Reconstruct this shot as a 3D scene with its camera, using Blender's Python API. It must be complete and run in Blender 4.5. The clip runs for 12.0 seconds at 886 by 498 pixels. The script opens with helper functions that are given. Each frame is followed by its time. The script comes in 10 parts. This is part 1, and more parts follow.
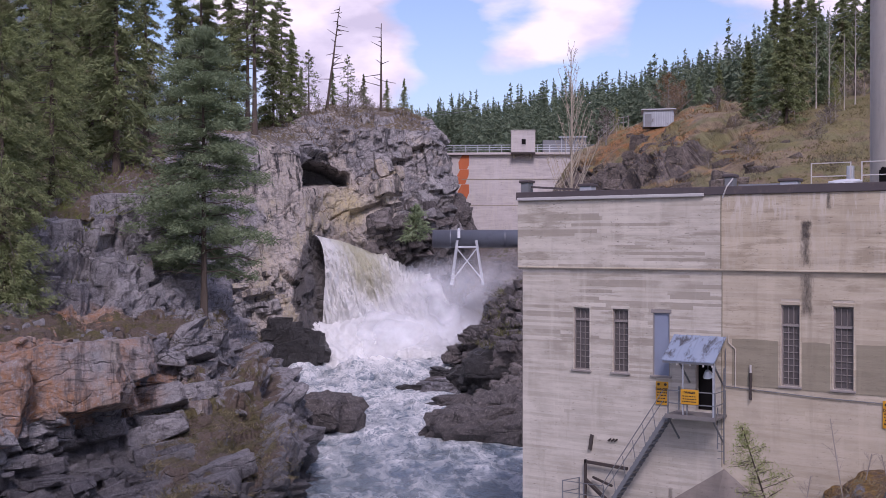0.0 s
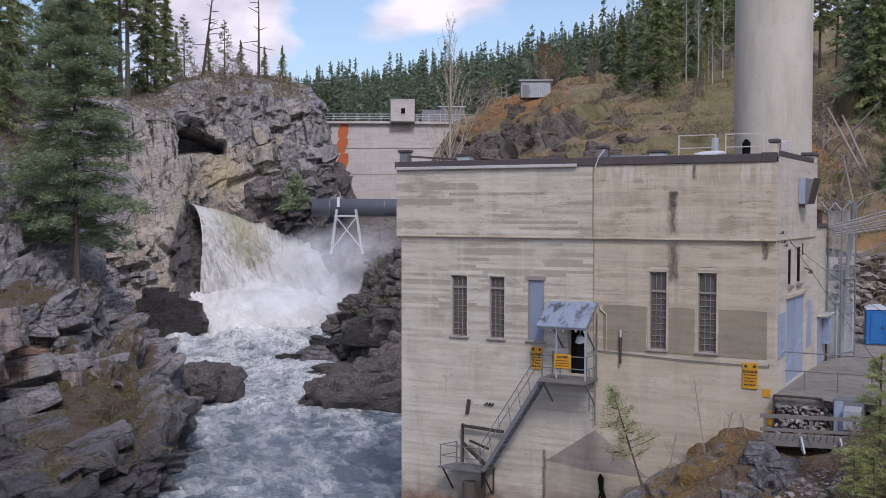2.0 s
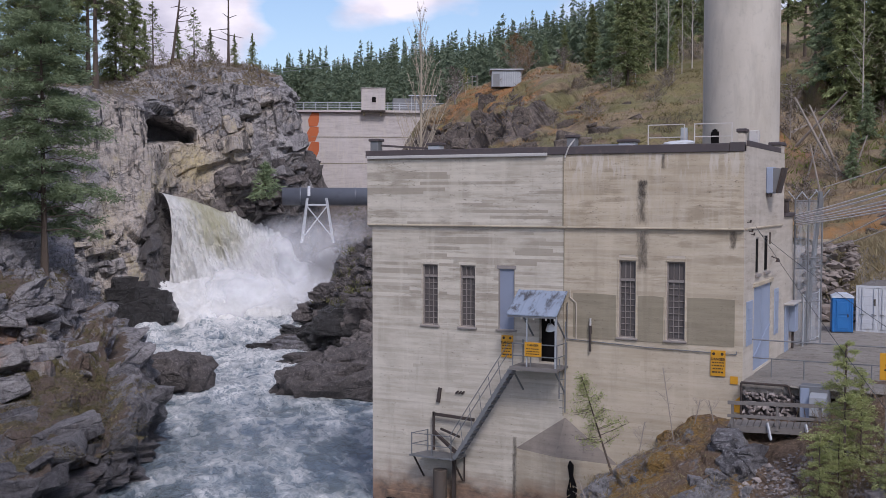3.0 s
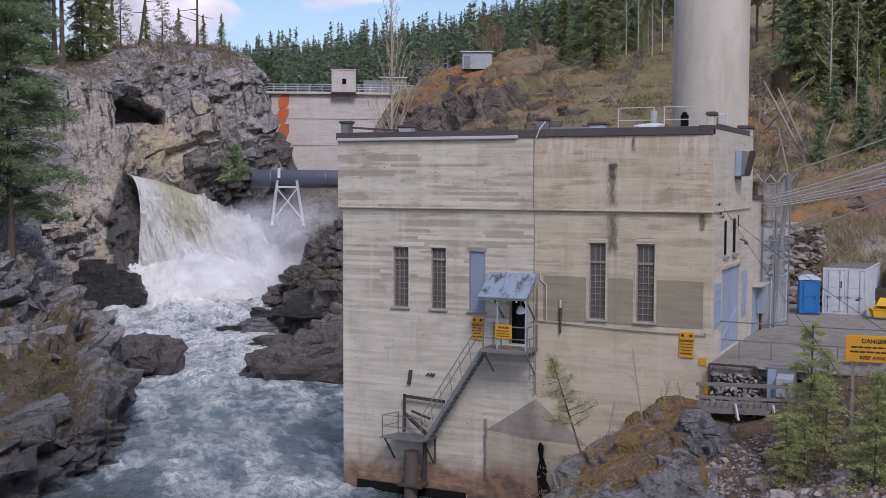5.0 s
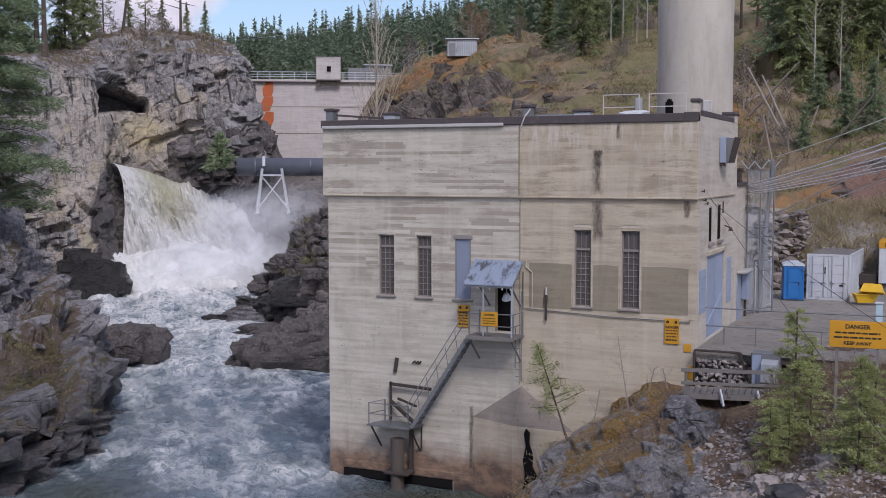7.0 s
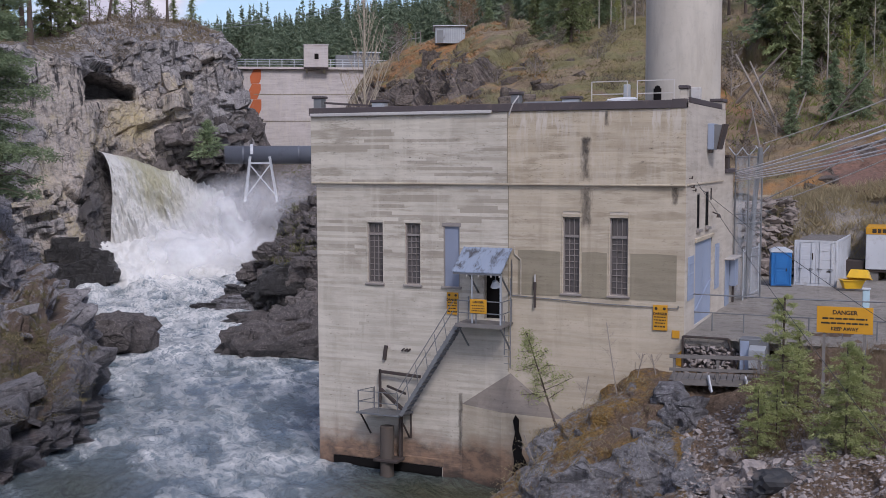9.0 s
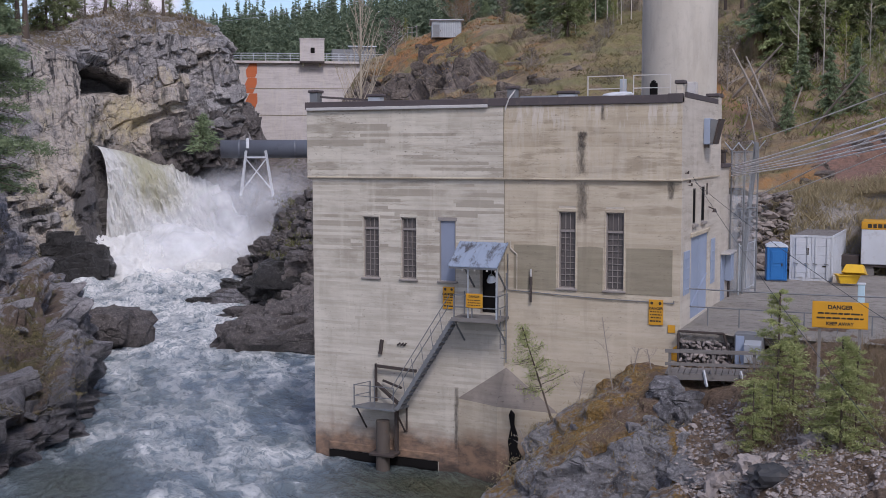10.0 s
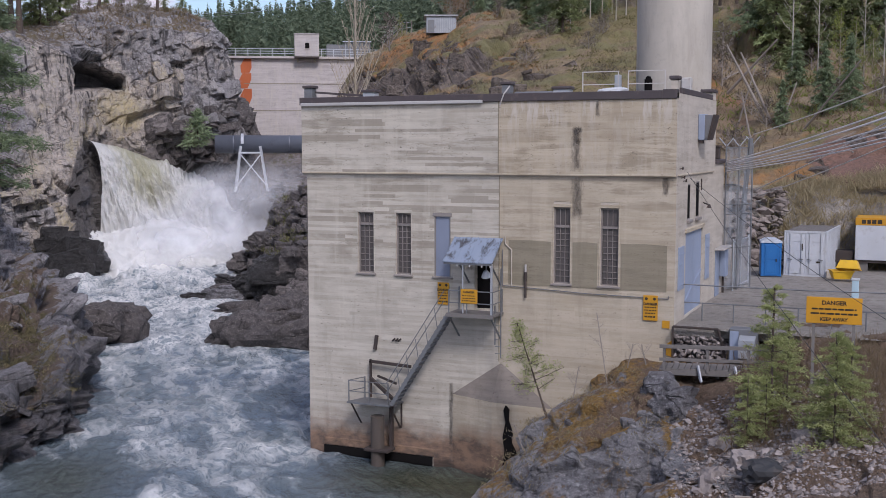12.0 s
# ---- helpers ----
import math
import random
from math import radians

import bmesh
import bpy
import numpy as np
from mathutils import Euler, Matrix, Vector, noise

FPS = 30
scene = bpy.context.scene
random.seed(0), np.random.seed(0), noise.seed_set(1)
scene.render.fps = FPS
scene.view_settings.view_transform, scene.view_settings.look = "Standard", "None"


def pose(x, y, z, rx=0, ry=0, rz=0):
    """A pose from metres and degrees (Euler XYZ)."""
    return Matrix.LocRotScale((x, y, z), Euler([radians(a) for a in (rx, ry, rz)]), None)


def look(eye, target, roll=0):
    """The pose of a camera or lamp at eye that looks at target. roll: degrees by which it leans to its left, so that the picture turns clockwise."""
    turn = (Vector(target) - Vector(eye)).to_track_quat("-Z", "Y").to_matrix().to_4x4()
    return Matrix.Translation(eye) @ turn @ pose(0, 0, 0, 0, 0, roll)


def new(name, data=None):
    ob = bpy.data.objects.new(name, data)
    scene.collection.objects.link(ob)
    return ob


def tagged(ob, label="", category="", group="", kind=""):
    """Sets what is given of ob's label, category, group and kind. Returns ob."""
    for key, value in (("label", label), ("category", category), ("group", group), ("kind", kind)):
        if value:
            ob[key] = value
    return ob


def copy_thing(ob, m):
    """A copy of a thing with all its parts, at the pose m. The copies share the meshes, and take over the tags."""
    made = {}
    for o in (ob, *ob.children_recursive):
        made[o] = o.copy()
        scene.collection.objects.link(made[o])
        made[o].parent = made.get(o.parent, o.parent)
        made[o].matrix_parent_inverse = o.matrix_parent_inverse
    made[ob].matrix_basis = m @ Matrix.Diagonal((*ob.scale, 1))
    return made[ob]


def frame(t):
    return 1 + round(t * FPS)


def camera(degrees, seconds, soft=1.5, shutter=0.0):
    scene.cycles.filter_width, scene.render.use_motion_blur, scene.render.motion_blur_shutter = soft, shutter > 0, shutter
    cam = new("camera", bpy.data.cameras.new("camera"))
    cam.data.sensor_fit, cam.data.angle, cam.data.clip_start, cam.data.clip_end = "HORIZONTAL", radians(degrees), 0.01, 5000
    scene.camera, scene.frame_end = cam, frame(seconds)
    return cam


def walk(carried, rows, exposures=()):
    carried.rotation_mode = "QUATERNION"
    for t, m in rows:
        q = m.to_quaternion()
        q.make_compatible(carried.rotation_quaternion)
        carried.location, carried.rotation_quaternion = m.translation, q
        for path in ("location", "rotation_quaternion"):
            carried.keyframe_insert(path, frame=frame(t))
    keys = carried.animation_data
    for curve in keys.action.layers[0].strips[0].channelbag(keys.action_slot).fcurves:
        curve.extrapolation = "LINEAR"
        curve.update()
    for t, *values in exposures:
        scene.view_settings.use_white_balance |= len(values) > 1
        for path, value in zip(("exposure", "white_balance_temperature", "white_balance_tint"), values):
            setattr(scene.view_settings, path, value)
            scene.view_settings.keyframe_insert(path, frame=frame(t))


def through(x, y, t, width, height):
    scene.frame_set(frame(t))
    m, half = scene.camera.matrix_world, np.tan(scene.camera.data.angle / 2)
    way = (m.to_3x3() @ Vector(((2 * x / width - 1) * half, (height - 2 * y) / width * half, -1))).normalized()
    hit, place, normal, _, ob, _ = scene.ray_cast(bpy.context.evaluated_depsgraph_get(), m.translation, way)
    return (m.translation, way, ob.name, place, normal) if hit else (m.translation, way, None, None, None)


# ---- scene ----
EXPO = 0.5
cam = camera(43.8, 12.0, 0.55)
LOOKOUT = Vector((9.606, -47.011, 15.279))
# seconds, metres ahead of the lookout, yaw, pitch, roll
ROWS = [
    (0.0, 0.66, 34.60, -0.42, 0.02), (0.5, 0.48, 34.56, -1.31, 0.17), (1.0, 0.25, 34.31, -1.46, 0.27),
    (1.5, 0.17, 31.37, -1.64, 0.24), (2.0, 0.12, 28.36, -2.03, -0.04), (2.5, 0.04, 27.33, -2.32, -0.04),
    (3.0, 0.0, 26.85, -2.60, -0.07), (5.0, 0.0, 25.33, -3.51, -0.16), (5.5, 0.0, 25.13, -3.65, -0.18),
    (6.0, 0.0, 24.93, -3.83, -0.08), (6.5, 0.0, 24.74, -3.96, 0.01), (7.0, 0.0, 24.57, -4.15, 0.03),
    (9.0, 0.0, 23.97, -4.80, 0.19), (9.5, 0.0, 23.87, -5.00, 0.12), (10.0, 0.0, 23.77, -5.09, 0.10),
    (10.5, 0.0, 23.68, -5.15, 0.08), (11.0, 0.0, 23.58, -5.21, 0.09), (11.5, 0.0, 23.54, -5.33, 0.06),
    (12.0, 0.0, 23.50, -5.32, 0.06),
]
walk(cam, [(t, pose(LOOKOUT.x - math.sin(radians(yaw)) * go, LOOKOUT.y + math.cos(radians(yaw)) * go, LOOKOUT.z,
                    90 + pitch, roll, yaw)) for t, go, yaw, pitch, roll in ROWS],
     exposures=[(0.0, EXPO, 6000, 33), (0.5, EXPO, 6030, 27), (1.0, EXPO - 0.03, 6070, 18), (2.2, EXPO - 0.05, 6070, 17), (7.0, EXPO - 0.06, 6060, 17), (12.0, EXPO, 6060, 17)])

# ---- sky and sun: a bright day under broken cloud ----
SUN_ELEV, SUN_AZ = 46.0, 140.0       # azimuth: degrees from +y towards +x
world = bpy.data.worlds.new("world")
scene.world = world
world.use_nodes = True
wn, wl = world.node_tree.nodes, world.node_tree.links
wn.clear()
w_out = wn.new("ShaderNodeOutputWorld")
w_bg = wn.new("ShaderNodeBackground")
w_bg.inputs["Strength"].default_value = 0.105
w_sky = wn.new("ShaderNodeTexSky")
w_sky.sky_type = "NISHITA"
w_sky.sun_disc = False
w_sky.sun_elevation = radians(SUN_ELEV)
w_sky.sun_rotation = radians(SUN_AZ)
w_sky.air_density, w_sky.dust_density, w_sky.ozone_density = 1.0, 1.5, 1.2
w_tc = wn.new("ShaderNodeTexCoord")
w_map = wn.new("ShaderNodeMapping")
w_map.inputs["Scale"].default_value = (1.0, 1.0, 2.3)
w_map.inputs["Location"].default_value = (0.35, 0.1, 0.0)  # drift of the clouds
w_noise = wn.new("ShaderNodeTexNoise")
w_noise.inputs["Scale"].default_value = 4.2
w_noise.inputs["Detail"].default_value = 8.0
w_noise.inputs["Roughness"].default_value = 0.52
w_noise.inputs["Distortion"].default_value = 0.25
def sky_heap(total, bearing, elevation, reach, much):
    """Gather cloud (or clear sky, if much is negative) about one direction."""
    b, e = radians(bearing), radians(elevation)
    near = wn.new("ShaderNodeVectorMath")
    near.operation = "DISTANCE"
    near.inputs[1].default_value = (-math.sin(b) * math.cos(e), math.cos(b) * math.cos(e), math.sin(e))
    wl.new(w_tc.outputs["Generated"], near.inputs[0])
    fall = wn.new("ShaderNodeMapRange")
    fall.interpolation_type = "SMOOTHSTEP"
    fall.inputs["From Min"].default_value, fall.inputs["From Max"].default_value = reach, 0.0
    fall.inputs["To Max"].default_value = much
    wl.new(near.outputs["Value"], fall.inputs["Value"])
    add = wn.new("ShaderNodeMath")
    wl.new(total, add.inputs[0])
    wl.new(fall.outputs["Result"], add.inputs[1])
    return add.outputs["Value"]


w_total = w_noise.outputs["Fac"]
for heap in ((30, 10, 0.40, -0.16), (41.5, 11, 0.14, 0.26), (39.0, 7.5, 0.09, 0.16), (31.5, 10.0, 0.06, 0.24), (29.0, 12.5, 0.08, 0.26), (26.5, 11.5, 0.07, 0.26), (29.0, 9.6, 0.05, 0.18), (33, 12.5, 0.05, 0.2)):
    w_total = sky_heap(w_total, *heap)
w_ramp = wn.new("ShaderNodeValToRGB")
w_ramp.color_ramp.elements[0].position = 0.49
w_ramp.color_ramp.elements[1].position = 0.60
w_mix = wn.new("ShaderNodeMix")
w_mix.data_type = "RGBA"
w_mix.inputs["B"].default_value = (6.7, 6.4, 6.75, 1)
w_puff = wn.new("ShaderNodeTexNoise")
w_puff.inputs["Scale"].default_value = 11.0
w_puff.inputs["Detail"].default_value = 6.0
w_body = wn.new("ShaderNodeMix")
w_body.data_type = "RGBA"
w_body.inputs["A"].default_value = (4.4, 4.2, 4.75, 1)
w_body.inputs["B"].default_value = (7.2, 6.7, 6.9, 1)
w_light = wn.new("ShaderNodeMapRange")
w_light.inputs["From Min"].default_value, w_light.inputs["From Max"].default_value = 0.36, 0.60
wl.new(w_map.outputs["Vector"], w_puff.inputs["Vector"])
wl.new(w_puff.outputs["Fac"], w_light.inputs["Value"])
wl.new(w_light.outputs["Result"], w_body.inputs["Factor"])
wl.new(w_body.outputs["Result"], w_mix.inputs["B"])
wl.new(w_tc.outputs["Generated"], w_map.inputs["Vector"])
wl.new(w_map.outputs["Vector"], w_noise.inputs["Vector"])
wl.new(w_total, w_ramp.inputs["Fac"])
wl.new(w_ramp.outputs["Color"], w_mix.inputs["Factor"])
wl.new(w_sky.outputs["Color"], w_mix.inputs["A"])
wl.new(w_mix.outputs["Result"], w_bg.inputs["Color"])
wl.new(w_bg.outputs["Background"], w_out.inputs["Surface"])

sun_data = bpy.data.lights.new("sun", "SUN")
sun_data.energy, sun_data.angle, sun_data.color = 1.5, radians(12), (1.0, 0.96, 0.91)
sun = new("sun", sun_data)
_az, _el = radians(SUN_AZ), radians(SUN_ELEV)
sun.matrix_world = look((0, 0, 80), Vector((0, 0, 80)) - 10 * Vector((math.sin(_az) * math.cos(_el), math.cos(_az) * math.cos(_el), math.sin(_el))))



# ---- small building tools ----
def part(name, bm, material, parent=None, label=""):
    """Link a bmesh as one mesh object, under parent if given."""
    me = bpy.data.meshes.new(name)
    bm.to_mesh(me)
    bm.free()
    me.materials.append(material)
    ob = new(name, me)
    if parent is not None:
        ob.parent = parent
    if label:
        ob["label"] = label
    return ob


def holder(name, at=(0, 0, 0), label="", category="", group="", kind="", turn=0.0):
    ob = new(name)
    ob.matrix_world = pose(*at, 0, 0, turn)
    ob.empty_display_size = 0.3
    return tagged(ob, label, category, group, kind)


def box(bm, lo, hi, m=None, bevel=0.0):
    """An upright box between two corners, optionally moved by m, with chamfered edges."""
    c = [(a + b) / 2 for a, b in zip(lo, hi)]
    s = [abs(b - a) for a, b in zip(lo, hi)]
    made = bmesh.ops.create_cube(bm, size=1.0, matrix=Matrix.LocRotScale(c, None, s))
    vs = made["verts"]
    if bevel:
        es = list({e for v in vs for e in v.link_edges})
        got = bmesh.ops.bevel(bm, geom=es, offset=bevel, segments=1, affect="EDGES", profile=0.5)
        vs = list({v for f in got["faces"] for v in f.verts} | {v for v in vs if v.is_valid})
    if m is not None:
        bmesh.ops.transform(bm, matrix=m, verts=vs)
    return vs


def rod(bm, a, b, r, r2=None, n=8):
    """A round bar from a to b."""
    a, b = Vector(a), Vector(b)
    d = b - a
    m = Matrix.Translation((a + b) / 2) @ d.to_track_quat("Z", "Y").to_matrix().to_4x4()
    bmesh.ops.create_cone(bm, cap_ends=True, segments=n, radius1=r, radius2=r if r2 is None else r2, depth=d.length, matrix=m)


def bar(bm, a, b, w, h):
    """A square bar from a to b, w wide and h high."""
    a, b = Vector(a), Vector(b)
    d = b - a
    m = Matrix.Translation((a + b) / 2) @ d.to_track_quat("Y", "Z").to_matrix().to_4x4()
    bmesh.ops.create_cube(bm, size=1.0, matrix=m @ Matrix.Diagonal((w, d.length, h, 1)))


def prism(bm, outline, lo, hi, axis="x"):
    """Extrude a closed outline of pairs along an axis."""
    def put(p, k):
        return {"x": (k, p[0], p[1]), "y": (p[0], k, p[1]), "z": (p[0], p[1], k)}[axis]
    a = [bm.verts.new(put(p, lo)) for p in outline]
    b = [bm.verts.new(put(p, hi)) for p in outline]
    bm.faces.new(a)
    bm.faces.new(b[::-1])
    n = len(outline)
    for i in range(n):
        bm.faces.new((a[i], b[i], b[(i + 1) % n], a[(i + 1) % n]))
    bmesh.ops.recalc_face_normals(bm, faces=bm.faces[:])


def mesh_np(name, verts, faces, material, smooth=False, attribute=None):
    """A mesh object from arrays; faces are all triangles or all quads."""
    verts, faces = np.asarray(verts, np.float32), np.asarray(faces, np.int32)
    k = faces.shape[1]
    me = bpy.data.meshes.new(name)
    me.vertices.add(len(verts))
    me.vertices.foreach_set("co", verts.ravel())
    me.loops.add(faces.size)
    me.loops.foreach_set("vertex_index", faces.ravel())
    me.polygons.add(len(faces))
    me.polygons.foreach_set("loop_start", np.arange(0, faces.size, k, dtype=np.int32))
    me.polygons.foreach_set("use_smooth", np.full(len(faces), smooth))
    for key, values in attribute or ():
        at_ = me.attributes.new(key, "FLOAT", "POINT")
        at_.data.foreach_set("value", np.asarray(values, np.float32).ravel())
    me.update(calc_edges=True)
    me.validate()
    me.materials.append(material)
    return new(name, me)


def sheet(name, P, material, smooth=False, attribute=None):
    """A mesh from a grid of points P[i, j]."""
    a, b = P.shape[:2]
    i = np.arange(a * b).reshape(a, b)
    q = np.stack([i[:-1, :-1], i[1:, :-1], i[1:, 1:], i[:-1, 1:]], -1).reshape(-1, 4)
    return mesh_np(name, P.reshape(-1, 3), q, material, smooth, attribute)


# ---- noise on arrays ----
def hash3(i, j, k, seed):
    n = (i.astype(np.int64) * 73856093) ^ (j.astype(np.int64) * 19349663) ^ (k.astype(np.int64) * 83492791) ^ (seed * 40503)
    n = (n ^ (n >> 13)) & 0x7FFFFFFF
    n = (n * 1274126177) & 0x7FFFFFFF
    n = n ^ (n >> 16)
    return (n & 0xFFFFF) / float(0xFFFFF)


def vnoise(P, seed=0):
    """Smooth value noise, about -1 to 1."""
    b = np.floor(P)
    f = P - b
    f = f * f * (3 - 2 * f)
    b = b.astype(np.int64)
    out = 0
    for c in range(8):
        o = (c & 1, c >> 1 & 1, c >> 2 & 1)
        w = 1
        for ax in range(3):
            w = w * (f[..., ax] if o[ax] else 1 - f[..., ax])
        out = out + w * hash3(b[..., 0] + o[0], b[..., 1] + o[1], b[..., 2] + o[2], seed)
    return out * 2 - 1


def fbm(P, octaves=4, seed=0, gain=0.5):
    out, a = 0, 1.0
    for o in range(octaves):
        out = out + a * vnoise(P * 2.0 ** o + 17.3 * o, seed + o)
        a *= gain
    return out


def cells(P, seed=0, sharp=2.0):
    """Cellular noise: a random value and a random slope per cell, and the gap to the next cell."""
    b = np.floor(P).astype(np.int64)
    d1 = np.full(P.shape[:-1], 9.0)
    d2 = np.full(P.shape[:-1], 9.0)
    val, tilt = np.zeros(P.shape[:-1]), np.zeros(P.shape[:-1])
    for ox in (-1, 0, 1):
        for oy in (-1, 0, 1):
            for oz in (-1, 0, 1):
                i, j, k = b[..., 0] + ox, b[..., 1] + oy, b[..., 2] + oz
                ja, jb, jc = hash3(i, j, k, seed), hash3(i, j, k, seed + 11), hash3(i, j, k, seed + 23)
                dx, dy, dz = P[..., 0] - i - ja, P[..., 1] - j - jb, P[..., 2] - k - jc
                d = (np.abs(dx) ** sharp + np.abs(dy) ** sharp + np.abs(dz) ** sharp) ** (1 / sharp)
                near = d < d1
                d2 = np.where(near, d1, np.minimum(d2, d))
                val = np.where(near, hash3(i, j, k, seed + 37), val)
                tilt = np.where(near, dx * (jb - 0.5) + dy * (jc - 0.5) + dz * (ja - 0.5), tilt)
                d1 = np.where(near, d, d1)
    return val, tilt, d2 - d1


def at(bearing, d, z=0.0):
    """The point d metres from the lookout on a bearing, degrees to the left of +y."""
    b = radians(bearing)
    return Vector((LOOKOUT.x - math.sin(b) * d, LOOKOUT.y + math.cos(b) * d, z))


def view_loft(sections, across, along):
    """Ground lofted through cross-sections (bearing, (distance, height), ...) placed to fit the camera's view from the
    lookout.
    """
    sections = sorted(sections, key=lambda s: s[0])
    bs = np.array([s[0] for s in sections], float)
    D = np.array([[p[0] for p in s[1:]] for s in sections], float)
    Z = np.array([[p[1] for p in s[1:]] for s in sections], float)
    b = np.linspace(bs[0], bs[-1], across) if np.ndim(across) == 0 else np.asarray(across)
    k = np.concatenate([i + np.arange(n) / n for i, n in enumerate(along)] + [[float(len(along))]])
    def run(T):
        cols = np.stack([np.interp(b, bs, T[:, i]) for i in range(T.shape[1])], 1)
        i = np.minimum(k.astype(int), T.shape[1] - 2)
        f = k - i
        return cols[:, i] * (1 - f) + cols[:, i + 1] * f
    d, z = run(D), run(Z)
    br = np.radians(b)[:, None]
    return np.stack([LOOKOUT.x - np.sin(br) * d, LOOKOUT.y + np.cos(br) * d, z], -1)


def normals(P):
    n = np.cross(np.gradient(P, axis=1), np.gradient(P, axis=0))
    n /= np.linalg.norm(n, axis=-1, keepdims=True) + 1e-9
    return np.where(n[..., 2:3].mean() < 0, -n, n)


def fracture(P, amount=1.0, size=3.0, dip=(0.15, -0.1), seed=3, flat=0.25, tall=1.7, slabs=0.0, layer=1.3, small=1.0, groove=0.07, soften=2):
    """Break a smooth slope into angular blocks, tilted facets and jutting beds.
    Returns the points and, for colouring, how far each is level soil and the tone of its block."""
    N = normals(P)
    steep = np.clip((0.94 - np.abs(N[..., 2])) / 0.34, 0, 1)
    much = flat + (1 - flat) * steep
    turn = 0.5 + 0.37 * seed
    c, s_ = math.cos(turn), math.sin(turn)
    Q = np.stack([P[..., 0] * c - P[..., 1] * s_, P[..., 0] * s_ + P[..., 1] * c, P[..., 2] + dip[0] * P[..., 0] + dip[1] * P[..., 1]], -1)
    Q = Q + 0.10 * size * np.stack([fbm(P / size * 0.5, 2, seed), fbm(P / size * 0.5 + 9, 2, seed + 5), 0.6 * fbm(P / size * 0.5 + 31, 2, seed + 8)], -1)
    S = np.array([1.0, 1.0, tall])
    v1, t1, g1 = cells(Q / size * S, seed, 3.5)
    v2, t2, g2 = cells(Q / (size * 0.45) * S + 5, seed + 50, 3.5)
    v3, t3, g3 = cells(Q / (size * 0.18) * S + 9, seed + 90, 3.0)
    D = size * (0.34 * (v1 - 0.5) + 0.9 * t1) + small * size * 0.45 * (0.30 * (v2 - 0.5) + 0.9 * t2) + small * size * 0.18 * (0.28 * (v3 - 0.5) + 0.8 * t3)
    v4, t4, g4 = cells(Q / (size * 0.075) * S + 3, seed + 120, 3.0)
    D += small * size * 0.075 * (0.5 * (v4 - 0.5) + 0.9 * t4)
    D -= groove * size * (np.clip(1 - g1 / 0.08, 0, 1) + 0.5 * np.clip(1 - g2 / 0.10, 0, 1))
    D += 0.05 * size * fbm(P / size * 0.7, 3, seed + 3)
    if slabs:
        h = (Q[..., 2] + 0.25 * fbm(P * 0.25, 2, seed + 60)) / layer
        bed = np.floor(h)
        edge = np.clip((h - bed - 0.78) / 0.22, 0, 1)

        def jut(k):
            w = (P[..., 0] * 0.70 + P[..., 1] * 0.71) / (2.6 * layer) + 3.0 * hash3(k, k * 0, k * 0 + 5, seed + 61)
            i = np.floor(w)
            f = np.clip((w - i - 0.85) / 0.15, 0, 1)
            return hash3(k, i, k * 0, seed + 62) * (1 - f) + hash3(k, i + 1, k * 0, seed + 62) * f - 0.5
        D += slabs * (jut(bed) * (1 - edge) + jut(bed + 1) * edge)
    for _ in range(soften):
        D = 0.36 * D + 0.16 * (np.roll(D, 1, 0) + np.roll(D, -1, 0) + np.roll(D, 1, 1) + np.roll(D, -1, 1))
    soil = np.clip(1 - steep * 1.6 + 0.35 * fbm(P * 0.35, 3, seed + 70), 0, 1)
    tone = 0.55 * v1 + 0.3 * v2 + 0.15 * v3
    return P + N * (D * much * amount)[..., None], (("soil", soil), ("tone", tone))


def rock_block(seed, size, tone, mineral=0.0, chop=0.4, cuts=3):
    """One angular block: a box with jittered, chopped corners; shared by many blocks."""
    r = random.Random(seed)
    bm = bmesh.new()
    for sx in (-1, 1):
        for sy in (-1, 1):
            for sz in (-1, 1):
                c = [s * h * r.uniform(0.78, 1.08) for s, h in zip((sx, sy, sz), size)]
                for ax in range(3):
                    q = list(c)
                    q[ax] *= r.uniform(chop, 0.97)
                    bm.verts.new(q)
    bmesh.ops.convex_hull(bm, input=bm.verts[:])
    bmesh.ops.delete(bm, geom=[v for v in bm.verts if not v.link_faces], context="VERTS")
    bmesh.ops.triangulate(bm, faces=bm.faces[:])
    bmesh.ops.subdivide_edges(bm, edges=bm.edges[:], cuts=cuts, use_grid_fill=True)
    bmesh.ops.triangulate(bm, faces=bm.faces[:])
    k = min(size)
    for v in bm.verts:
        q = v.co + Vector((seed * 3.1, 0, 0))
        rough_ = 0.16 * noise.noise(q * (0.9 / k)) + 0.10 * noise.noise(q * (2.2 / k)) + 0.05 * noise.noise(q * (5.0 / k))
        gap, _ = noise.voronoi(q * (1.5 / k))
        rough_ += 0.06 * min(gap[1] - gap[0], 0.5)
        v.co += v.co.normalized() * (k * 1.5 * rough_) + noise.noise_vector(q * (3.0 / k)) * (0.06 * k)
    me = bpy.data.meshes.new("rock_block")
    bm.to_mesh(me)
    bm.free()
    for key, value in (("tone", tone), ("mineral", mineral), ("drip", 0.8 * mineral)):
        me.attributes.new(key, "FLOAT", "POINT").data.foreach_set("value", [value] * len(me.vertices))
    return me


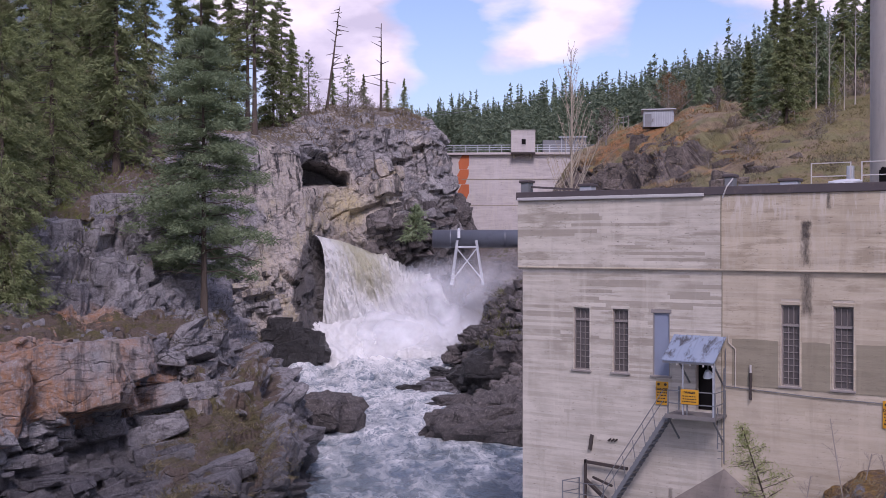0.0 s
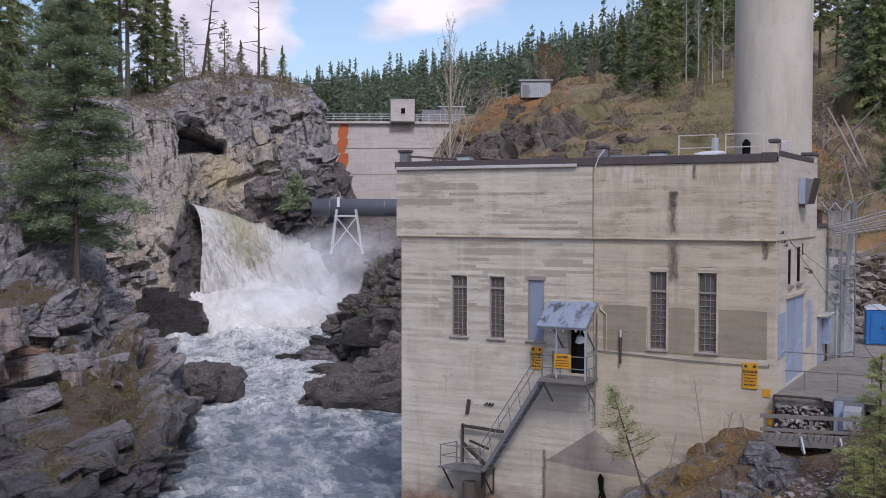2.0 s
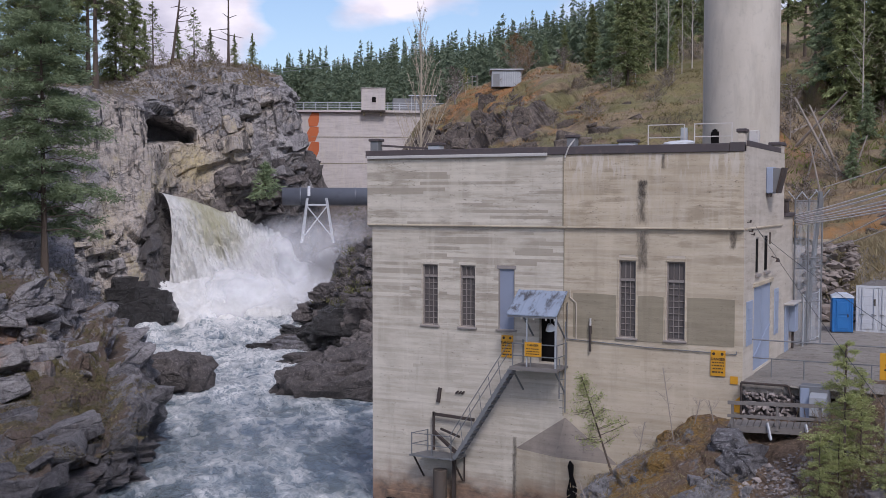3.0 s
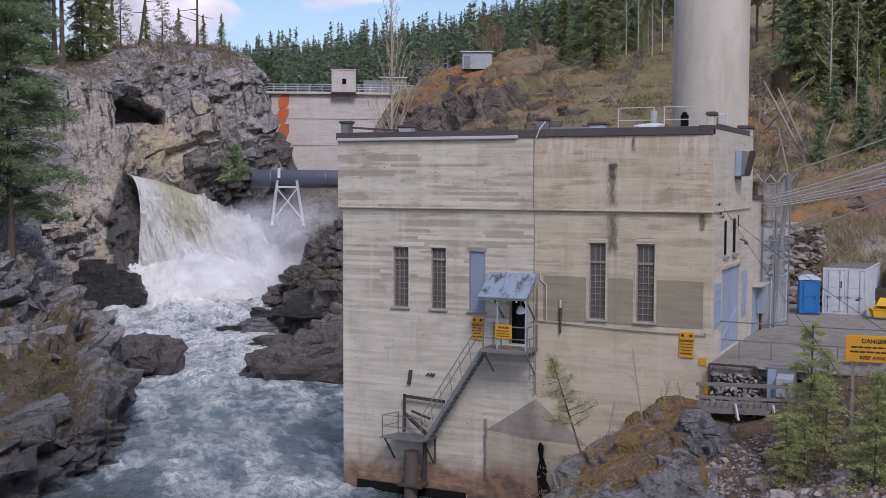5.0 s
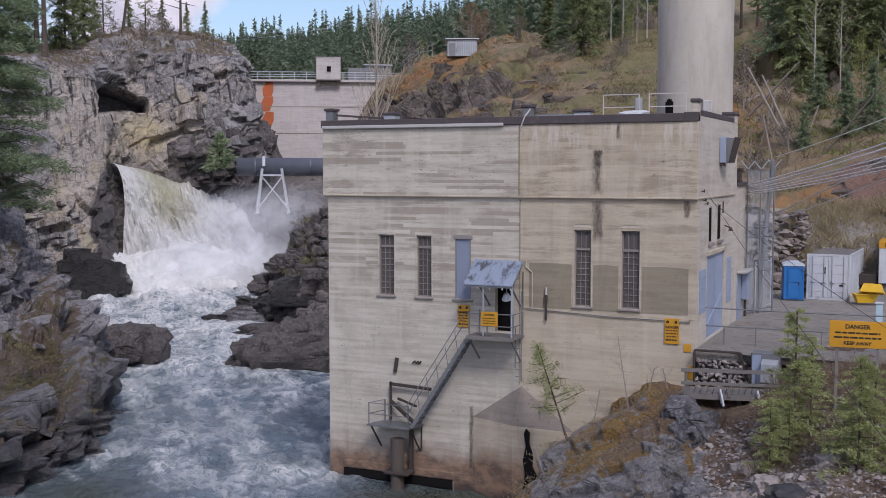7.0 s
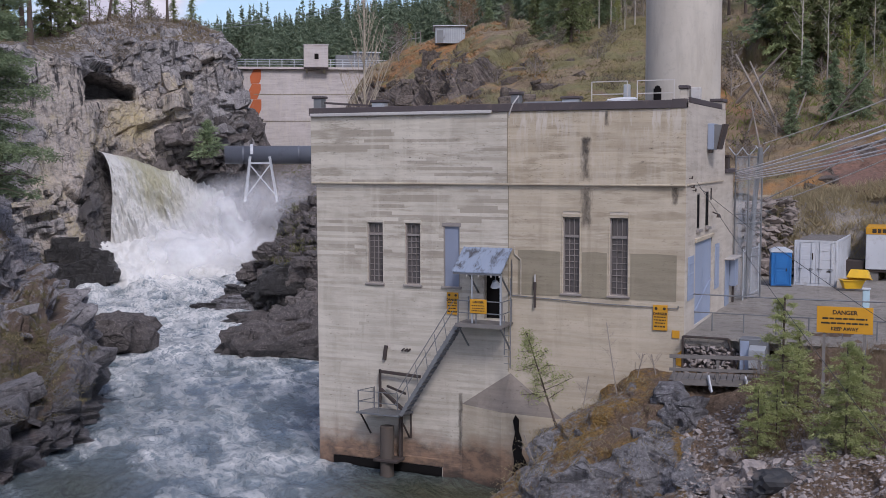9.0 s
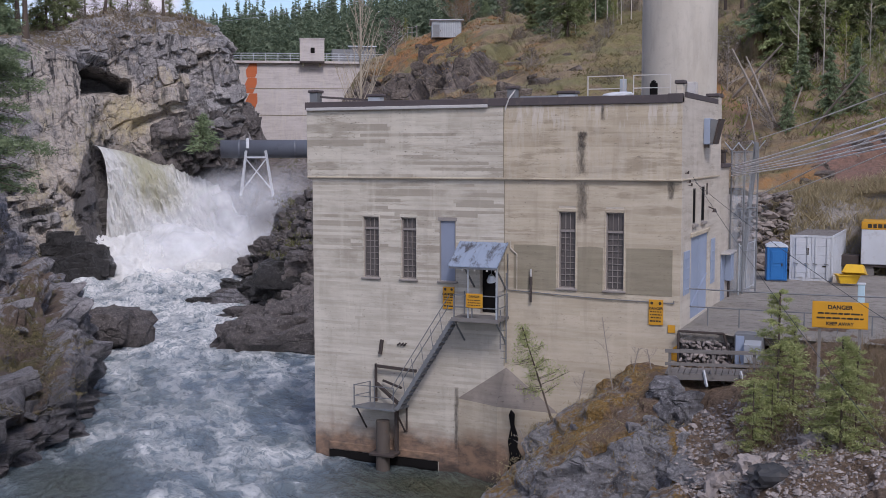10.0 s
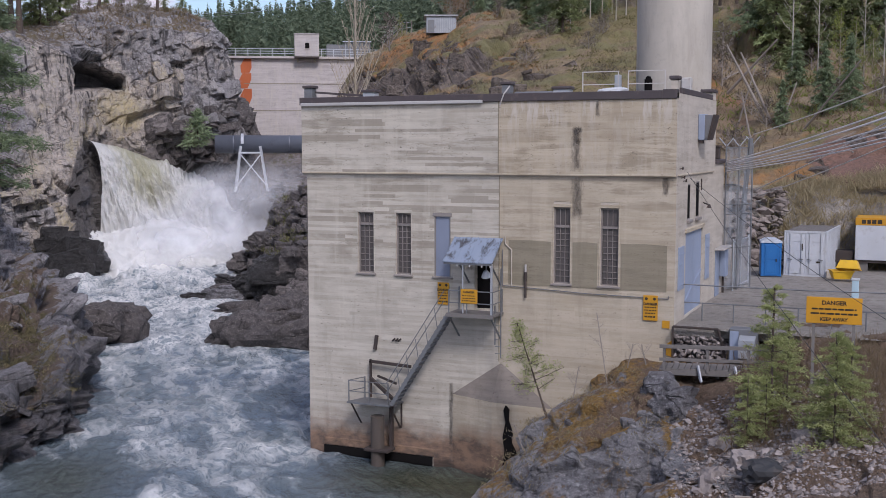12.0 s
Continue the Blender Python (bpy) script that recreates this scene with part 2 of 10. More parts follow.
def set_blocks(parent, P, count, sizes, mat, seed, keep, dip=(0.0, 0.0), proud=(0.1, 0.5), mineral=None, jitter=18, tilt=7, cuts=2):
    """Bed angular blocks into a rock face, facing outwards and lying along its dip."""
    g = random.Random(seed)
    N = normals(P)
    pool = []
    for k in range(12):
        w = [g.uniform(a, b) / 2 for a, b in sizes]
        pool.append((w, [rock_block(seed * 31 + k, w, g.random(), m, 0.4, cuts) for m in ((0.0, 1.0) if mineral else (0.0,))]))
    for pair in pool:
        for me in pair[1]:
            me.materials.append(mat)
    done = tries = 0
    while done < count and tries < 40 * count:
        tries += 1
        i, j = g.randrange(P.shape[0]), g.randrange(P.shape[1])
        p, nn = Vector(P[i, j]), Vector(N[i, j])
        d = Vector((p.x - LOOKOUT.x, p.y - LOOKOUT.y))
        b = math.degrees(math.atan2(-d.x, d.y))
        if not keep(b, d.length, p.z, nn.z):
            continue
        out = Vector((nn.x, nn.y, 0.0))
        out = out.normalized() if out.length > 0.15 else Vector((-d.x, -d.y, 0)).normalized()
        yaw = math.degrees(math.atan2(out.x, -out.y))
        half, meshes = g.choice(pool)
        s = g.uniform(0.55, 1.3)
        centre = p - nn * (half[1] * s - g.uniform(*proud))
        ob = new("rock_block", meshes[1 if mineral and mineral(b, p.z) else 0])
        ob.parent = parent
        ob.matrix_basis = Matrix.Translation(centre) @ pose(0, 0, 0, dip[1] + g.uniform(-tilt, tilt), dip[0] + g.uniform(-tilt, tilt), 0) @ pose(0, 0, 0, 0, 0, -yaw + g.uniform(-jitter, jitter)) @ Matrix.Scale(s, 4)
        done += 1


# ---- materials ----
def material(name, colour, rough=0.8, metal=0.0):
    m = bpy.data.materials.new(name)
    m.use_nodes = True
    s = m.node_tree.nodes["Principled BSDF"]
    s.inputs["Base Color"].default_value = (*colour, 1)
    s.inputs["Roughness"].default_value = rough
    s.inputs["Metallic"].default_value = metal
    return m


class Nodes:
    """Short hand for a material's node tree."""

    def __init__(self, m):
        self.t = m.node_tree
        self.s = self.t.nodes["Principled BSDF"]
        self.pos = self.t.nodes.new("ShaderNodeNewGeometry").outputs["Position"]

    def node(self, kind, **values):
        n = self.t.nodes.new(kind)
        for k, v in values.items():
            sock = n.inputs[k.replace("_", " ")]
            if hasattr(v, "links"):
                self.t.links.new(v, sock)
            else:
                sock.default_value = v
        return n

    def link(self, a, b):
        self.t.links.new(a, b)

    def scaled(self, scale):
        return self.node("ShaderNodeMapping", Vector=self.pos, Scale=scale).outputs["Vector"]

    def noise(self, scale, detail=5.0, rough=0.55, vector=None, distortion=0.0):
        return self.node("ShaderNodeTexNoise", Vector=self.pos if vector is None else vector, Scale=scale, Detail=detail, Roughness=rough, Distortion=distortion).outputs["Fac"]

    def ramp(self, fac, lo, hi):
        n = self.node("ShaderNodeMapRange", Value=fac)
        n.inputs["From Min"].default_value, n.inputs["From Max"].default_value = lo, hi
        return n.outputs["Result"]

    def math(self, op, a, b):
        n = self.t.nodes.new("ShaderNodeMath")
        n.operation = op
        for sock, v in zip(n.inputs, (a, b)):
            if hasattr(v, "links"):
                self.link(v, sock)
            else:
                sock.default_value = v
        return n.outputs["Value"]

    def mix(self, fac, a, b, blend="MIX"):
        n = self.t.nodes.new("ShaderNodeMix")
        n.data_type, n.blend_type = "RGBA", blend
        for key, v in (("Factor", fac), ("A", a), ("B", b)):
            sock = [q for q in n.inputs if q.name == key and (key == "Factor" and q.type == "VALUE" or key != "Factor" and q.type == "RGBA")][0]
            if hasattr(v, "links"):
                self.link(v, sock)
            elif key == "Factor":
                sock.default_value = v
            else:
                sock.default_value = (*v, 1)
        return n.outputs[2]

    def upward(self):
        g = self.t.nodes.new("ShaderNodeNewGeometry")
        return self.node("ShaderNodeSeparateXYZ", Vector=g.outputs["Normal"]).outputs["Z"]

    def height(self):
        return self.node("ShaderNodeSeparateXYZ", Vector=self.pos).outputs["Z"]

    def island(self):
        return self.t.nodes.new("ShaderNodeNewGeometry").outputs["Random Per Island"]

    def each(self):
        return self.t.nodes.new("ShaderNodeObjectInfo").outputs["Random"]

    def colour(self, c):
        self.link(c, self.s.inputs["Base Color"])

    def rough(self, r):
        self.link(r, self.s.inputs["Roughness"])

    def bump(self, h, strength=0.4, distance=0.05):
        n = self.node("ShaderNodeBump", Height=h, Strength=strength, Distance=distance)
        self.link(n.outputs["Normal"], self.s.inputs["Normal"])


def rock_material(name, base, pale, dark, stain=None, stain_at=(0.55, 0.7), moss=None, soil=(0.17, 0.12, 0.085), wet=False, streak=0.5, second=None, joints_=0.7, cover=0.0, wet_shade_top=2.1, fissure=0.2, wet_shade_mix=0.5, relief=1.0):
    """Weathered rock: tone by block, lichen speckle, mineral stains, drip streaks; earth and moss where the ground lies level."""
    m = material(name, base, 0.88)
    n = Nodes(m)

    def read(key):
        a_ = n.node("ShaderNodeAttribute")
        a_.attribute_name = key
        return a_.outputs["Fac"]
    tone, level, mineral, damp_shade = read("tone"), read("soil"), read("mineral"), read("damp_shade")
    a, b, fine = n.noise(0.30, 6, 0.6), n.noise(2.2, 8, 0.65), n.noise(8.0, 6, 0.72)
    c = n.mix(n.ramp(n.math("ADD", n.math("MULTIPLY", tone, 0.8), n.math("MULTIPLY", a, 0.8)), 0.55, 1.1), base, pale)
    c = n.mix(n.math("MULTIPLY", n.ramp(b, 0.52, 0.72), 0.65), c, dark)
    c = n.mix(n.math("MULTIPLY", n.ramp(fine, 0.55, 0.72), 0.6), c, tuple(min(1, v * 1.2) for v in pale))
    if stain:
        s_ = n.math("ADD", n.noise(0.16, 6, 0.62, n.scaled((1, 1, 1.3))), n.math("MULTIPLY", mineral, 0.24))
        c = n.mix(n.math("MULTIPLY", n.ramp(s_, *stain_at), n.ramp(b, 0.78, 0.40)), c, stain)
        if second:
            s2 = n.math("ADD", n.noise(0.33, 6, 0.65, n.scaled((1, 1, 0.6))), n.math("MULTIPLY", mineral, 0.12))
            c = n.mix(n.math("MULTIPLY", n.math("MULTIPLY", n.ramp(s2, 0.63, 0.74), n.ramp(b, 0.78, 0.40)), 0.8), c, second)
    pit = n.noise(1.0, 8, 0.7, n.scaled((1.6, 1.6, 0.8)))
    c = n.mix(n.math("MULTIPLY", n.ramp(pit, 0.54, 0.64), n.math("SUBTRACT", 0.70, n.math("MULTIPLY", mineral, 0.45))), c, dark)
    grit = n.noise(4.6, 9, 0.8)
    calm = n.math("SUBTRACT", 1.0, n.math("MULTIPLY", mineral, 0.7))
    c = n.mix(n.math("MULTIPLY", n.math("MULTIPLY", n.ramp(grit, 0.55, 0.64), 0.6), calm), c, tuple(v * 0.6 for v in dark))
    c = n.mix(n.math("MULTIPLY", n.ramp(grit, 0.46, 0.38), 0.75), c, tuple(min(1, v * 1.3) for v in pale))
    run = n.noise(1.0, 6, 0.65, n.scaled((1.3, 1.3, 0.10)))
    c = n.mix(n.math("MULTIPLY", n.math("MULTIPLY", n.ramp(run, 0.52, 0.60), n.math("MAXIMUM", n.ramp(a, 0.42, 0.62), read("drip"))), streak), c, tuple(v * 0.55 for v in dark))
    bent = n.node("ShaderNodeVectorMath", Vector=n.scaled((0.45, 0.45, 0.9)))
    bent.operation = "ADD"
    wob = n.node("ShaderNodeTexNoise", Vector=n.pos, Scale=0.5, Detail=6.0)
    n.link(n.node("ShaderNodeVectorMath", Vector=wob.outputs["Color"]).outputs["Vector"], bent.inputs[1])
    v = n.node("ShaderNodeTexVoronoi", Vector=bent.outputs["Vector"], Scale=0.8)
    v.feature = "DISTANCE_TO_EDGE"
    crack = n.math("MULTIPLY", n.ramp(v.outputs["Distance"], 0.03, 0.0), n.ramp(n.noise(0.6, 5), 0.46, 0.60))
    c = n.mix(n.math("MULTIPLY", crack, joints_), c, tuple(v_ * 0.4 for v_ in dark))
    wob2 = n.node("ShaderNodeVectorMath", Vector=n.scaled((0.5, 0.5, 1.7)))
    wob2.operation = "ADD"
    n.link(n.node("ShaderNodeTexNoise", Vector=n.pos, Scale=0.8, Detail=9.0, Roughness=0.7).outputs["Color"], wob2.inputs[1])
    v2 = n.node("ShaderNodeTexVoronoi", Vector=wob2.outputs["Vector"], Scale=1.1)
    v2.feature = "DISTANCE_TO_EDGE"
    crack2 = n.math("MULTIPLY", n.ramp(v2.outputs["Distance"], 0.055, 0.0), n.ramp(n.noise(0.9, 4), 0.42, 0.58))
    c = n.mix(n.math("MULTIPLY", crack2, fissure), c, tuple(v_ * 0.3 for v_ in dark))
    patch = n.noise(0.75, 9, 0.72, n.scaled((1, 1, 1.5)), 0.6)
    c = n.mix(n.math("MULTIPLY", n.math("MULTIPLY", n.ramp(patch, 0.52, 0.62), 0.4), calm), c, tuple(v_ * 0.8 for v_ in dark))
    c = n.mix(n.math("MULTIPLY", n.ramp(n.noise(11.0, 4, 0.6), 0.60, 0.68), 0.55), c, tuple(min(1, v_ * 1.35) for v_ in pale))
    if second:
        c = n.mix(n.math("MULTIPLY", n.math("MULTIPLY", read("ochre"), n.ramp(b, 0.72, 0.42)), 0.9), c, second)
    lv = n.ramp(n.math("ADD", level, n.math("MULTIPLY", n.math("SUBTRACT", b, 0.5), 2.2)), 0.50 - cover, 0.80 - cover)
    ground_c = n.mix(n.ramp(fine, 0.42, 0.68), soil, tuple(v_ * 0.5 for v_ in soil))
    ground_c = n.mix(n.ramp(n.noise(5.0, 6, 0.7), 0.58, 0.68), ground_c, tuple(min(1, v_ * 1.7) for v_ in soil))
    if moss:
        ground_c = n.mix(n.math("MULTIPLY", n.ramp(n.noise(0.45, 6, 0.68), 0.49 - 0.25 * cover, 0.58 - 0.25 * cover), read("mossy") if cover else 1.0), ground_c, n.mix(n.ramp(fine, 0.4, 0.65), moss, tuple(v_ * 0.45 for v_ in moss)))
    c = n.mix(lv, c, ground_c)
    # darkens wet rock near the water; also carries shade painted into the colour
    if wet:
        w = n.math("MAXIMUM", n.ramp(n.math("ADD", n.height(), n.math("MULTIPLY", a, 2.2)), wet_shade_top + 1.1, wet_shade_top - 0.7), damp_shade)
        w = n.math("MULTIPLY", w, n.math("SUBTRACT", 1.0, n.math("MULTIPLY", lv, 0.7)))
        c = n.mix(n.math("MULTIPLY", w, wet_shade_mix), c, n.mix(n.ramp(grit, 0.42, 0.60), tuple(0.95 * v_ for v_ in dark), tuple(0.4 * v_ for v_ in dark)))
        n.rough(n.node("ShaderNodeMapRange", Value=w, To_Min=0.88, To_Max=0.4).outputs["Result"])
    n.colour(c)
    n.bump(n.math("SUBTRACT", n.math("ADD", n.noise(2.6, 10, 0.80), n.math("MULTIPLY", n.noise(0.9, 4), 0.4)), n.math("ADD", n.math("MULTIPLY", crack, 0.5), n.math("MULTIPLY", crack2, 0.35))), relief, 0.45)
    return m


# dark zone reaches above the wet rock to paint shade under the overhang
M_ROCK = rock_material("grey_cliff_rock", (0.27, 0.255, 0.272), (0.42, 0.395, 0.40), (0.085, 0.079, 0.085), stain=(0.52, 0.27, 0.145), stain_at=(0.61, 0.80),
                       moss=(0.185, 0.155, 0.06), soil=(0.20, 0.145, 0.112), wet=True, wet_shade_top=4.8, wet_shade_mix=0.62, streak=0.7, second=(0.50, 0.44, 0.38))
M_BLUFF = rock_material("pale_cliff_rock", (0.25, 0.235, 0.24), (0.395, 0.37, 0.365), (0.075, 0.07, 0.075), stain=(0.53, 0.455, 0.385), stain_at=(0.55, 0.68),
                        moss=(0.20, 0.15, 0.065), soil=(0.17, 0.13, 0.09), wet=True, streak=0.95, second=(0.50, 0.42, 0.25), joints_=0.75, fissure=0.4, wet_shade_mix=0.85, relief=0.75)
M_DARK_ROCK = rock_material("dark_wet_rock", (0.118, 0.103, 0.1), (0.235, 0.205, 0.195), (0.035, 0.031, 0.031), wet=True, relief=0.75, moss=(0.13, 0.115, 0.05), soil=(0.14, 0.112, 0.095), streak=0.2)
M_BLACK_ROCK = rock_material("black_wet_shade_rock", (0.10, 0.094, 0.094), (0.18, 0.17, 0.168), (0.035, 0.032, 0.032), wet=True, wet_shade_top=9.0, streak=0.2)
M_HILL_ROCK = rock_material("brown_hill_rock", (0.135, 0.108, 0.092), (0.25, 0.205, 0.175), (0.04, 0.034, 0.031), moss=(0.30, 0.16, 0.055), soil=(0.17, 0.12, 0.08), streak=0.5, cover=0.1)
M_OUTCROP = rock_material("lichen_grey_outcrop", (0.25, 0.24, 0.255), (0.43, 0.415, 0.425), (0.05, 0.046, 0.05), moss=(0.42, 0.255, 0.075), soil=(0.25, 0.17, 0.115), streak=0.6, cover=0.22)


def soil_material(name, a, b, c, rust=None):
    m = material(name, a, 0.95)
    n = Nodes(m)
    x = n.mix(n.ramp(n.noise(0.22, 6, 0.65), 0.38, 0.62), a, b)
    x = n.mix(n.ramp(n.noise(1.7, 8, 0.7), 0.5, 0.68), x, c)
    x = n.mix(n.ramp(n.noise(7.0, 5, 0.7), 0.6, 0.75), x, tuple(min(1, v * 1.7) for v in b))
    if rust:
        x = n.mix(n.math("MULTIPLY", n.ramp(n.noise(0.09, 5, 0.6), 0.50, 0.58), 0.85), x, rust)
    n.colour(x)
    n.bump(n.noise(2.5, 10, 0.75), 1.0, 0.35)
    return m


def hill_material(name):
    m = material(name, (0.16, 0.12, 0.07), 0.95)
    n = Nodes(m)
    level = n.node("ShaderNodeAttribute")
    level.attribute_name = "soil"
    big, mid, fine = n.noise(0.10, 5, 0.6), n.noise(0.8, 8, 0.7), n.noise(5.0, 6, 0.7)
    x = n.mix(n.ramp(mid, 0.38, 0.62), (0.185, 0.13, 0.085), (0.30, 0.235, 0.14))
    def read(key):
        a_ = n.node("ShaderNodeAttribute")
        a_.attribute_name = key
        return a_.outputs["Fac"]
    x = n.mix(n.math("MULTIPLY", n.ramp(big, 0.56, 0.63), n.ramp(mid, 0.35, 0.6)), x, (0.33, 0.165, 0.055))
    moss_at = n.math("ADD", read("rusty"), n.math("MULTIPLY", n.math("SUBTRACT", mid, 0.5), 1.4))
    x = n.mix(n.math("MULTIPLY", n.ramp(moss_at, 0.35, 0.6), 0.9), x, n.mix(n.ramp(fine, 0.4, 0.62), (0.39, 0.18, 0.055), (0.22, 0.10, 0.038)))
    olive_at = n.math("ADD", read("olive"), n.math("MULTIPLY", n.math("SUBTRACT", mid, 0.5), 1.6))
    x = n.mix(n.math("MULTIPLY", n.ramp(olive_at, 0.35, 0.6), 0.85), x, n.mix(n.ramp(fine, 0.4, 0.62), (0.225, 0.185, 0.075), (0.125, 0.105, 0.045)))
    x = n.mix(n.math("MULTIPLY", n.ramp(n.noise(0.16, 5, 0.6, n.scaled((1.3, 1.3, 1))), 0.49, 0.58), 0.8), x, (0.165, 0.155, 0.065))
    x = n.mix(n.math("MULTIPLY", n.ramp(n.math("ADD", read("scar"), n.math("MULTIPLY", n.math("SUBTRACT", mid, 0.5), 1.4)), 0.35, 0.6), 0.9), x, n.mix(n.ramp(fine, 0.4, 0.6), (0.25, 0.135, 0.105), (0.145, 0.085, 0.065)))
    x = n.mix(n.ramp(fine, 0.56, 0.74), x, (0.07, 0.055, 0.04))
    rock = n.mix(n.ramp(mid, 0.38, 0.62), (0.20, 0.162, 0.14), (0.055, 0.046, 0.043))
    rk = n.ramp(n.math("ADD", level.outputs["Fac"], n.math("MULTIPLY", n.math("SUBTRACT", mid, 0.5), 1.2)), 0.35, 0.12)
    x = n.mix(rk, x, rock)
    n.colour(x)
    n.bump(n.noise(2.5, 10, 0.75), 0.9, 0.3)
    return m


M_HILL = hill_material("brown_hillside_grass")
M_FOREST_FLOOR = soil_material("forest_floor", (0.075, 0.07, 0.04), (0.11, 0.09, 0.05), (0.04, 0.045, 0.025))
M_YARD = soil_material("gravel_yard", (0.30, 0.272, 0.24), (0.38, 0.345, 0.31), (0.20, 0.18, 0.155))
M_RUBBLE = soil_material("rubble_ground", (0.15, 0.125, 0.11), (0.20, 0.17, 0.155), (0.08, 0.068, 0.06))


def concrete(name, base, pale, dark, board=0.45, rusty=0.0, lines=True, scale=0.0):
    """Old board-marked concrete: tone by board, thin dark weathering along the boards, lime scale, rust near the water."""
    m = material(name, base, 0.9)
    n = Nodes(m)
    each = n.island()
    along = n.scaled((0.35, 0.35, 5.0))
    c = n.mix(n.ramp(n.noise(1.0, 6, 0.6, along), 0.36, 0.62), base, pale)
    drift = n.noise(0.30, 5, 0.6, n.scaled((1, 1, 2.2)))
    drab = tuple(0.32 * u_ + 0.68 * w_ for u_, w_ in zip(base, dark))
    worn = n.math("MAXIMUM", n.ramp(n.math("ADD", n.height(), n.math("MULTIPLY", drift, 5.0)), 9.5, 13.5), 0.3)
    if lines:
        c = n.mix(n.math("MULTIPLY", n.math("MULTIPLY", n.math("MULTIPLY", n.ramp(each, 0.58, 0.72), n.ramp(drift, 0.40, 0.52)), board), worn), c, drab)
        c = n.mix(n.math("MULTIPLY", n.ramp(each, 0.28, 0.10), 0.5), c, tuple(min(1, v * 1.08) for v in pale))
    c = n.mix(n.math("MULTIPLY", n.ramp(n.noise(0.55, 7, 0.66, n.scaled((1, 1, 1.4))), 0.46, 0.62), 0.32), c, drab)
    weather = n.math("MULTIPLY", n.ramp(n.noise(0.9, 9, 0.70, n.scaled((0.35, 0.35, 3.2))), 0.51, 0.58), n.ramp(n.noise(0.25, 4, 0.6), 0.40, 0.56))
    c = n.mix(n.math("MULTIPLY", n.math("MULTIPLY", weather, 0.75), worn), c, drab)
    c = n.mix(n.math("MULTIPLY", n.ramp(n.noise(1.5, 9, 0.75, n.scaled((1.3, 1.3, 6.0))), 0.61, 0.67), 0.65), c, tuple(v * 0.5 for v in dark))
    c = n.mix(n.math("MULTIPLY", n.ramp(n.noise(0.5, 5, 0.6, n.scaled((2.5, 2.5, 0.18))), 0.56, 0.66), 0.3), c, tuple(min(1, v * 1.12) for v in pale))
    c = n.mix(n.math("MULTIPLY", n.ramp(n.noise(0.6, 6, 0.65, n.scaled((2.2, 2.2, 0.25))), 0.58, 0.70), 0.4), c, drab)
    c = n.mix(n.math("MULTIPLY", n.math("MULTIPLY", n.ramp(n.noise(5, 7, 0.8, n.scaled((0.8, 0.8, 1.8))), 0.58, 0.66), n.ramp(n.noise(0.5, 4), 0.40, 0.60)), 0.85), c, tuple(v * 0.4 for v in dark))
    if scale:
        lime = n.math("MULTIPLY", n.ramp(n.noise(1.0, 6, 0.6, n.scaled((4.5, 4.5, 0.7))), 0.48, 0.60), n.ramp(n.noise(0.45, 4), 0.36, 0.52))
        lime = n.math("MULTIPLY", lime, n.math("MAXIMUM", n.ramp(n.height(), 15.9, 16.8), 0.25))
        c = n.mix(n.math("MULTIPLY", lime, scale), c, (0.53, 0.48, 0.42))
    if rusty:
        z = n.math("ADD", n.height(), n.math("MULTIPLY", n.noise(0.5, 6, 0.65), 2.6))
        mottled = n.mix(n.ramp(n.noise(1.4, 7, 0.7, n.scaled((1, 1, 1.8))), 0.42, 0.62), (0.23, 0.135, 0.085), (0.085, 0.052, 0.038))
        c = n.mix(n.math("MULTIPLY", n.ramp(z, 3.7, 2.5), rusty), c, mottled)
        c = n.mix(n.math("MULTIPLY", n.ramp(z, 1.9, 1.35), 0.85), c, (0.045, 0.034, 0.028))
    n.colour(c)
    n.bump(n.math("ADD", n.noise(1.0, 7, 0.7, n.scaled((3.0, 3.0, 6.0))), n.math("MULTIPLY", n.noise(14, 6, 0.7), 0.7)), 0.5, 0.03)
    return m


M_CONCRETE = concrete("board_marked_concrete", (0.445, 0.40, 0.335), (0.54, 0.495, 0.425), (0.205, 0.172, 0.13), rusty=0.9, board=0.75)
M_CONCRETE_TAN = concrete("tan_patched_concrete", (0.415, 0.35, 0.26), (0.49, 0.425, 0.335), (0.225, 0.182, 0.13), rusty=0.9, board=0.3)
M_CONCRETE_LIMED = concrete("limed_tan_concrete", (0.415, 0.345, 0.25), (0.49, 0.42, 0.325), (0.225, 0.182, 0.13), board=0.25, scale=0.95)
M_CONCRETE_PALE = concrete("pale_side_concrete", (0.455, 0.40, 0.335), (0.53, 0.475, 0.41), (0.30, 0.255, 0.205), lines=False, scale=0.4)
M_RENDER = concrete("drab_render_patch", (0.24, 0.208, 0.148), (0.28, 0.243, 0.178), (0.175, 0.145, 0.11), lines=False)
M_DAM = concrete("dam_concrete", (0.45, 0.405, 0.395), (0.53, 0.485, 0.475), (0.34, 0.30, 0.29), lines=False, scale=0.55)
M_TANK = material("surge_tank_concrete", (0.45, 0.405, 0.35), 0.9)
n = Nodes(M_TANK)
c = n.mix(n.ramp(n.noise(0.35, 6, 0.6, n.scaled((1.2, 1.2, 0.5))), 0.35, 0.65), (0.40, 0.362, 0.312), (0.50, 0.458, 0.405))
c = n.mix(n.math("MULTIPLY", n.ramp(n.noise(1.0, 6, 0.6, n.scaled((1.6, 1.6, 0.3))), 0.52, 0.68), 0.3), c, (0.24, 0.215, 0.19))
c = n.mix(n.math("MULTIPLY", n.ramp(n.noise(3.0, 6, 0.7), 0.55, 0.75), 0.35), c, (0.24, 0.22, 0.20))
n.colour(c)
n.bump(n.noise(6, 6, 0.7), 0.35, 0.03)


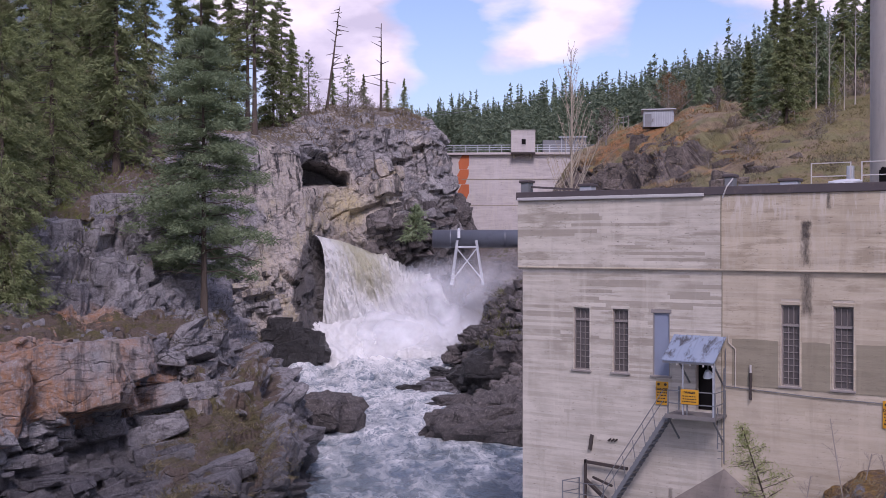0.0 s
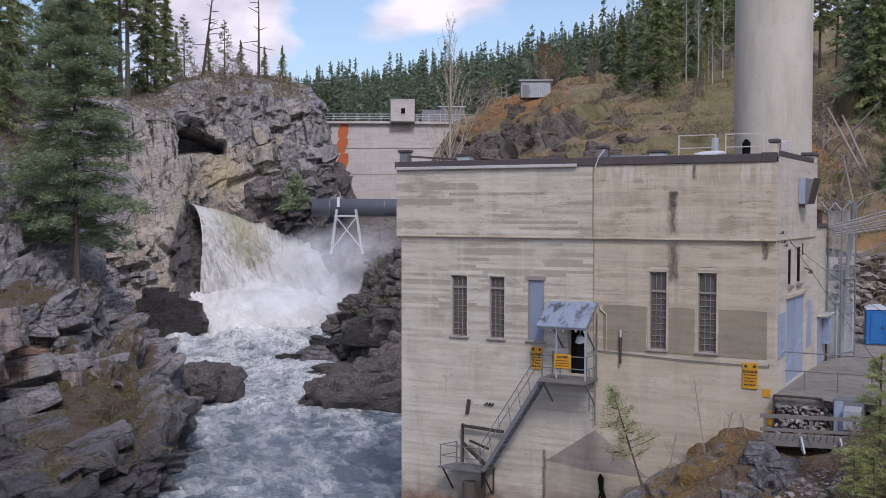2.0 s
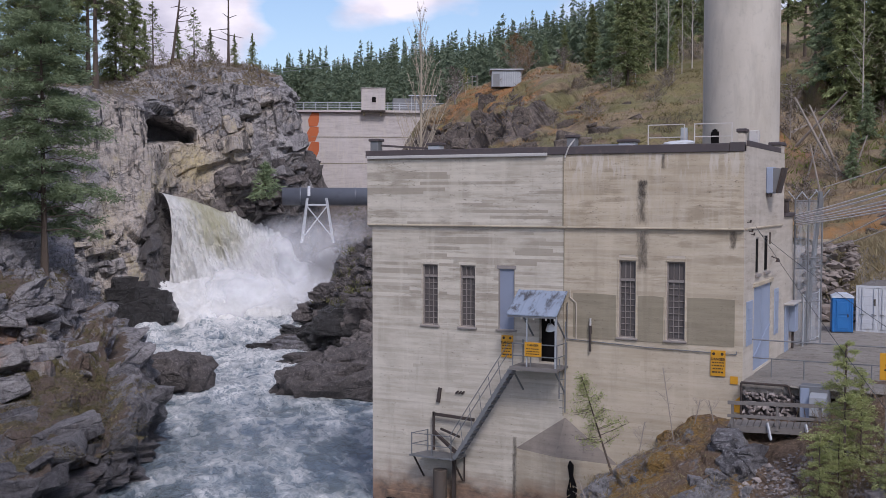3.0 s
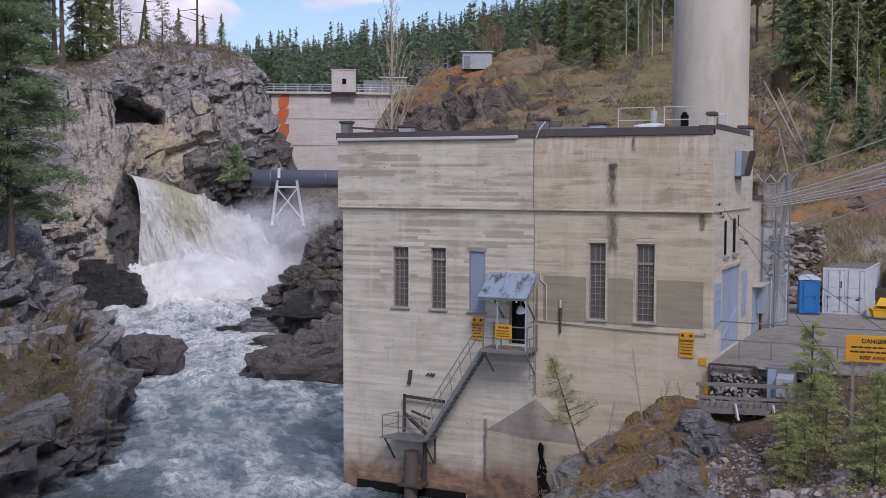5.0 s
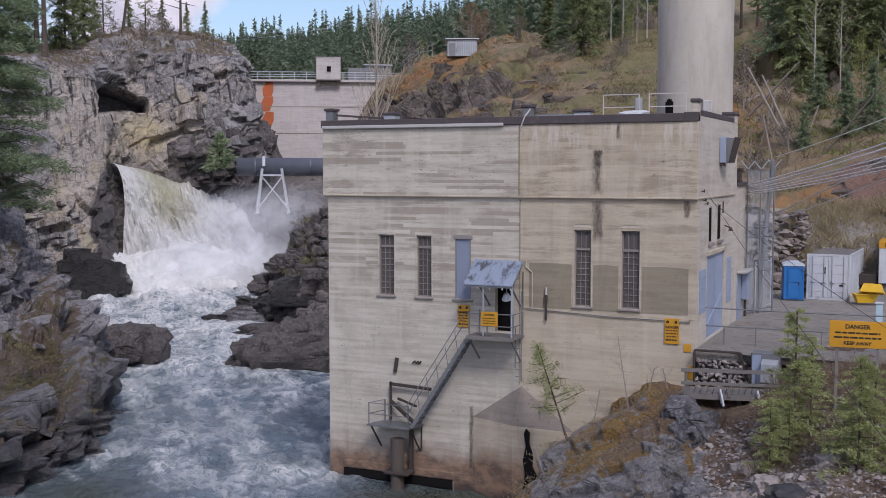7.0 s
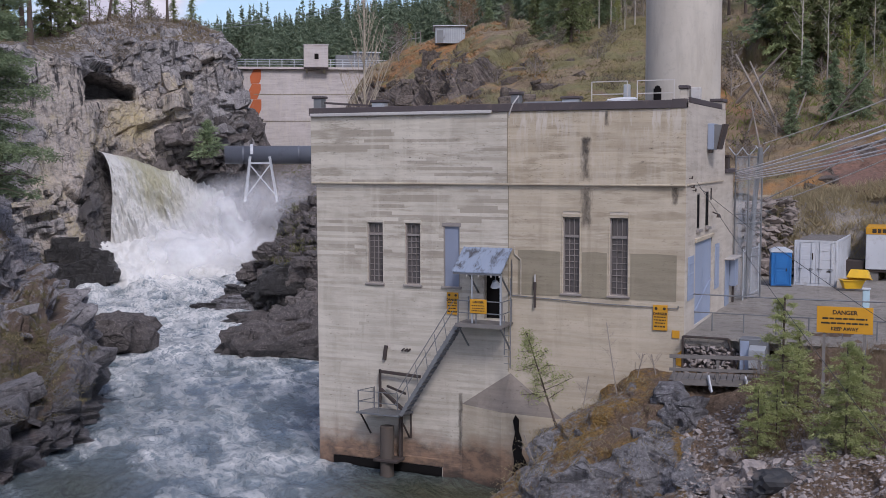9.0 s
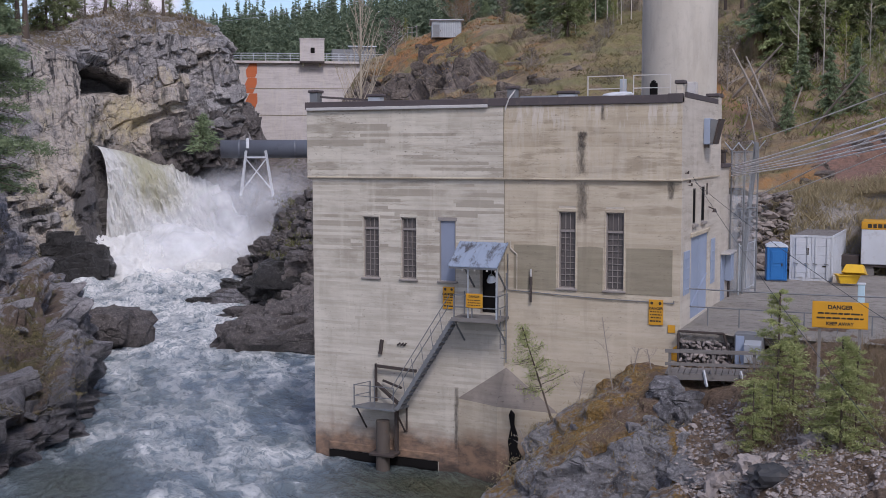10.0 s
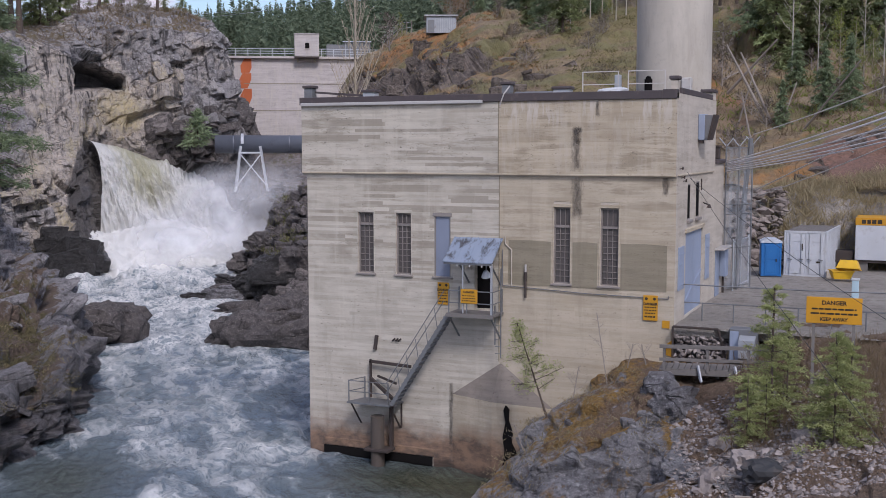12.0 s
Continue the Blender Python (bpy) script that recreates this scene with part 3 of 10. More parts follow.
def painted(name, colour, rough=0.5, metal=0.0, wear=(0.2, 0.15, 0.12), amount=0.5, scale=3.0):
    m = material(name, colour, rough, metal)
    n = Nodes(m)
    c = n.mix(n.math("MULTIPLY", n.ramp(n.noise(scale, 6, 0.65), 0.56, 0.72), amount), colour, wear)
    c = n.mix(n.ramp(n.noise(scale * 0.3, 3), 0.3, 0.8), c, tuple(v * 0.8 for v in colour))
    n.colour(c)
    n.bump(n.noise(scale * 6, 4), 0.15, 0.01)
    return m


M_TRIM = painted("dark_roof_trim", (0.075, 0.06, 0.062), 0.6)
M_FLASH = painted("pale_flashing", (0.55, 0.52, 0.50), 0.5, 0.3)
M_STEEL = painted("grey_steel", (0.22, 0.225, 0.235), 0.55, 0.5, (0.14, 0.09, 0.06), 0.55)
M_GALV = painted("galvanised_steel", (0.52, 0.54, 0.57), 0.45, 0.6, (0.4, 0.38, 0.36))
M_RUSTY = painted("rusty_iron", (0.07, 0.055, 0.05), 0.8, 0.3, (0.16, 0.07, 0.035), 0.7)
M_BLUE_BOARD = painted("faded_blue_board", (0.225, 0.255, 0.335), 0.7, 0.0, (0.30, 0.31, 0.35), 0.4, 1.2)
M_BLUE = painted("faded_blue_paint", (0.29, 0.34, 0.45), 0.6, 0.0, (0.42, 0.42, 0.45), 0.3, 1.5)
M_TIN = material("weathered_tin_roof", (0.29, 0.33, 0.40), 0.6)
n = Nodes(M_TIN)
patchy = n.math("ADD", n.noise(2.4, 7, 0.7, n.scaled((1.3, 0.6, 0.6))), n.math("MULTIPLY", n.noise(0.9, 3), 0.25))
n.colour(n.mix(n.ramp(patchy, 0.62, 0.76), n.mix(n.noise(1.2, 5), (0.185, 0.23, 0.31), (0.27, 0.31, 0.385)), (0.06, 0.06, 0.07)))
n.bump(n.noise(4.0, 4), 0.3, 0.02)
M_SIGN = painted("yellow_sign_paint", (0.57, 0.28, 0.012), 0.5, 0.0, (0.45, 0.25, 0.03), 0.4)
M_INK = material("black_lettering", (0.03, 0.02, 0.012), 0.6)
M_PIPE = painted("blue_grey_pipe", (0.12, 0.13, 0.16), 0.5, 0.1, (0.06, 0.06, 0.07), 0.5, 1.2)
M_WHITE = painted("dirty_white_paint", (0.52, 0.535, 0.57), 0.6, 0.0, (0.24, 0.20, 0.17), 0.6, 1.6)
M_FRAME = painted("weathered_window_frame", (0.26, 0.232, 0.215), 0.7)
# near-black colour painted for the shade inside openings
M_SHADE = material("painted_opening_shade", (0.012, 0.011, 0.011), 0.9)
M_SHADE.node_tree.nodes["Principled BSDF"].inputs["Specular IOR Level"].default_value = 0.05
M_GREY_TIMBER = painted("grey_timber", (0.18, 0.165, 0.155), 0.85, 0.0, (0.11, 0.10, 0.09), 0.7, 4.0)
M_ORANGE = painted("orange_primer", (0.50, 0.13, 0.045), 0.8, 0.0, (0.55, 0.42, 0.38), 0.7, 0.8)
M_PORTA = painted("bright_blue_plastic", (0.02, 0.15, 0.43), 0.45, 0.0, (0.06, 0.22, 0.46), 0.5)
M_PORTA_TOP = painted("pale_plastic", (0.55, 0.60, 0.68), 0.5)
M_YELLOW = painted("yellow_plastic", (0.75, 0.45, 0.02), 0.45)
M_RUBBER = painted("black_rubber", (0.035, 0.036, 0.04), 0.7)

M_GLASS = material("old_window_glass", (0.095, 0.083, 0.08), 0.3)
M_GLASS.node_tree.nodes["Principled BSDF"].inputs["IOR"].default_value = 1.5


def leaf_material(name, a, b, dead=None, through=0.5):
    """Leaves and needles: matt, letting part of the light through."""
    m = material(name, a, 0.7)
    n = Nodes(m)
    c = n.mix(n.island(), a, b)
    c = n.mix(n.math("MULTIPLY", n.each(), 0.6), c, tuple(0.65 * v + 0.35 * w for v, w in zip(a, (0.09, 0.09, 0.05))))
    if dead:
        c = n.mix(n.ramp(n.noise(0.5, 4), 0.55, 0.75), c, dead)
    n.colour(c)
    n.s.inputs["Specular IOR Level"].default_value = 0.25
    tr = n.node("ShaderNodeBsdfTranslucent", Color=c)
    mx = n.node("ShaderNodeMixShader", Fac=through)
    n.link(n.s.outputs["BSDF"], mx.inputs[1])
    n.link(tr.outputs["BSDF"], mx.inputs[2])
    n.link(mx.outputs["Shader"], n.t.nodes["Material Output"].inputs["Surface"])
    return m


M_FIR = leaf_material("fir_needles", (0.15, 0.182, 0.08), (0.32, 0.36, 0.165), dead=(0.23, 0.19, 0.125), through=0.32)
M_PINE = leaf_material("pine_needles", (0.175, 0.235, 0.135), (0.37, 0.435, 0.255), through=0.38)
# lighter tone: distance haze painted into the needle colour
M_FIR_HAZED = leaf_material("hazed_conifer_needles", (0.14, 0.19, 0.125), (0.25, 0.295, 0.195), through=0.35)
M_YOUNG = leaf_material("young_fir_needles", (0.29, 0.33, 0.13), (0.54, 0.56, 0.27), through=0.5)
M_SHRUB = leaf_material("budding_shrub_leaves", (0.19, 0.23, 0.06), (0.32, 0.34, 0.10))
M_DRY = leaf_material("dry_twigs", (0.22, 0.16, 0.10), (0.30, 0.23, 0.15))
M_RUSTLEAF = leaf_material("rust_twigs", (0.25, 0.14, 0.06), (0.33, 0.20, 0.09))
M_GRASS = leaf_material("dry_grass", (0.30, 0.24, 0.14), (0.42, 0.35, 0.22))
M_BARK = painted("conifer_bark", (0.10, 0.075, 0.06), 0.95, 0.0, (0.05, 0.04, 0.035), 0.8, 3.0)
M_SNAG = painted("bleached_dead_wood", (0.30, 0.26, 0.23), 0.9, 0.0, (0.14, 0.12, 0.10), 0.6, 3.0)
M_PALE_BARK = painted("pale_bark", (0.42, 0.36, 0.28), 0.9, 0.0, (0.2, 0.16, 0.12), 0.5, 3.0)

# =====================================================================
# GROUND, ROCK AND WATER
# =====================================================================
def structure(ob, label, category):
    return tagged(ob, label, category, kind="structure")


# cross-sections here and below are placed to fit the camera's view
LEFT_BANK = [
    (100, (40, -2), (44, 4.3), (48, 5.6), (52, 9.9), (62, 11), (70, 15), (90, 19), (125, 26)),
    (75, (46, -2), (50, 4.3), (54, 5.6), (58, 9.9), (68, 11), (76, 15.2), (96, 19.6), (131, 26)),
    (62.5, (50, -2), (54, 4.3), (58, 5.6), (62, 9.9), (72, 11), (80, 15.2), (100, 19.6), (135, 26)),
    (56.3, (50, -2), (55, 1.8), (61, 4.3), (65, 9.7), (76, 10.5), (84, 15.2), (105, 20.1), (140, 26.9)),
    (53.5, (50, -2), (57, 1.6), (64, 4.4), (68, 9.6), (80, 9.8), (88, 17), (108, 21.3), (140, 27.8)),
]
LEFT_BANK += [
    (50.3, (50, -2), (57, 1.6), (68, 4.0), (72, 9.2), (82, 10.3), (92, 17.8), (110, 22.6), (140, 28.7)),
    (48.1, (53.5, -2), (55.5, 2.6), (69, 4.3), (77, 9.1), (86, 10.3), (98, 20), (112, 24.5), (140, 29.5)),
    (46.7, (54, -2), (56, 2.7), (67, 4.2), (80, 8.6), (90, 9.3), (112, 15.1), (126, 23.2), (150, 29.2)),
    (45.6, (55, -2), (57, 2.6), (67, 4.1), (84, 8), (92, 8.7), (115, 9.4), (124, 3), (140, -2)),
    (43.7, (58, -2), (59.5, 2.3), (66, 3.8), (90, 6.6), (100, 5), (110, 1), (118, -2), (130, -2)),
]
LEFT_BANK += [
    (42.1, (61.5, -2), (62.5, 1.9), (68, 3.0), (84, 1.5), (90, -2), (100, -3), (110, -3), (120, -3)),
    (41.3, (68, -2), (70, -2), (76, -2), (84, -2), (90, -3), (100, -3), (110, -3), (120, -3)),
]


def undercut(s):
    """Hollow the face below a projecting block: recess at the back, then the block's lower lip."""
    b, (d2, z2), (d3, z3) = s[0], s[3], s[4]
    k = 0.6 * min(max((b - 48.6) / 2.4, 0.0), 1.0)
    lip_z = float(np.interp(b, [50.3, 53.5, 56.3], [7.4, 6.2, 4.9]))
    recess = (d2 + k * (d3 - 0.3 - d2), z2 + k * (lip_z - 1.3 - z2))
    lip = ((d2 + d3) / 2 * (1 - k) + (d3 - 1.8) * k, (z2 + z3) / 2 * (1 - k) + lip_z * k)
    foot = (s[2][0] + 2.6 * k, s[2][1] - 0.9 * k)
    return (*s[:2], foot, recess, lip, *s[4:])


P = view_loft([undercut(s) for s in LEFT_BANK if s[0] < 63], 420, (44, 40, 30, 50, 30, 54, 26, 10))
P, marks = fracture(P, 0.9, 3.8, (-0.20, -0.25), 3, 0.48, 1.5, 2.1, 1.35, 1.0, 0.12, 1)
bear = np.degrees(np.arctan2(LOOKOUT.x - P[..., 0], P[..., 1] - LOOKOUT.y))
rust = np.clip((bear - 49.6) / 1.5, 0, 1) * np.clip((P[..., 2] - 5.2) / 1.2, 0, 1) * np.clip((11.2 - P[..., 2]) / 1.0, 0, 1)
rust = np.maximum(rust, 0.6 * np.exp(-((bear - 48.2) / 1.3) ** 2 - ((P[..., 2] - 5.6) / 1.5) ** 2))
bare = np.clip((bear - 49.3) / 1.2, 0, 1) * np.clip((6.6 - P[..., 2]) / 1.2, 0, 1)
turf = np.clip((bear - 42.4) / 0.6, 0, 1) * np.clip((49.6 - bear) / 1.2, 0, 1) * np.clip((P[..., 2] - 1.8) / 0.8, 0, 1) * np.clip((5.6 - P[..., 2]) / 0.8, 0, 1) * np.clip((np.abs(normals(P)[..., 2]) - 0.45) / 0.3, 0, 1) * np.clip(0.75 + 1.1 * fbm(P * 0.5, 3, 75), 0, 1)
marks = (("soil", np.maximum(marks[0][1] * (1 - 0.9 * bare), turf)), marks[1], ("mineral", rust))
left_bank = sheet("left_bank", P, M_ROCK, False, marks)
FACE_LEFT = P
structure(left_bank, "fractured grey rock bank with rusty stains and brown ledges above the river", "rock bank")
P = view_loft([s for s in LEFT_BANK if s[0] > 62], 90, (12, 8, 14, 8, 14, 14, 10))
P, marks = fracture(P, 0.8, 4.2, (0.12, -0.08), 3, 0.16, 1.5, 1.5, 1.25)
bank_behind = sheet("left_bank_downstream", P, M_ROCK, False, marks)
structure(bank_behind, "grey rock bank continuing downstream beside the river", "rock bank")

FAR_CLIFF = [
    (50, (118, -2), (120, 12), (124, 17), (128, 26), (140, 28.4), (178, 33)),
    (47.6, (122, -2), (124, 10.8), (128, 15.7), (132, 26.2), (142, 28.4), (178, 33)),
    (44.8, (126, -2), (128, 8), (132, 12.4), (136, 28.1), (146, 29.6), (178, 33.6)),
    (42.8, (129, -2), (131, 6.5), (136, 14.4), (139, 26.6), (152, 30.7), (180, 34.8)),
    (41.75, (131, -2), (133, 7.7), (138, 15), (141, 26.1), (154, 32.4), (181, 36)),
]
FAR_CLIFF += [
    (41.45, (132, -2), (134, 7.7), (139.5, 15.4), (142, 26.1), (155, 32.6), (182, 36.1)),
    (41.05, (133, -2), (135.5, 7.0), (142.5, 14.8), (144.5, 26.4), (157, 33.0), (183, 36.5)),
    (40.75, (137, -2), (140, 6.0), (145.5, 14.4), (146, 26.6), (158, 33.3), (184, 36.8)),
    (40.5, (146, -2), (146, 10.1), (146, 15.7), (147, 26.8), (158, 33.5), (184, 37)),
    (38.8, (148, -2), (148, 12), (145, 16.9), (150, 30.3), (160, 34.2), (185, 37.6)),
    (37.0, (150, -2), (150, 11.2), (146, 17.2), (149, 30.5), (158, 33.6), (185, 37.2)),
    (35.3, (150, -2), (150, 11.2), (147, 19.5), (150, 29.8), (157, 31.9), (180, 34.6)),
]
FAR_CLIFF += [
    (34.9, (150, -2), (150, 11.6), (149, 19.5), (151, 28.4), (155, 30), (166, 29)),
    (34.35, (151, -2), (151, 12), (149, 19), (151, 26.3), (155, 27.4), (166, 26)),
    (34.1, (151, -2), (151, 12), (150, 18), (152, 21.5), (156, 22), (166, 22)),
    (33.5, (152, -2), (152, 12), (153, 17.5), (155, 20.2), (159, 20.6), (168, 19)),
]
P = view_loft(FAR_CLIFF, np.concatenate([np.linspace(33.5, 40.6, 220)[:-1], np.linspace(40.6, 42.2, 130)[:-1], np.linspace(42.2, 50, 150)]), (40, 44, 100, 42, 16))
bear = np.degrees(np.arctan2(LOOKOUT.x - P[..., 0], P[..., 1] - LOOKOUT.y)) + 0.12 * fbm(P * 0.5, 3, 19)
zz = P[..., 2] + 0.5 * fbm(P * 0.6, 3, 18)
hole = (np.clip((1.2 - np.abs(bear - 40.6)) / 0.15, 0, 1) * np.clip((25.6 - zz + 0.9 * (bear - 40.5)) / 0.5, 0, 1) * np.clip((zz - 22.3 + 0.5 * (bear - 40.5)) / 0.9, 0, 1))
Nb = normals(P)
broken = np.clip((38.6 - bear) / 2.0, 0, 1) * np.clip((24.5 - zz) / 4.0, 0.12, 1)
massive = np.clip((bear - 40.6) / 1.2, 0, 1) * np.clip((46.0 - bear) / 2.0, 0, 1) * np.clip((zz - 12.0) / 2.0, 0, 1)
Pa, marks = fracture(P, 0.5, 6.0, (-0.30, -0.24), 21, 0.5, 1.0, 1.6, 3.2, 0.75, 0.04, 0)
Pb, _ = fracture(P, 0.7, 3.4, (-0.30, -0.24), 22, 0.6, 1.8, 2.0, 1.5, 0.9, 0.08, 1)
P = P + (Pa - P) * (1 - 0.6 * massive)[..., None] * (1 - 0.5 * broken)[..., None] + (Pb - P) * (0.06 + 0.84 * broken)[..., None]
P = P - Nb * (4.0 * hole)[..., None]
cream = np.clip((25.2 - zz + 1.3 * np.clip(bear - 40.5, 0, 3) - 1.0 * np.clip(39.5 - bear, 0, 3)) / 3.0, 0, 1) * np.clip((44.6 - bear) / 1.0, 0, 1) * np.clip((bear - 36.4) / 1.0, 0, 1) * (1 - hole)
slick = np.clip((bear - 40.5) / 0.2, 0, 1) * np.clip((41.42 + 0.16 * np.clip(16.6 - zz, 0, 4.5) - bear) / 0.12, 0, 1) * np.clip((16.8 - zz) / 0.8, 0, 1)
slick = np.maximum(slick, 0.75 * broken * np.clip((20.5 - zz + 0.6 * (36.5 - bear)) / 2.5, 0, 1))
drip = np.clip((bear - 41.4) / 0.6, 0, 1) * np.clip((zz - 19.0) / 3.0, 0, 1) + 0.8 * np.clip((41.0 - bear) / 0.6, 0, 1) * np.clip((zz - 22.0) / 4.0, 0, 1)
cream = cream * (1 - 0.5 * np.clip((bear - 42.2) / 0.8, 0, 1) * np.clip((zz - 20) / 4, 0, 1))
ochre = np.exp(-(((bear - 39.6) / 1.0) ** 2 + ((zz - 19.8) / 2.6) ** 2) ** 2) + 0.5 * np.exp(-(((bear - 44.0) / 0.8) ** 2 + ((zz - 13.0) / 2.0) ** 2))
# slick is wet rock; hole paints the cave's shade through the same mask
marks = (("soil", marks[0][1] * 0.75), marks[1], ("mineral", cream), ("damp_shade", np.maximum(slick, hole)), ("ochre", ochre), ("drip", drip))
bluff = sheet("cliff_bluff", P, M_BLUFF, False, marks)
FACE_BLUFF = P
structure(bluff, "pale weathered rock bluff with dark streaks and ochre patches above the waterfall", "cliff")

GORGE_WALL = [
    (36.5, (151, -2), (152, 11), (155, 14.5), (158, 18), (161, 19), (168, 19)),
    (33.3, (153, -2), (153, 11.9), (156, 15.4), (160, 18.4), (163, 19), (168, 19)),
    (32.9, (153, -2), (154, 9.5), (158, 12.6), (162, 15), (165, 16.2), (174, 16.7)),
    (29.5, (150, -2), (151, 9.7), (155, 12.7), (160, 15), (163, 16.2), (174, 16.7)),
    (25.0, (150, -2), (151, 9.7), (155, 12.7), (160, 15), (163, 16.2), (174, 16.7)),
]
P = view_loft(GORGE_WALL, 160, (40, 30, 30, 12, 12))
P, marks = fracture(P, 0.7, 4.0, (0.1, 0.2), 33)
gorge_wall = sheet("gorge_wall", P, M_DARK_ROCK, False, marks)
structure(gorge_wall, "dark damp rock wall under the dam and the pipe", "rock wall")

RIGHT_BANK = [
    (34.6, (82, -2), (92, -2), (104, -2), (113, -1.5), (125, -1.5), (150, -1)),
    (34.0, (82, -2), (92, -2), (104, -1.2), (113, 0.6), (125, 0.2), (150, 2.0)),
    (33.4, (82, -1.5), (92, -1), (104, 0.6), (113, 1.2), (125, 2.6), (150, 4.2)),
    (32.5, (81, -1), (92, 0.5), (100, 2.4), (110, 4.6), (125, 6.9), (150, 5.4)),
    (31.2, (80, -1), (92, 2.0), (98, 6), (106, 8.4), (113, 9.9), (150, 8.0)),
]
RIGHT_BANK += [
    (29.5, (78, -1), (92, 4), (97, 8), (105, 11), (113, 12.2), (150, 11.5)),
    (26.0, (58, -1), (80, 6), (95, 12), (105, 15), (130, 18), (150, 20)),
    (20.0, (60, 6), (72, 9), (85, 14), (100, 18), (130, 26), (150, 30)),
    (10.0, (60, 7.3), (68, 8), (74, 9), (85, 13), (100, 17), (130, 26)),
]
P = view_loft(RIGHT_BANK, 340, (36, 36, 44, 36, 24))
P, marks = fracture(P, 0.9, 4.6, (-0.2, 0.1), 41, 0.75, 1.2, 0.3, 1.7, 0.75, 0.07, 1)
right_bank = sheet("right_bank", P, M_DARK_ROCK, False, marks)
FACE_RIGHT = P
structure(right_bank, "dark broken boulder slope between the rapids and the powerhouse", "rock bank")

HILL = [
    (29.2, (158, 15), (163, 17), (167, 19), (172, 21), (200, 27)),
    (27.7, (155, 20.7), (162, 24.2), (166, 27), (172, 29.1), (200, 30)),
    (26.9, (140, 20.2), (158, 24), (164, 27.6), (172, 29.8), (200, 31)),
    (25.9, (125, 19.7), (150, 24.3), (163, 29.6), (175, 32.7), (200, 33)),
    (23.3, (105, 19), (132, 23.9), (154, 30.6), (170, 33.4), (200, 34)),
]
HILL += [
    (21.6, (95, 18.4), (122, 23.9), (148, 31.9), (170, 34.9), (200, 37)),
    (18.7, (90, 18.2), (113, 23.5), (130, 28.3), (150, 32.1), (200, 40)),
    (15.8, (87, 18.1), (110, 23.5), (130, 29.2), (150, 33), (200, 42)),
    (13.5, (84, 16.5), (106, 22), (126, 28.7), (146, 33.3), (200, 45)),
]
HILL += [
    (10.7, (80, 12.4), (96, 18.5), (114, 24.5), (140, 32.4), (200, 47)),
    (8.8, (78.5, 12.2), (95, 15.9), (116, 24), (140, 32.2), (200, 48)),
    (4.8, (77.5, 12.4), (92, 16.1), (110, 21.8), (132, 27.8), (200, 46)),
    (0.9, (76, 12.5), (90, 16.3), (106, 20.7), (130, 25.5), (200, 44)),
    (-6.1, (74, 12.8), (88, 16.2), (104, 20.2), (130, 24.3), (200, 44)),
]
HILL += [
    (-40, (74, 12.8), (88, 16.2), (104, 20.2), (130, 24.3), (200, 44)),
]
P = view_loft([s for s in HILL if s[0] > -7], np.concatenate([np.linspace(-6.1, 13, 150)[:-1], np.linspace(13, 22, 100)[:-1], np.linspace(22, 29.2, 210)]), (70, 52, 40, 14))
crag = np.clip(fbm(P * np.array([0.045, 0.045, 0.07]) + 4.0, 3, 65) * 2.0 + 0.42, 0, 1)
Pf, marks = fracture(P, 1.5, 5.0, (-0.05, 0.10), 61, 0.9, 1.2, 0.6, 2.0, 0.8, 0.07, 2)
bear = np.degrees(np.arctan2(LOOKOUT.x - P[..., 0], P[..., 1] - LOOKOUT.y))
P = P + (Pf - P) * ((0.15 + 1.15 * crag) * np.clip((28.9 - bear) / 1.0, 0.05, 1))[..., None]
wander = fbm(P * 0.12, 4, 66)
crag = np.clip((crag + 0.25 * np.clip((bear - 20.5) / 1.5, 0, 1) * np.clip((27 - P[..., 2]) / 2, 0, 1)) * (0.55 + 0.9 * np.clip((bear - 19) / 3, 0, 1) * np.clip((27.5 - P[..., 2] + 1.5 * wander) / 3, 0, 1)), 0, 1)
rusty = np.clip(1.2 * np.exp(-(((bear - 24.2) / 2.0) ** 2 + ((P[..., 2] - 29.5) / 3.0) ** 2)) + 0.5 * np.exp(-(((bear - 26.6) / 1.2) ** 2 + ((P[..., 2] - 25) / 3.5) ** 2)) + 0.25 * wander, 0, 1)
scar_ = np.clip(1.4 * np.exp(-(((bear - 2.6) / 2.6) ** 2 + ((P[..., 2] - 14.2) / 1.8) ** 2) ** 2) + 0.5 * np.exp(-((bear - 9.0) / 1.6) ** 2 - ((P[..., 2] - 18) / 4.0) ** 2) + 0.2 * wander, 0, 1)
olive = np.clip(np.clip((20.5 - bear) / 3, 0, 1) * np.clip((bear - 9) / 3, 0, 1) * 0.6 + 0.5 * wander, 0, 1)
marks = (("soil", np.clip(1.1 - 1.3 * crag, 0, 1)), marks[1], ("rusty", rusty), ("olive", olive), ("scar", scar_))
P[..., 2] += 0.35 * fbm(P * np.array([0.35, 0.35, 0.0]) + 3.1, 2, 71)
FACE_HILL = P
hillside = sheet("hillside", P, M_HILL, False, marks)
structure(hillside, "steep brown hillside of rust-coloured grass, brush and rock", "hillside")
P = view_loft([s for s in HILL if s[0] < -5], 40, (14, 14, 14, 14))
structure(sheet("hillside_east", P, M_HILL), "brown hillside continuing beyond the yard", "hillside")

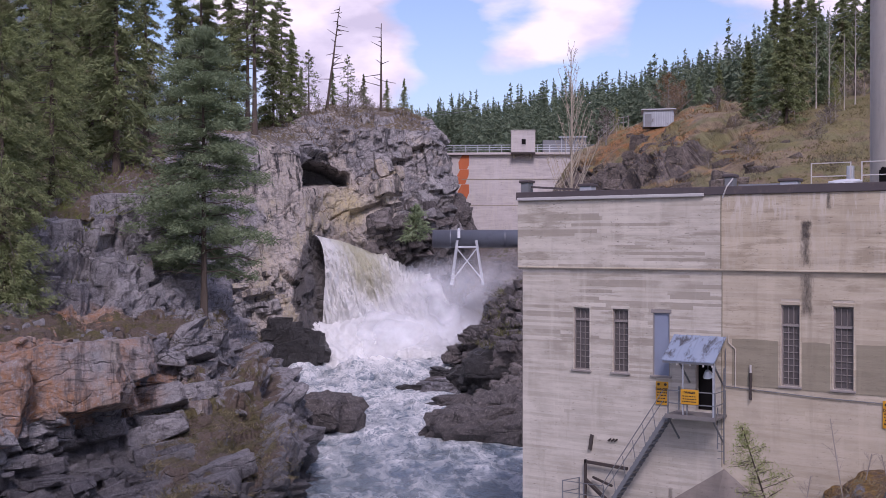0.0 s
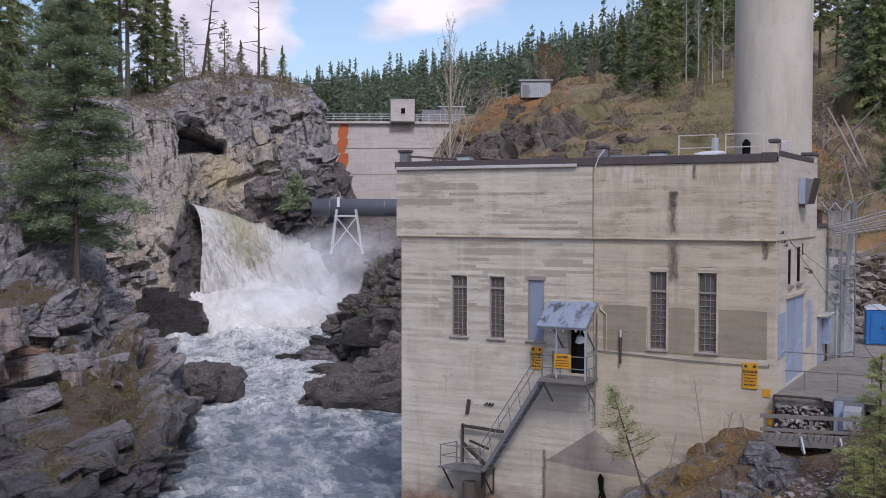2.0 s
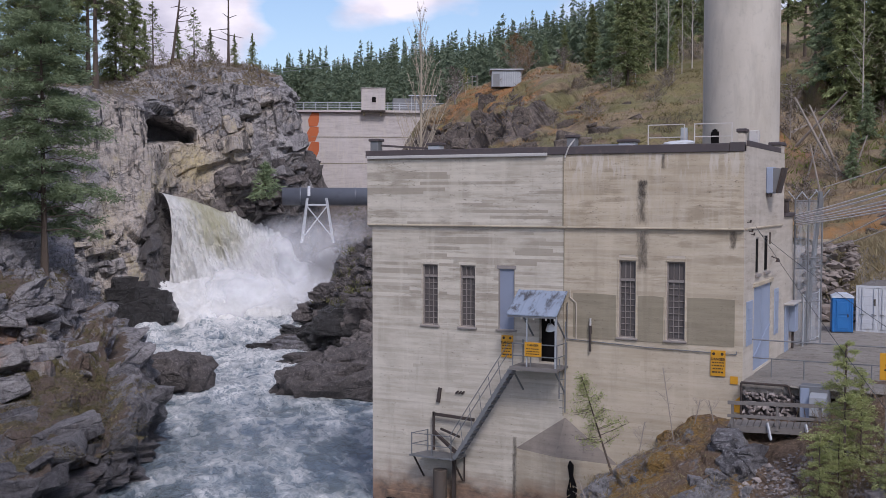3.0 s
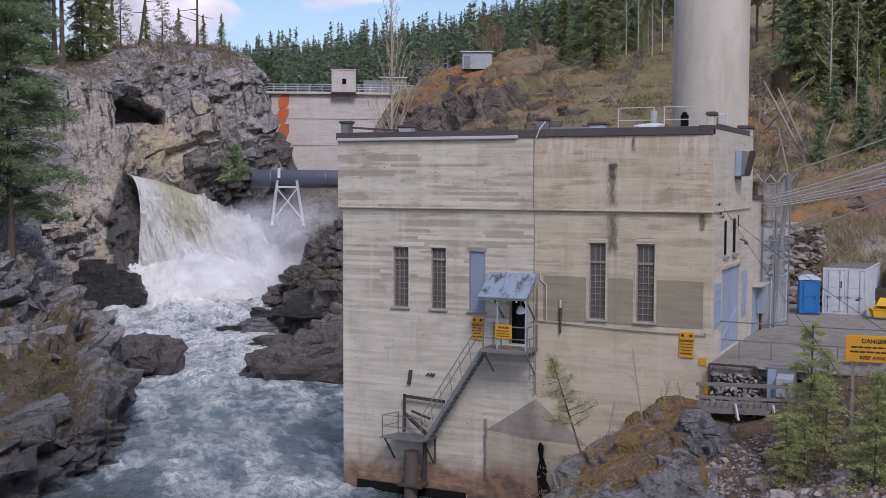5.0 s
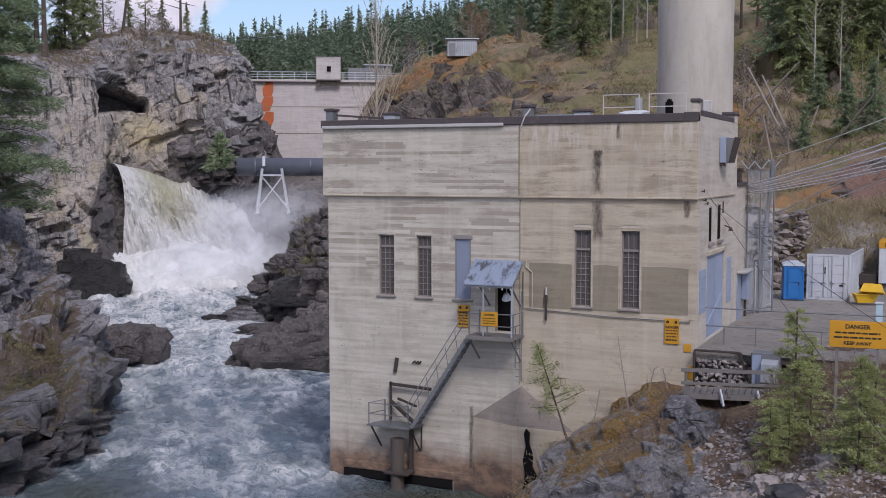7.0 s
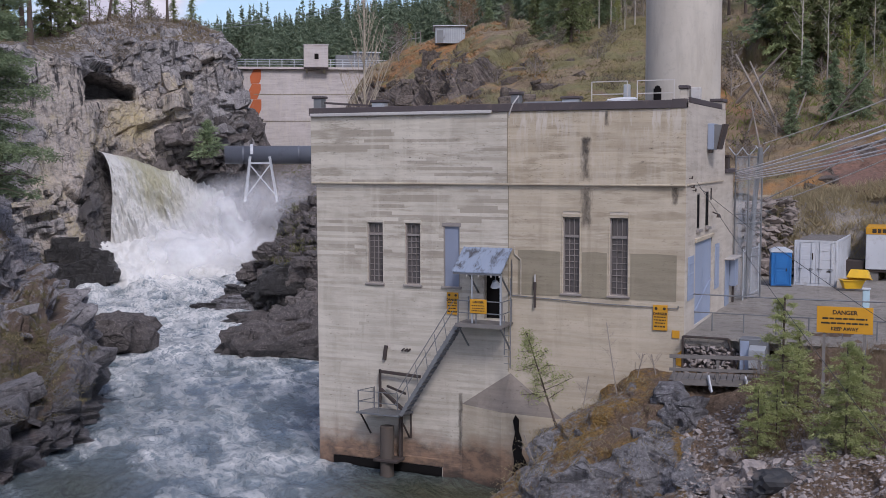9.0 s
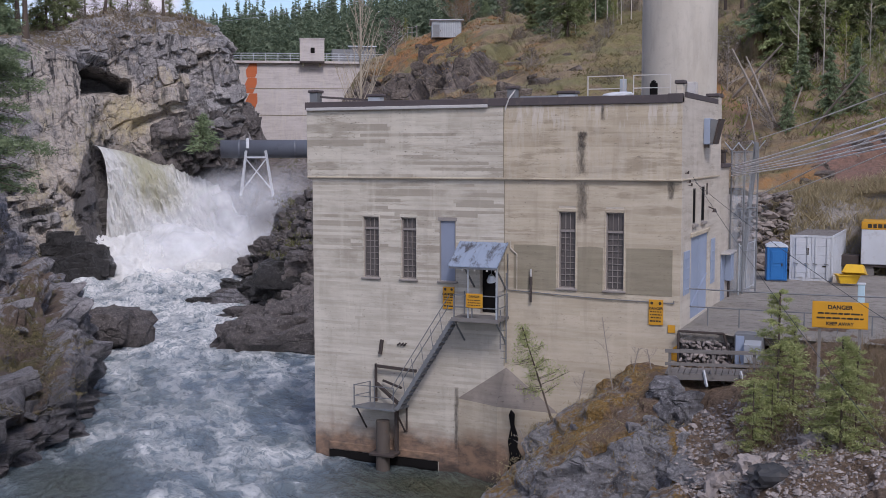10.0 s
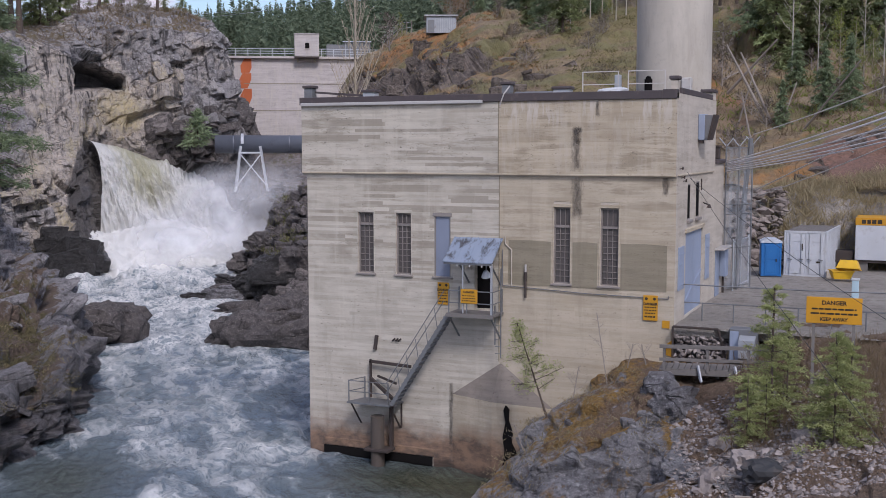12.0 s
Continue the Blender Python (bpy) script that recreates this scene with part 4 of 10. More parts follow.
FAR_GROUND = [
    (110, (125, 25), (190, 36), (330, 60), (430, 75), (700, 60)),
    (62, (130, 25), (190, 36), (330, 60), (430, 75), (700, 60)),
    (50, (138, 28), (190, 35), (330, 46), (430, 50), (700, 40)),
    (43, (176, 33), (200, 35), (330, 38), (430, 38), (700, 30)),
    (37, (180, 34), (205, 33), (330, 38), (430, 36), (700, 30)),
]
FAR_GROUND += [
    (33, (178, 15), (205, 22), (330, 43), (430, 40), (700, 30)),
    (29, (178, 15), (205, 25), (330, 47), (430, 44), (700, 30)),
    (24, (195, 32), (220, 36), (330, 49), (430, 46), (700, 40)),
    (18, (195, 39), (220, 42), (330, 51), (430, 48), (700, 40)),
    (10, (195, 46), (220, 48), (330, 54), (430, 52), (700, 40)),
]
FAR_GROUND += [
    (-10, (195, 43), (220, 47), (330, 62), (430, 58), (700, 40)),
    (-40, (195, 43), (220, 47), (330, 62), (430, 58), (700, 40)),
]
P = view_loft(FAR_GROUND, 200, (8, 24, 12, 8))
P[..., 2] += 1.2 * fbm(P * np.array([0.06, 0.06, 0.0]), 3, 81)
far_ground = sheet("forest_ground", P, M_FOREST_FLOOR)
structure(far_ground, "dark forest floor on the far ridge", "ground")

# one wide sheet below everything, out to the horizon
ring = [np.array([LOOKOUT.x + math.cos(a) * r, LOOKOUT.y + math.sin(a) * r, z]) for r, z in ((1, -3.2), (300, -3.2), (700, 10), (2000, 25), (4500, 30)) for a in np.linspace(0, 2 * math.pi, 49)]
structure(sheet("ground", np.array(ring).reshape(5, 49, 3), M_FOREST_FLOOR), "forested valley floor reaching to the horizon", "ground")

# wooded mountain beyond the trees, distance haze painted into its blue colour
M_MOUNTAIN = soil_material("hazed_wooded_slope", (0.075, 0.10, 0.11), (0.10, 0.125, 0.13), (0.055, 0.075, 0.085))
P = view_loft([(95, (1400, 20), (2000, 300), (2600, 480)), (66, (1400, 20), (2000, 420), (2600, 700)), (55, (1400, 20), (2000, 390), (2600, 640)),
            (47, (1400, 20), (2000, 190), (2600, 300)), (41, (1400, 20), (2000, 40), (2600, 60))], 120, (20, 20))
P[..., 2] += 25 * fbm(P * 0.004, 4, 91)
structure(sheet("backdrop_mountain", P, M_MOUNTAIN, True), "wooded mountain in the distance, haze painted into its blue colour", "mountain")

FORE = [
    (40, (3, 13.4), (6, 11), (12, 4), (20, -2), (30, -3), (42, -3), (50, -3)),
    (26, (3, 13.4), (7, 11), (14, 4), (22, -2), (32, -3), (44, -3), (50, -3)),
    (21.5, (3, 13.4), (7, 12), (18, 4), (30, -2), (42, 1.2), (44, 1.3), (50, -1)),
    (19.9, (3, 13.4), (7, 12), (18, 5), (32, 0), (42, 2), (46, 2.3), (50, 0)),
    (18.2, (3, 13.4), (7, 12), (18, 6), (38.5, 1.8), (41, 3), (46.5, 3.6), (50, 3)),
]
FORE += [
    (15.9, (3, 13.4), (7, 12), (18, 6), (38.5, 1.8), (41, 4), (46.4, 4.8), (50, 5)),
    (13.8, (3, 13.4), (7, 12), (18, 6), (39, 2.4), (41.5, 4.7), (46.6, 5.8), (50, 6)),
]
FORE += [
    (12.7, (3, 13.4), (7, 12), (18, 6), (40, 2.9), (42.5, 5.2), (46.6, 6.1), (50, 6.2)),
    (11.5, (3, 13.4), (7, 12), (18, 6.5), (39, 3.5), (42.5, 4.9), (46.5, 5.9), (50, 6.4)),
    (10.4, (3, 13.4), (7, 12), (18, 6.8), (36.5, 3.9), (41, 4.6), (46.5, 5.9), (50, 6.4)),
    (7.6, (3, 13.4), (7, 12.2), (18, 7.5), (34, 4.6), (39.5, 5.4), (46.5, 6.4), (50, 7.4)),
    (4.9, (3, 13.4), (7, 12.3), (18, 8), (33, 5.3), (39, 6.2), (46.5, 7.5), (50, 7.55)),
]
FORE += [
    (1.2, (3, 13.4), (7, 12.4), (18, 8.4), (33, 5.8), (39, 6.6), (46.5, 7.6), (50, 7.55)),
    (-8, (3, 13.4), (7, 12.5), (18, 8.8), (33, 6), (39, 6.9), (46.5, 7.6), (50, 7.58)),
    (-40, (3, 13.4), (7, 12.8), (18, 9.5), (33, 7), (39, 7.2), (46.5, 7.6), (50, 7.58)),
    (-120, (3, 13.4), (7, 13.2), (18, 12.5), (33, 12), (39, 12), (46.5, 12), (50, 12)),
]
P = view_loft([s for s in FORE if -9 < s[0] < 27], 380, (4, 6, 26, 60, 86, 14))
P, marks = fracture(P, 0.55, 2.8, (0.35, 0.15), 101, 0.4, 1.0, 0.5, 0.9, 0.8, 0.06, 1)
bear = np.degrees(np.arctan2(LOOKOUT.x - P[..., 0], P[..., 1] - LOOKOUT.y))
marks += (("mossy", np.clip((bear - 10.8) / 0.8, 0, 1)),)
outcrop = sheet("foreground_outcrop", P, M_OUTCROP, False, marks)
FACE_FORE = P
structure(outcrop, "grey lichened rock outcrop with orange moss and rubble below the powerhouse", "rock outcrop")
P = view_loft([s for s in FORE if s[0] > 25] + [(64, (3, 13.4), (5, 11), (9, 4), (14, -2), (20, -3), (30, -3), (40, -3)), (150, (3, 13.4), (6, 13), (10, 12), (14, 10), (20, 8), (30, 7), (40, 7))], 60, (4, 6, 10, 10, 6, 4))
structure(sheet("near_bank", fracture(P, 0.4, 2.6, (0.3, 0.2), 101)[0], M_OUTCROP), "rocky bank below the lookout", "rock bank")
P = view_loft([s for s in FORE if s[0] < -7] + [(-210, (3, 13.4), (6, 13.4), (10, 13.4), (14, 13.3), (20, 13), (30, 12), (40, 12))], 60, (4, 6, 10, 10, 6, 4))
structure(sheet("near_slope", fracture(P, 0.3, 2.6, (0.3, 0.2), 101)[0], M_RUBBLE), "stony slope beside the lookout", "ground")
P = np.array([[(LOOKOUT.x + math.cos(a) * r, LOOKOUT.y + math.sin(a) * r, 13.4) for a in np.linspace(0, 2 * math.pi, 33)] for r in (0.02, 1.5, 3.1)])
structure(sheet("lookout_ground", P, M_RUBBLE), "trodden gravel ground at the lookout", "ground")

YARD = [
    (12.2, (49.5, 7.58), (60, 7.6), (70, 7.65), (72.5, 8.2), (76, 11.5), (80, 12.6)),
    (8.8, (46.8, 7.58), (60, 7.6), (70, 7.65), (72.5, 8.6), (76, 11.7), (79, 12.3)),
    (4.8, (46.6, 7.58), (60, 7.6), (71.5, 7.65), (73, 8.6), (75.5, 11.6), (78, 12.4)),
    (0.9, (46.6, 7.58), (60, 7.6), (74, 7.65), (75, 8.6), (76, 11.8), (77, 12.5)),
    (-6.1, (46.6, 7.58), (60, 7.6), (71, 7.65), (72, 8.6), (74, 12), (75, 12.8)),
    (-40, (46.6, 7.58), (60, 7.6), (71, 7.65), (72, 8.6), (74, 12), (75, 12.8)),
]
P = view_loft(YARD, 260, (20, 20, 8, 16, 10))
P[..., 2] += 0.03 * fbm(P * 0.6, 3, 13) + np.clip(P[..., 2] - 8, 0, 1) * 0.5 * fbm(P * 0.7, 4, 14)
structure(sheet("yard", P, M_YARD), "flat gravel yard beside the powerhouse with a dry grass bank behind", "yard")


# ---- river ----
def river_height(x, y):
    s = (-(x + 25) * 0.65 + (y - 5) * 0.76)
    return np.clip((s - 12) / 80, 0, 1) * 2.2 + np.clip((s - 86) / 30, 0, 1) * 0.4


M_WATER = material("rapids_water", (0.10, 0.14, 0.16), 0.12)
n = Nodes(M_WATER)
foam_in = n.node("ShaderNodeAttribute")
foam_in.attribute_name = "foam"
turned = n.node("ShaderNodeMapping", Vector=n.pos, Rotation=(0, 0, radians(-39))).outputs["Vector"]
drawn = n.node("ShaderNodeMapping", Vector=turned, Scale=(1.2, 0.52, 1.0)).outputs["Vector"]
still = n.node("ShaderNodeAttribute")
still.attribute_name = "still"
swirl = n.node("ShaderNodeVectorMath", Vector=n.node("ShaderNodeTexNoise", Vector=drawn, Scale=0.55, Detail=3.0).outputs["Color"])
swirl.operation = "MULTIPLY_ADD"
swirl.inputs[1].default_value = (2.2, 2.2, 0.0)
n.link(drawn, swirl.inputs[2])
curl = swirl.outputs["Vector"]
streaky, lace, fine_lace = n.noise(0.42, 8, 0.60, curl), n.noise(0.75, 9, 0.60, curl), n.noise(2.0, 7, 0.60, curl)


def threads(v, k):
    return n.math("SUBTRACT", 1.0, n.math("MULTIPLY", n.math("ABSOLUTE", n.math("SUBTRACT", v, 0.5), 0.0), k))


broad = n.math("ADD", foam_in.outputs["Fac"], n.math("MULTIPLY", n.math("SUBTRACT", streaky, 0.5), 1.9))
milk = n.ramp(broad, 0.10, 1.2)
strands = n.math("MAXIMUM", n.ramp(threads(lace, 16.0), 0.2, 0.75), n.math("MULTIPLY", n.ramp(threads(fine_lace, 13.0), 0.25, 0.8), 0.75))
white = n.math("MULTIPLY", strands, n.ramp(broad, 0.22, 0.85))
clots = n.math("MULTIPLY", n.ramp(lace, 0.52, 0.66), n.ramp(broad, 0.45, 1.0))
white = n.math("MINIMUM", n.math("ADD", n.math("MAXIMUM", white, clots), n.ramp(broad, 1.0, 1.7)), 0.92)
deep = n.mix(still.outputs["Fac"], n.mix(n.ramp(n.noise(0.12, 4), 0.35, 0.65), (0.115, 0.155, 0.205), (0.145, 0.18, 0.20)), (0.062, 0.068, 0.043))
milky = n.mix(milk, deep, (0.27, 0.315, 0.335))
n.colour(n.mix(white, milky, (0.78, 0.77, 0.755)))
n.rough(n.node("ShaderNodeMapRange", Value=milk, To_Min=0.12, To_Max=0.7).outputs["Result"])
n.bump(n.math("ADD", n.noise(1.4, 8, 0.62, curl), n.math("MULTIPLY", lace, 0.8)), 1.0, 0.32)

bb = np.concatenate([np.linspace(70, 50, 40)[:-1], np.linspace(50, 20, 270)])
dd = np.concatenate([np.linspace(4, 40, 20)[:-1], np.linspace(40, 100, 260)[:-1], np.linspace(100, 156, 150)])
br, dm = np.meshgrid(np.radians(bb), dd, indexing="ij")
bbm = np.degrees(br)
X, Y = LOOKOUT.x - np.sin(br) * dm, LOOKOUT.y + np.cos(br) * dm
G = np.stack([X, Y, 0 * X], -1)
rough_at = np.clip((dm - 62) / 70, 0.18, 1.0)
flow = np.stack([X * 0.76 + Y * 0.65, (-X * 0.65 + Y * 0.76) * 0.6, 0 * X], -1)
big = fbm(flow * 0.22 + 1.5 * fbm(flow * 0.07, 2, 201)[..., None], 3, 203)
small = 1 - np.abs(fbm(flow * 0.75, 4, 211)) * 1.6
H = river_height(X, Y) + rough_at * (0.62 * big + 0.38 * small) + 0.05 * fbm(flow * 1.3, 3, 221)
away = np.clip((dm - 70) / 70, 0, 1)
stream = np.exp(-(((bbm - 39.2) / 3.4) ** 2))
foam = 0.34 + 0.12 * stream + 0.60 * away + 0.52 * (0.55 * big + 0.6 * (small - 0.4)) * (0.45 + away)
foam += 0.30 * np.exp(-((X + 21.0) ** 2 + (Y + 1.0) ** 2) / 9.0) + 0.25 * np.exp(-((X + 30.5) ** 2 + (Y + 6) ** 2) / 16.0)
pool = np.exp(-((X + 9.0) / 6.5) ** 4 - ((Y + 2.5) / 4.2) ** 2) + 0.8 * np.exp(-((bbm - 43) / 3.6) ** 2 - ((dm - 52) / 6.5) ** 2)
foam -= 1.05 * pool
G[..., 2] = H
river = sheet("river", G, M_WATER, True, (("foam", foam), ("still", np.clip(pool, 0, 1))))
tagged(river, "blue-grey river with white foaming rapids", "river", kind="structure")

# ---- waterfall ----
def let_through(m, c, much):
    """White water scatters light through itself."""
    n = Nodes(m)
    tr = n.node("ShaderNodeBsdfTranslucent", Color=c)
    mx = n.node("ShaderNodeMixShader", Fac=much)
    n.link(n.s.outputs["BSDF"], mx.inputs[1])
    n.link(tr.outputs["BSDF"], mx.inputs[2])
    n.link(mx.outputs["Shader"], n.t.nodes["Material Output"].inputs["Surface"])


M_FALL = material("falling_white_water", (0.85, 0.86, 0.86), 0.6)
n = Nodes(M_FALL)
tint_in = n.node("ShaderNodeAttribute")
tint_in.attribute_name = "tint"
across_in, down_in = n.node("ShaderNodeAttribute"), n.node("ShaderNodeAttribute")
across_in.attribute_name, down_in.attribute_name = "across", "down"
along = n.node("ShaderNodeCombineXYZ", X=n.math("SUBTRACT", n.math("MULTIPLY", across_in.outputs["Fac"], 30.0), n.math("MULTIPLY", n.math("MULTIPLY", down_in.outputs["Fac"], down_in.outputs["Fac"]), 7.0)), Y=n.math("MULTIPLY", down_in.outputs["Fac"], 5.0), Z=0.0).outputs["Vector"]
run = n.noise(1.0, 8, 0.66, along, 1.2)
fine_run = n.noise(2.6, 6, 0.65, along, 0.5)
g = n.math("ADD", tint_in.outputs["Fac"], n.math("MULTIPLY", n.math("SUBTRACT", run, 0.5), 1.5))
thin = n.math("SUBTRACT", 1.0, n.math("MULTIPLY", down_in.outputs["Fac"], 0.75))
whitish = n.mix(n.math("MULTIPLY", n.math("MULTIPLY", n.ramp(run, 0.50, 0.70), thin), 0.75), (0.84, 0.83, 0.81), (0.60, 0.59, 0.56))
whitish = n.mix(n.math("MULTIPLY", n.math("MULTIPLY", n.ramp(fine_run, 0.54, 0.70), thin), 0.5), whitish, (0.52, 0.51, 0.47))
clot = n.noise(0.9, 9, 0.68, n.scaled((1.0, 1.0, 0.6)), 0.8)
whitish = n.mix(n.math("MULTIPLY", n.ramp(clot, 0.52, 0.66), 0.45), whitish, (0.64, 0.64, 0.64))
n.colour(n.mix(n.math("MULTIPLY", n.ramp(g, 0.28, 0.95), 0.9), whitish, (0.50, 0.475, 0.31)))
n.bump(n.math("ADD", n.math("ADD", run, n.math("MULTIPLY", clot, 1.2)), n.math("MULTIPLY", fine_run, 0.4)), 0.8, 0.6)
let_through(M_FALL, (0.85, 0.83, 0.80, 1), 0.15)


def fall_sheet(nu, nv):
    """Water pouring over a sloping lip and throwing itself out and down."""
    u, v = np.meshgrid(np.linspace(0, 1, nu), np.linspace(0, 1, nv), indexing="ij")
    lip_b = np.interp(u, [0, 0.2, 0.4, 0.56, 0.68, 0.84, 1], [41.35, 39.9, 38.5, 37.3, 36.5, 35.3, 34.2])
    lip_z = np.interp(u, [0, 0.2, 0.4, 0.56, 0.68, 0.84, 1], [16.1, 15.3, 14.0, 12.6, 11.6, 10.2, 6.7])
    lip_d = 143 + 6 * u
    foot_b, foot_d = 40.9 - 7.1 * u, 136.0 + 5 * u
    plume = np.clip((u - 0.42) / 0.15, 0, 1) * np.clip((1.0 - u) / 0.1, 0, 1)
    lip_z = lip_z + plume * (0.9 * np.abs(fbm(np.stack([u * 14, 0 * u, 0 * u], -1), 4, 341, 0.6)) + 0.25)
    arc = v ** (1.7 - 0.35 * plume)
    b = np.radians(lip_b + (foot_b - lip_b) * v - 0.45 * np.sin(math.pi * v ** 0.8) * (1 - u) ** 4)
    d = lip_d + (foot_d - lip_d) * (v ** 0.8)
    z = lip_z + (1.6 - lip_z) * arc
    P = np.stack([LOOKOUT.x - np.sin(b) * d, LOOKOUT.y + np.cos(b) * d, z], -1)
    rush = np.stack([u * 20 - 5.0 * v ** 2, v * 3.2, 0 * u], -1)
    toss = 0.26 * fbm(rush, 4, 301) + 0.08 * fbm(rush * 3.0, 3, 311)
    heave = np.clip(v - 0.25, 0, 1) * (0.5 + 1.0 * np.clip((u - 0.4) / 0.3, 0, 1))
    puff = heave * (1.5 * np.abs(fbm(np.stack([u * 9, v * 5, 0 * u], -1), 5, 321, 0.45)) + 1.3 * (1 - np.abs(fbm(np.stack([u * 5, v * 3.5, 0 * u + 3], -1), 2, 327))))
    puff = puff + 0.55 * np.clip((v - 0.12) / 0.4, 0, 1) * fbm(np.stack([u * 38 - 9 * v ** 2, v * 15, 0 * u], -1), 4, 351, 0.6)
    P[..., 0] += (toss + puff) * 0.55
    P[..., 1] -= (toss + puff) * 0.75
    P[..., 2] += 0.6 * puff + 0.2 * toss
    tint = 0.95 * np.exp(-((u - 0.32 - 0.10 * v) / 0.22) ** 2) * (1 - np.clip((v - 0.50) / 0.45, 0, 1)) + 0.1 * (u < 0.3) - 0.3 * v
    return P, tint, u, v


P, tint, fu, fv = fall_sheet(300, 200)
fall = sheet("waterfall", P, M_FALL, True, (("tint", tint), ("across", fu), ("down", fv)))
tagged(fall, "roaring white waterfall tinged green, pouring beside a pale cliff", "waterfall", kind="structure")

# churned foam heaped at the foot of the fall
M_FOAM = material("churned_foam", (0.84, 0.85, 0.87), 0.8)
n = Nodes(M_FOAM)
n.colour(n.mix(n.ramp(n.noise(0.9, 7, 0.65), 0.5, 0.75), (0.78, 0.77, 0.75), (0.55, 0.55, 0.55)))
n.bump(n.noise(2.2, 8, 0.7), 0.6, 0.25)
let_through(M_FOAM, (0.8, 0.81, 0.82, 1), 0.15)
P = view_loft([(42.0, (127, 0.2), (131, 1.6), (133, 3.5), (135, 4.2), (142, 2.0)), (40, (124, 0.4), (129, 2.2), (133.5, 4.6), (137.5, 5.2), (142, 2)),
            (37.5, (126, 0.6), (131, 2.6), (135, 5.4), (139, 5.8), (146, 2)), (35, (129, 0.6), (133, 2.4), (137, 4.2), (140, 4.6), (147, 3)),
            (33.4, (133, 0.2), (137, 1.4), (140, 2.2), (142, 2.0), (147, 1))], 170, (20, 24, 24, 16))
P[..., 2] += 0.9 * np.abs(fbm(P * np.array([0.35, 0.35, 0.2]), 4, 331)) + 0.35 * fbm(P * 1.1, 3, 335)
structure(sheet("waterfall_foam", P, M_FOAM, True), "heaped white foam boiling at the foot of the waterfall", "foam")


def spray_material(name, strength, centre, radius):
    m = bpy.data.materials.new(name)
    m.use_nodes = True
    t = m.node_tree
    n = Nodes(m)
    n.s.inputs["Base Color"].default_value = (0.80, 0.81, 0.86, 1)
    n.s.inputs["Roughness"].default_value = 1.0
    d = n.node("ShaderNodeVectorMath", Vector=n.node("ShaderNodeMapping", Vector=n.pos, Location=tuple(-c / r for c, r in zip(centre, radius)), Scale=tuple(1 / r for r in radius)).outputs["Vector"])
    d.operation = "LENGTH"
    fade = n.ramp(d.outputs["Value"], 1.0, 0.15)
    cloud = n.ramp(n.noise(0.16, 5, 0.55), 0.25, 0.75)
    n.link(n.math("MULTIPLY", n.math("MULTIPLY", fade, cloud), strength), n.s.inputs["Alpha"])
    return m


def spray(name, b0, b1, d, z0, z1, strength, seed):
    u, v = np.meshgrid(np.linspace(0, 1, 30), np.linspace(0, 1, 20), indexing="ij")
    b = np.radians(b0 + (b1 - b0) * u)
    dist = d + 2.5 * fbm(np.stack([u * 3, v * 3, 0 * u], -1), 2, seed)
    P = np.stack([LOOKOUT.x - np.sin(b) * dist, LOOKOUT.y + np.cos(b) * dist, z0 + (z1 - z0) * v], -1)
    c = at((b0 + b1) / 2, d, (z0 + z1) / 2)
    half = abs(math.sin(radians(b1 - b0))) * d / 2
    ob = sheet(name, P, spray_material(name, strength, c, (half, half, (z1 - z0) / 2)), True)
    ob.visible_shadow = False
    return tagged(ob, "drifting veil of pale spray from the waterfall", "spray", kind="stuff")


for i, (b0, b1, d, z0, z1, a) in enumerate([(36.2, 30.2, 131, 0, 14.5, 0.88), (38.5, 32.0, 129, -1, 13, 0.88), (37.4, 32.2, 128, 1.5, 14, 0.85), (34.8, 29.0, 120, 1, 15, 0.5), (41.2, 33.2, 126.5, -1.5, 8, 0.9), (40.6, 33.4, 130, 1, 9.5, 0.9), (37.6, 32.6, 133, 3, 12.5, 0.85)]):
    spray("spray", b0, b1, d, z0, z1, a, 400 + 7 * i)


# ---- boulders ----
def boulder(centre, size, material_, seed, label, squash=(1, 1, 0.7), turn=0.0, name="boulder", detail=4):
    bm = bmesh.new()
    bmesh.ops.create_icosphere(bm, subdivisions=detail, radius=1.0)
    V = np.array([v.co[:] for v in bm.verts])
    Q = V * 1.1 + seed * 3.7
    v1, t1, g1 = cells(Q * 0.8, seed, 3.5)
    v2, t2, g2 = cells(Q * 2.0, seed + 5, 3.5)
    r = 1 + 0.30 * (v1 - 0.5) + 0.7 * t1 + 0.14 * (v2 - 0.5) + 0.4 * t2 + 0.10 * fbm(Q * 0.9, 3, seed)
    v3, t3, g3 = cells(Q * 4.5, seed + 9, 3.0)
    r = r + 0.05 * (v3 - 0.5) + 0.16 * t3 - 0.05 * np.clip(1 - g1 / 0.10, 0, 1)
    V = V * r[:, None]
    V = np.sign(V) * np.abs(V) ** 0.85 * np.array(squash) * size
    for v, c in zip(bm.verts, V):
        v.co = c
    ob = part(name, bm, material_)
    ob.matrix_world = pose(*centre, 0, 0, turn)
    return tagged(ob, label, "boulder")


